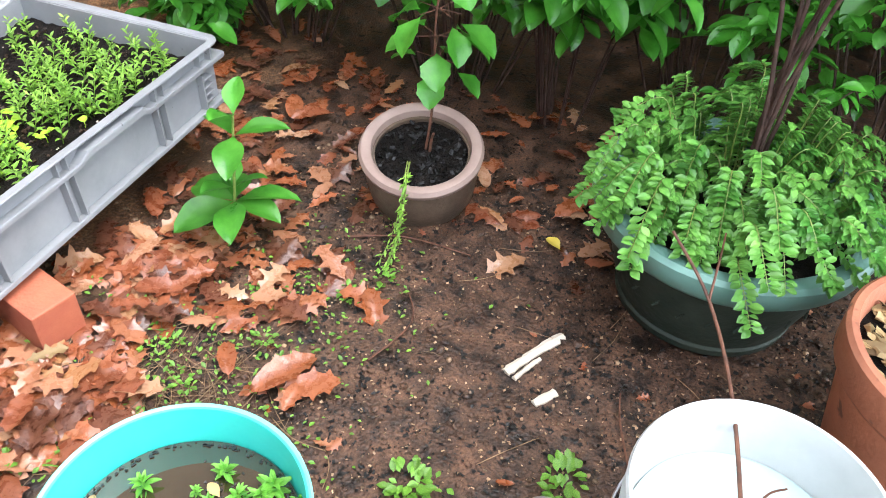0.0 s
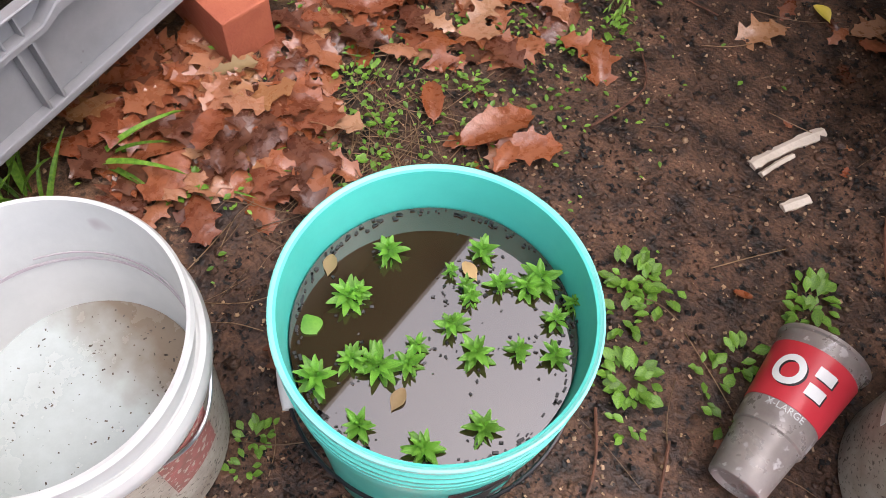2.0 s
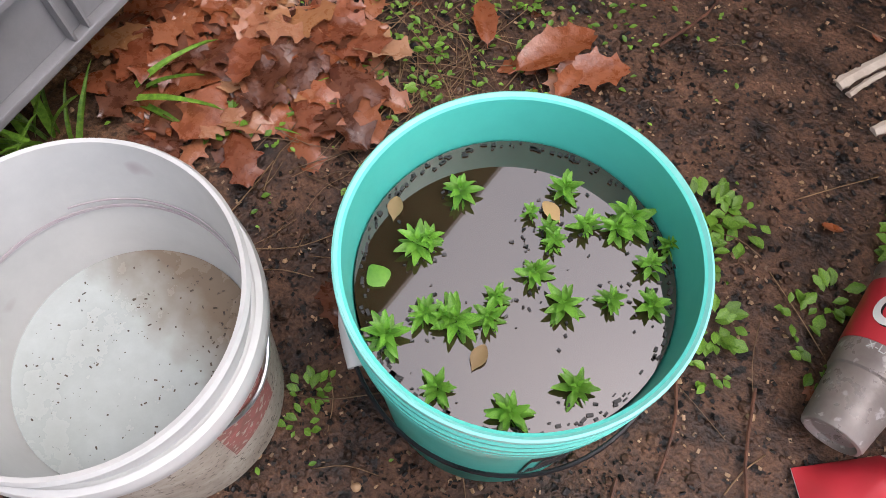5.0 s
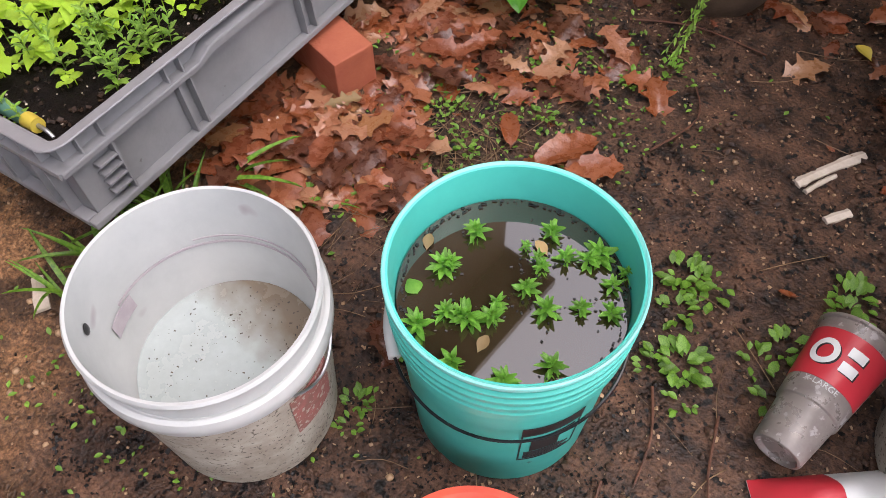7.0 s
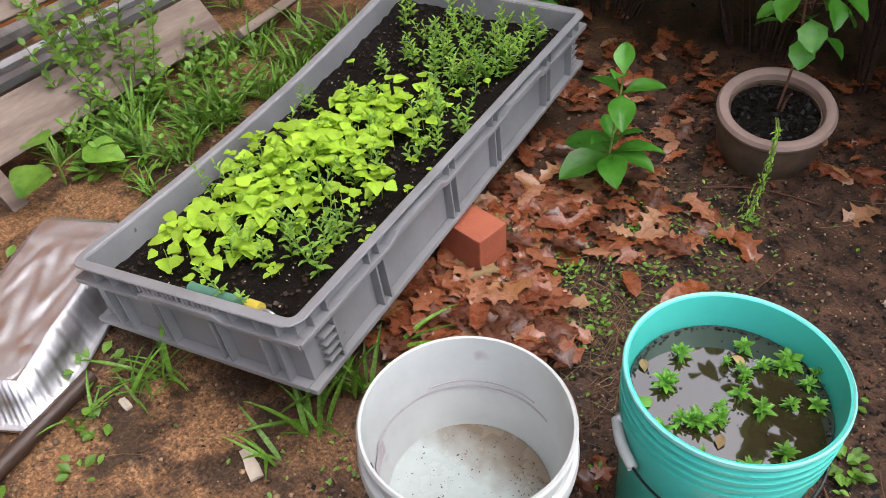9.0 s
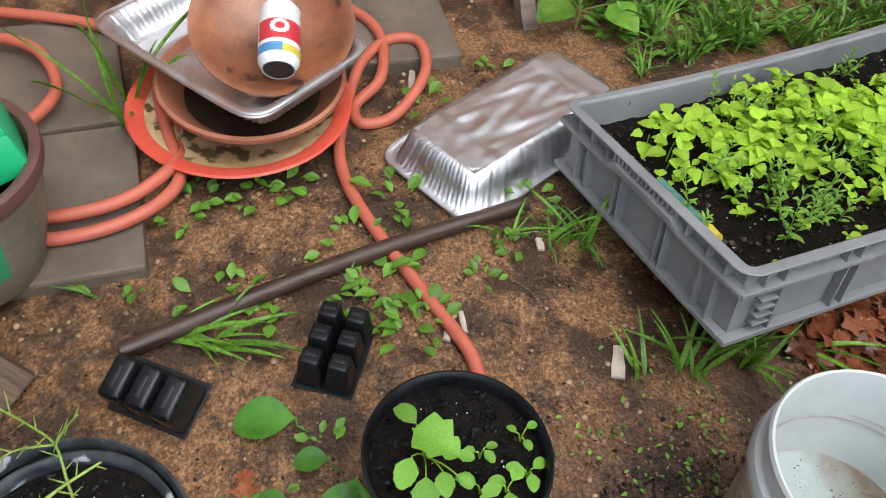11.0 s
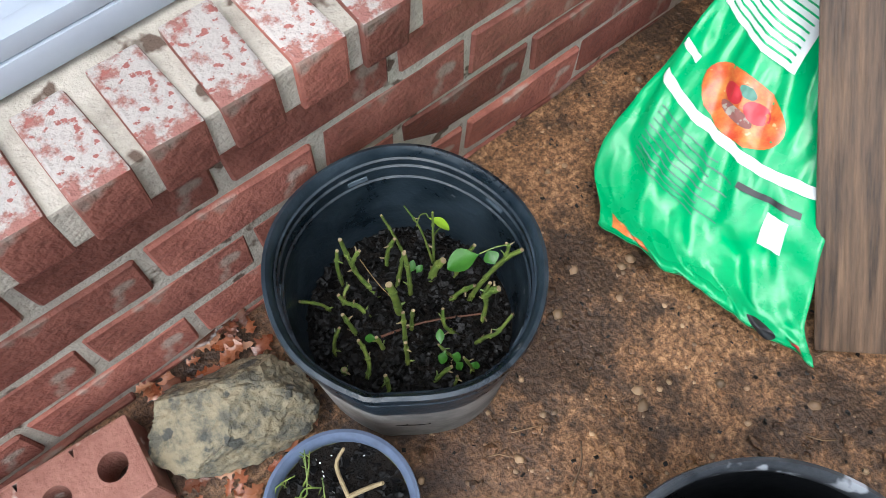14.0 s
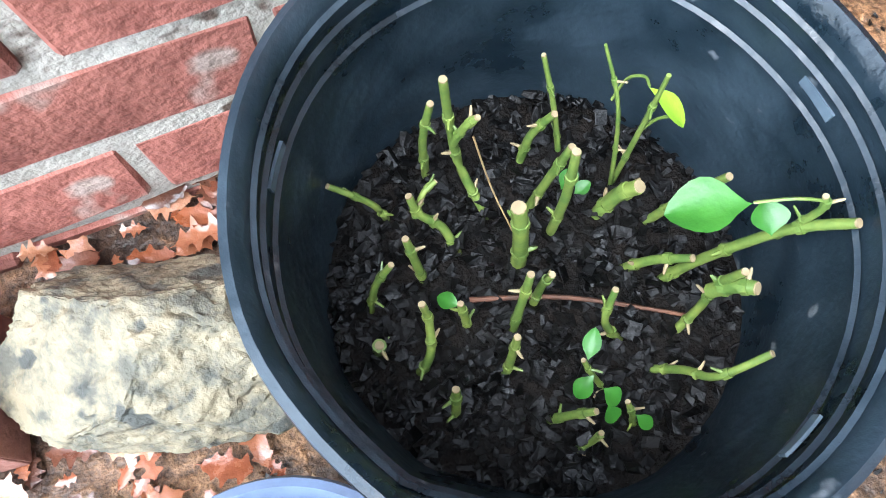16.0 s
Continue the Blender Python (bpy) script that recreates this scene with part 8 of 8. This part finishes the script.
# ---- litter ----
def oak_leaves():
    rnd = random.Random(6)
    heaps = [(-0.98, 0.62, 0.135, 190), (-0.90, 0.69, 0.085, 60), (-1.03, 0.95, 0.12, 80), (-0.80, 1.0, 0.10, 16), (-0.90, 1.03, 0.14, 34), (-0.72, 1.12, 0.14, 14), (-0.62, 0.90, 0.05, 6), (-1.02, 1.15, 0.16, 50), (-0.95, 1.55, 0.3, 80), (-0.35, 1.75, 0.35, 60), (-0.25, 1.55, 0.2, 10), (-1.25, 1.75, 0.3, 70),
             (-0.60, -1.27, 0.09, 40), (-0.72, -1.39, 0.05, 24), (-0.55, -1.22, 0.09, 18), (-0.62, -1.40, 0.05, 16), (-0.57, 0.38, 0.05, 3)]
    p = Pile()
    for hx, hy, r, n in heaps:
        for k in range(n):
            a, q = rnd.uniform(0, 6.28), r * math.sqrt(rnd.random())
            x, y = hx + q * math.cos(a) * 1.1, hy + q * math.sin(a)
            lift = 0.022 * (1 - q / r) * rnd.random() if n > 100 else 0.012 * rnd.random()
            p.add(leaf_mesh(oak_outline(rnd), rnd.uniform(-0.3, 0.35), rnd.uniform(-0.25, 0.35), rnd.uniform(0, 0.08), rnd.uniform(-0.6, 0.6)), place((x, y, gh(x, y) + 0.005 + lift), rnd.uniform(0.04, 0.118) * (1 if hy > 0 else 0.36), rnd.uniform(0, 360), rnd.uniform(-7, 9), rnd.uniform(-10, 10)))
    for k in range(90):
        x, y = rnd.uniform(-1.3, 0.4), rnd.uniform(0.5, 2.0)
        p.add(leaf_mesh(oak_outline(rnd), rnd.uniform(-0.5, 0.5), rnd.uniform(-0.3, 0.5)), place((x, y, gh(x, y) + 0.005), rnd.uniform(0.015, 0.05), rnd.uniform(0, 360), rnd.uniform(-10, 12), rnd.uniform(-15, 15)))
    ob = p.make("leaf_litter", "oak")
    tagged(ob, "wet reddish-brown oak leaves strewn over the earth", "dead leaves", kind="stuff")
    for x, y, s, yaw, mt in ((-0.645, 0.812, 0.15, 336, "oak"), (-0.69, 0.83, 0.09, 40, "oak"), (-1.015, 0.665, 0.085, 330, "straw"), (-0.98, -0.585, 0.09, 80, "oak")):
        q = Pile()
        q.add(leaf_mesh(oak_outline(rnd), 0.2, 0.3), place((x, y, gh(x, y) + 0.02), s, yaw, 4))
        tagged(q.make("oak_leaf", mt), "large fallen oak leaf with pointed lobes on the earth", "dead leaf", "single oak leaves")
    for x, y, yaw in ((-0.281, 1.466, 60), (-0.17, 1.62, 100)):
        q = Pile()
        q.add(leaf_mesh(OVAL, 0.3, 0.3), place((x, y, gh(x, y) + 0.012), 0.05, yaw, 5))
        tagged(q.make("fallen_leaf", "yellow"), "small yellow fallen leaf on the dark earth", "dead leaf", "yellow leaves")


oak_leaves()


def debris():
    rnd = random.Random(10)
    bits, stones = flakes(24, 61, 0.2), lumps(16, 62)
    p = Pile()
    for k in range(26000):
        x, y = rnd.uniform(-1.0, 0.6), rnd.uniform(0.02, 1.95)
        if noise.noise(Vector((x * 4, y * 4, 9))) + 0.6 * noise.noise(Vector((x * 11, y * 11, 4))) < rnd.uniform(-0.55, 0.5):
            continue
        p.strew(bits, rnd, x, y, gh(x, y) + 0.0025, rnd.uniform(0.0015, 0.005) * rnd.choice((0.7, 1.0, 1.0, 1.8)))
    for k in range(1800):
        x, y = rnd.uniform(-2.0, -0.4), rnd.uniform(-1.4, 0.3)
        p.strew(bits, rnd, x, y, gh(x, y) + 0.002, rnd.uniform(0.002, 0.006))
    # extra flakes round pots and buckets, darkening the ground at their feet
    for x0, y0, r, n in ((-0.70, 0.20, 0.20, 500), (-0.42, 0.45, 0.19, 500), (0.02, 1.42, 0.32, 900), (0.2, 0.9, 0.3, 700), (-0.90, -0.80, 0.2, 200), (-0.90, -0.29, 0.17, 200), (-0.84, 0.02, 0.07, 200)):
        for k in range(n):
            t, q = rnd.uniform(0, 6.28), r * math.sqrt(rnd.uniform(0.3, 1))
            x, y = x0 + q * math.cos(t), y0 + q * math.sin(t)
            p.strew(bits, rnd, x, y, gh(x, y) + 0.0025, rnd.uniform(0.002, 0.006))
    tagged(p.make("bark_debris", "bark", smooth=False), "fine dark bark fragments trodden into the mud", "debris", kind="stuff")
    p = Pile()
    for k in range(7500):
        x, y = rnd.uniform(-2.4, 0.4), rnd.uniform(-1.4, 1.6)
        if x > -0.9 and y > 0 and rnd.random() < 0.8:
            continue
        s = rnd.choice((0.0015, 0.0015, 0.002, 0.002, 0.003, 0.004, 0.006)) * rnd.uniform(0.7, 1.3)
        p.strew(stones, rnd, x, y, gh(x, y) + s * 0.2, s, 0.2)
    for k in range(60):
        x, y = rnd.uniform(-2.0, -0.75), rnd.uniform(-1.38, 0.1)
        s = rnd.uniform(0.004, 0.009)
        p.strew(stones, rnd, x, y, gh(x, y) + s * 0.1, s, 0.2)
    clods = Pile()
    for k in range(6000):
        x, y = (rnd.uniform(-2.0, -0.5), rnd.uniform(-1.38, 0.3)) if k < 2200 else (rnd.uniform(-1.0, 0.5), rnd.uniform(0.02, 1.7))
        s = rnd.uniform(0.002, 0.007) * rnd.choice((0.7, 1.0, 1.0, 1.5))
        clods.strew(stones, rnd, x, y, gh(x, y) + s * 0.25, s, 0.3)
    grit = Pile()
    for k in range(5200):
        x, y = rnd.uniform(-0.95, 0.5), rnd.uniform(0.02, 1.7)
        grit.strew(bits, rnd, x, y, gh(x, y) + 0.003, rnd.uniform(0.0015, 0.006))
    tagged(grit.make("grit", "pebble", smooth=False), "fine tan grit and crumbs on the wet mud", "grit", kind="stuff")
    tagged(clods.make("clods", "earth", smooth=False), "small crumbs of wet earth on the ground", "earth", kind="stuff")
    tagged(p.make("gravel", "pebble"), "small tan and brown pebbles in the earth", "gravel", kind="stuff")
    p = Pile()
    for k in range(390):
        x, y = (rnd.uniform(-1.0, 0.4), rnd.uniform(0.1, 1.6)) if k < 300 else (rnd.uniform(-2.0, -0.4), rnd.uniform(-1.4, 0.2))
        if k < 220:
            x, y = rnd.gauss(-0.74, 0.09), rnd.gauss(0.72, 0.09)
        a, ln = rnd.uniform(0, 6.28), rnd.uniform(0.04, 0.16) if k < 300 else rnd.uniform(0.02, 0.08)
        b = a + rnd.uniform(-0.5, 0.5)
        pts = [(x, y, gh(x, y) + 0.004), (x + ln * 0.5 * math.cos(a), y + ln * 0.5 * math.sin(a), gh(x, y) + 0.008), (x + ln * 0.5 * (math.cos(a) + math.cos(b)), y + ln * 0.5 * (math.sin(a) + math.sin(b)), gh(x, y) + 0.004)]
        p.add_bm(tube(pts, rnd.uniform(0.0004, 0.0010), None, 4, 3))
    tagged(p.make("straw_litter", "needle"), "dry straw and pine needles scattered on the earth", "straw", kind="stuff")
    p = Pile()
    for k in range(1300):
        c = rnd.choice(((-0.78, 0.95, 0.22), (-0.6, 1.12, 0.18), (-0.9, 0.8, 0.15), (-0.7, 0.85, 0.2), (-0.62, 0.72, 0.2), (-0.9, 0.15, 0.2), (-0.65, -0.05, 0.25), (-0.7, -0.4, 0.25), (-0.75, 1.2, 0.2)))
        x, y = rnd.gauss(c[0], c[2] * 0.6), rnd.gauss(c[1], c[2] * 0.6)
        p.add(leaf_mesh(OVAL[::2], 0.2, 0.2), place((x, y, gh(x, y) + rnd.uniform(0.003, 0.014)), rnd.uniform(0.006, 0.015), rnd.uniform(0, 360), rnd.uniform(-10, 40)))
    tagged(p.make("clover", "weed"), "tiny green weed seedlings scattered over the mud", "weeds", kind="stuff")
    for pts in (((-0.72, 1.28), (-0.60, 1.34), (-0.45, 1.36)), ((0.02, 0.98), (-0.03, 1.08), (-0.05, 1.15)), ((-0.15, 0.62), (-0.1, 0.5), (0.0, 0.42)), ((-0.23, 0.43), (-0.2, 0.33), (-0.18, 0.25)), ((-0.25, 0.60), (-0.21, 0.53), (-0.19, 0.45)), ((-0.50, 1.0), (-0.47, 1.12), (-0.52, 1.2)), ((-0.25, 1.55), (-0.12, 1.48), (0.0, 1.52)), ((-0.63, 0.46), (-0.67, 0.52), (-0.72, 0.57))):
        ob = part("twig", tube([(x, y, gh(x, y) + 0.006 + 0.004 * (i == 1)) for i, (x, y) in enumerate(pts)], 0.0026, 0.0015, 6, 4), "twig")
        tagged(ob, "thin reddish-brown twig lying on the mud", "twig", "twigs")


debris()


def trailing_weed():
    b = new("trailing_weed")
    tagged(b, "feathery green weed drooping over the tan pot rim", "weed")
    rnd = random.Random(66)
    for k in range(4):
        o = rnd.uniform(-0.012, 0.012)
        pts = [(-0.60 + o, 1.36, 0.20), (-0.585 + o, 1.32, 0.19), (-0.575 + 1.5 * o, 1.29, 0.13), (-0.57 + 3 * o, 1.27, 0.06), (-0.57 + 4 * o, 1.24, 0.015)]
        part("stem", tube(pts, 0.0014, 0.0008, 5, 4), "stem", b)
        p = Pile()
        for q in smooth_path(pts, 5)[4:]:
            for s in (0, 180):
                p.add(leaf_mesh(LANCE[::2], 0.2, 0.2), place(q, rnd.uniform(0.012, 0.022), s + rnd.uniform(-40, 40), rnd.uniform(-50, 10)))
        p.make("foliage", "herb", b)


trailing_weed()
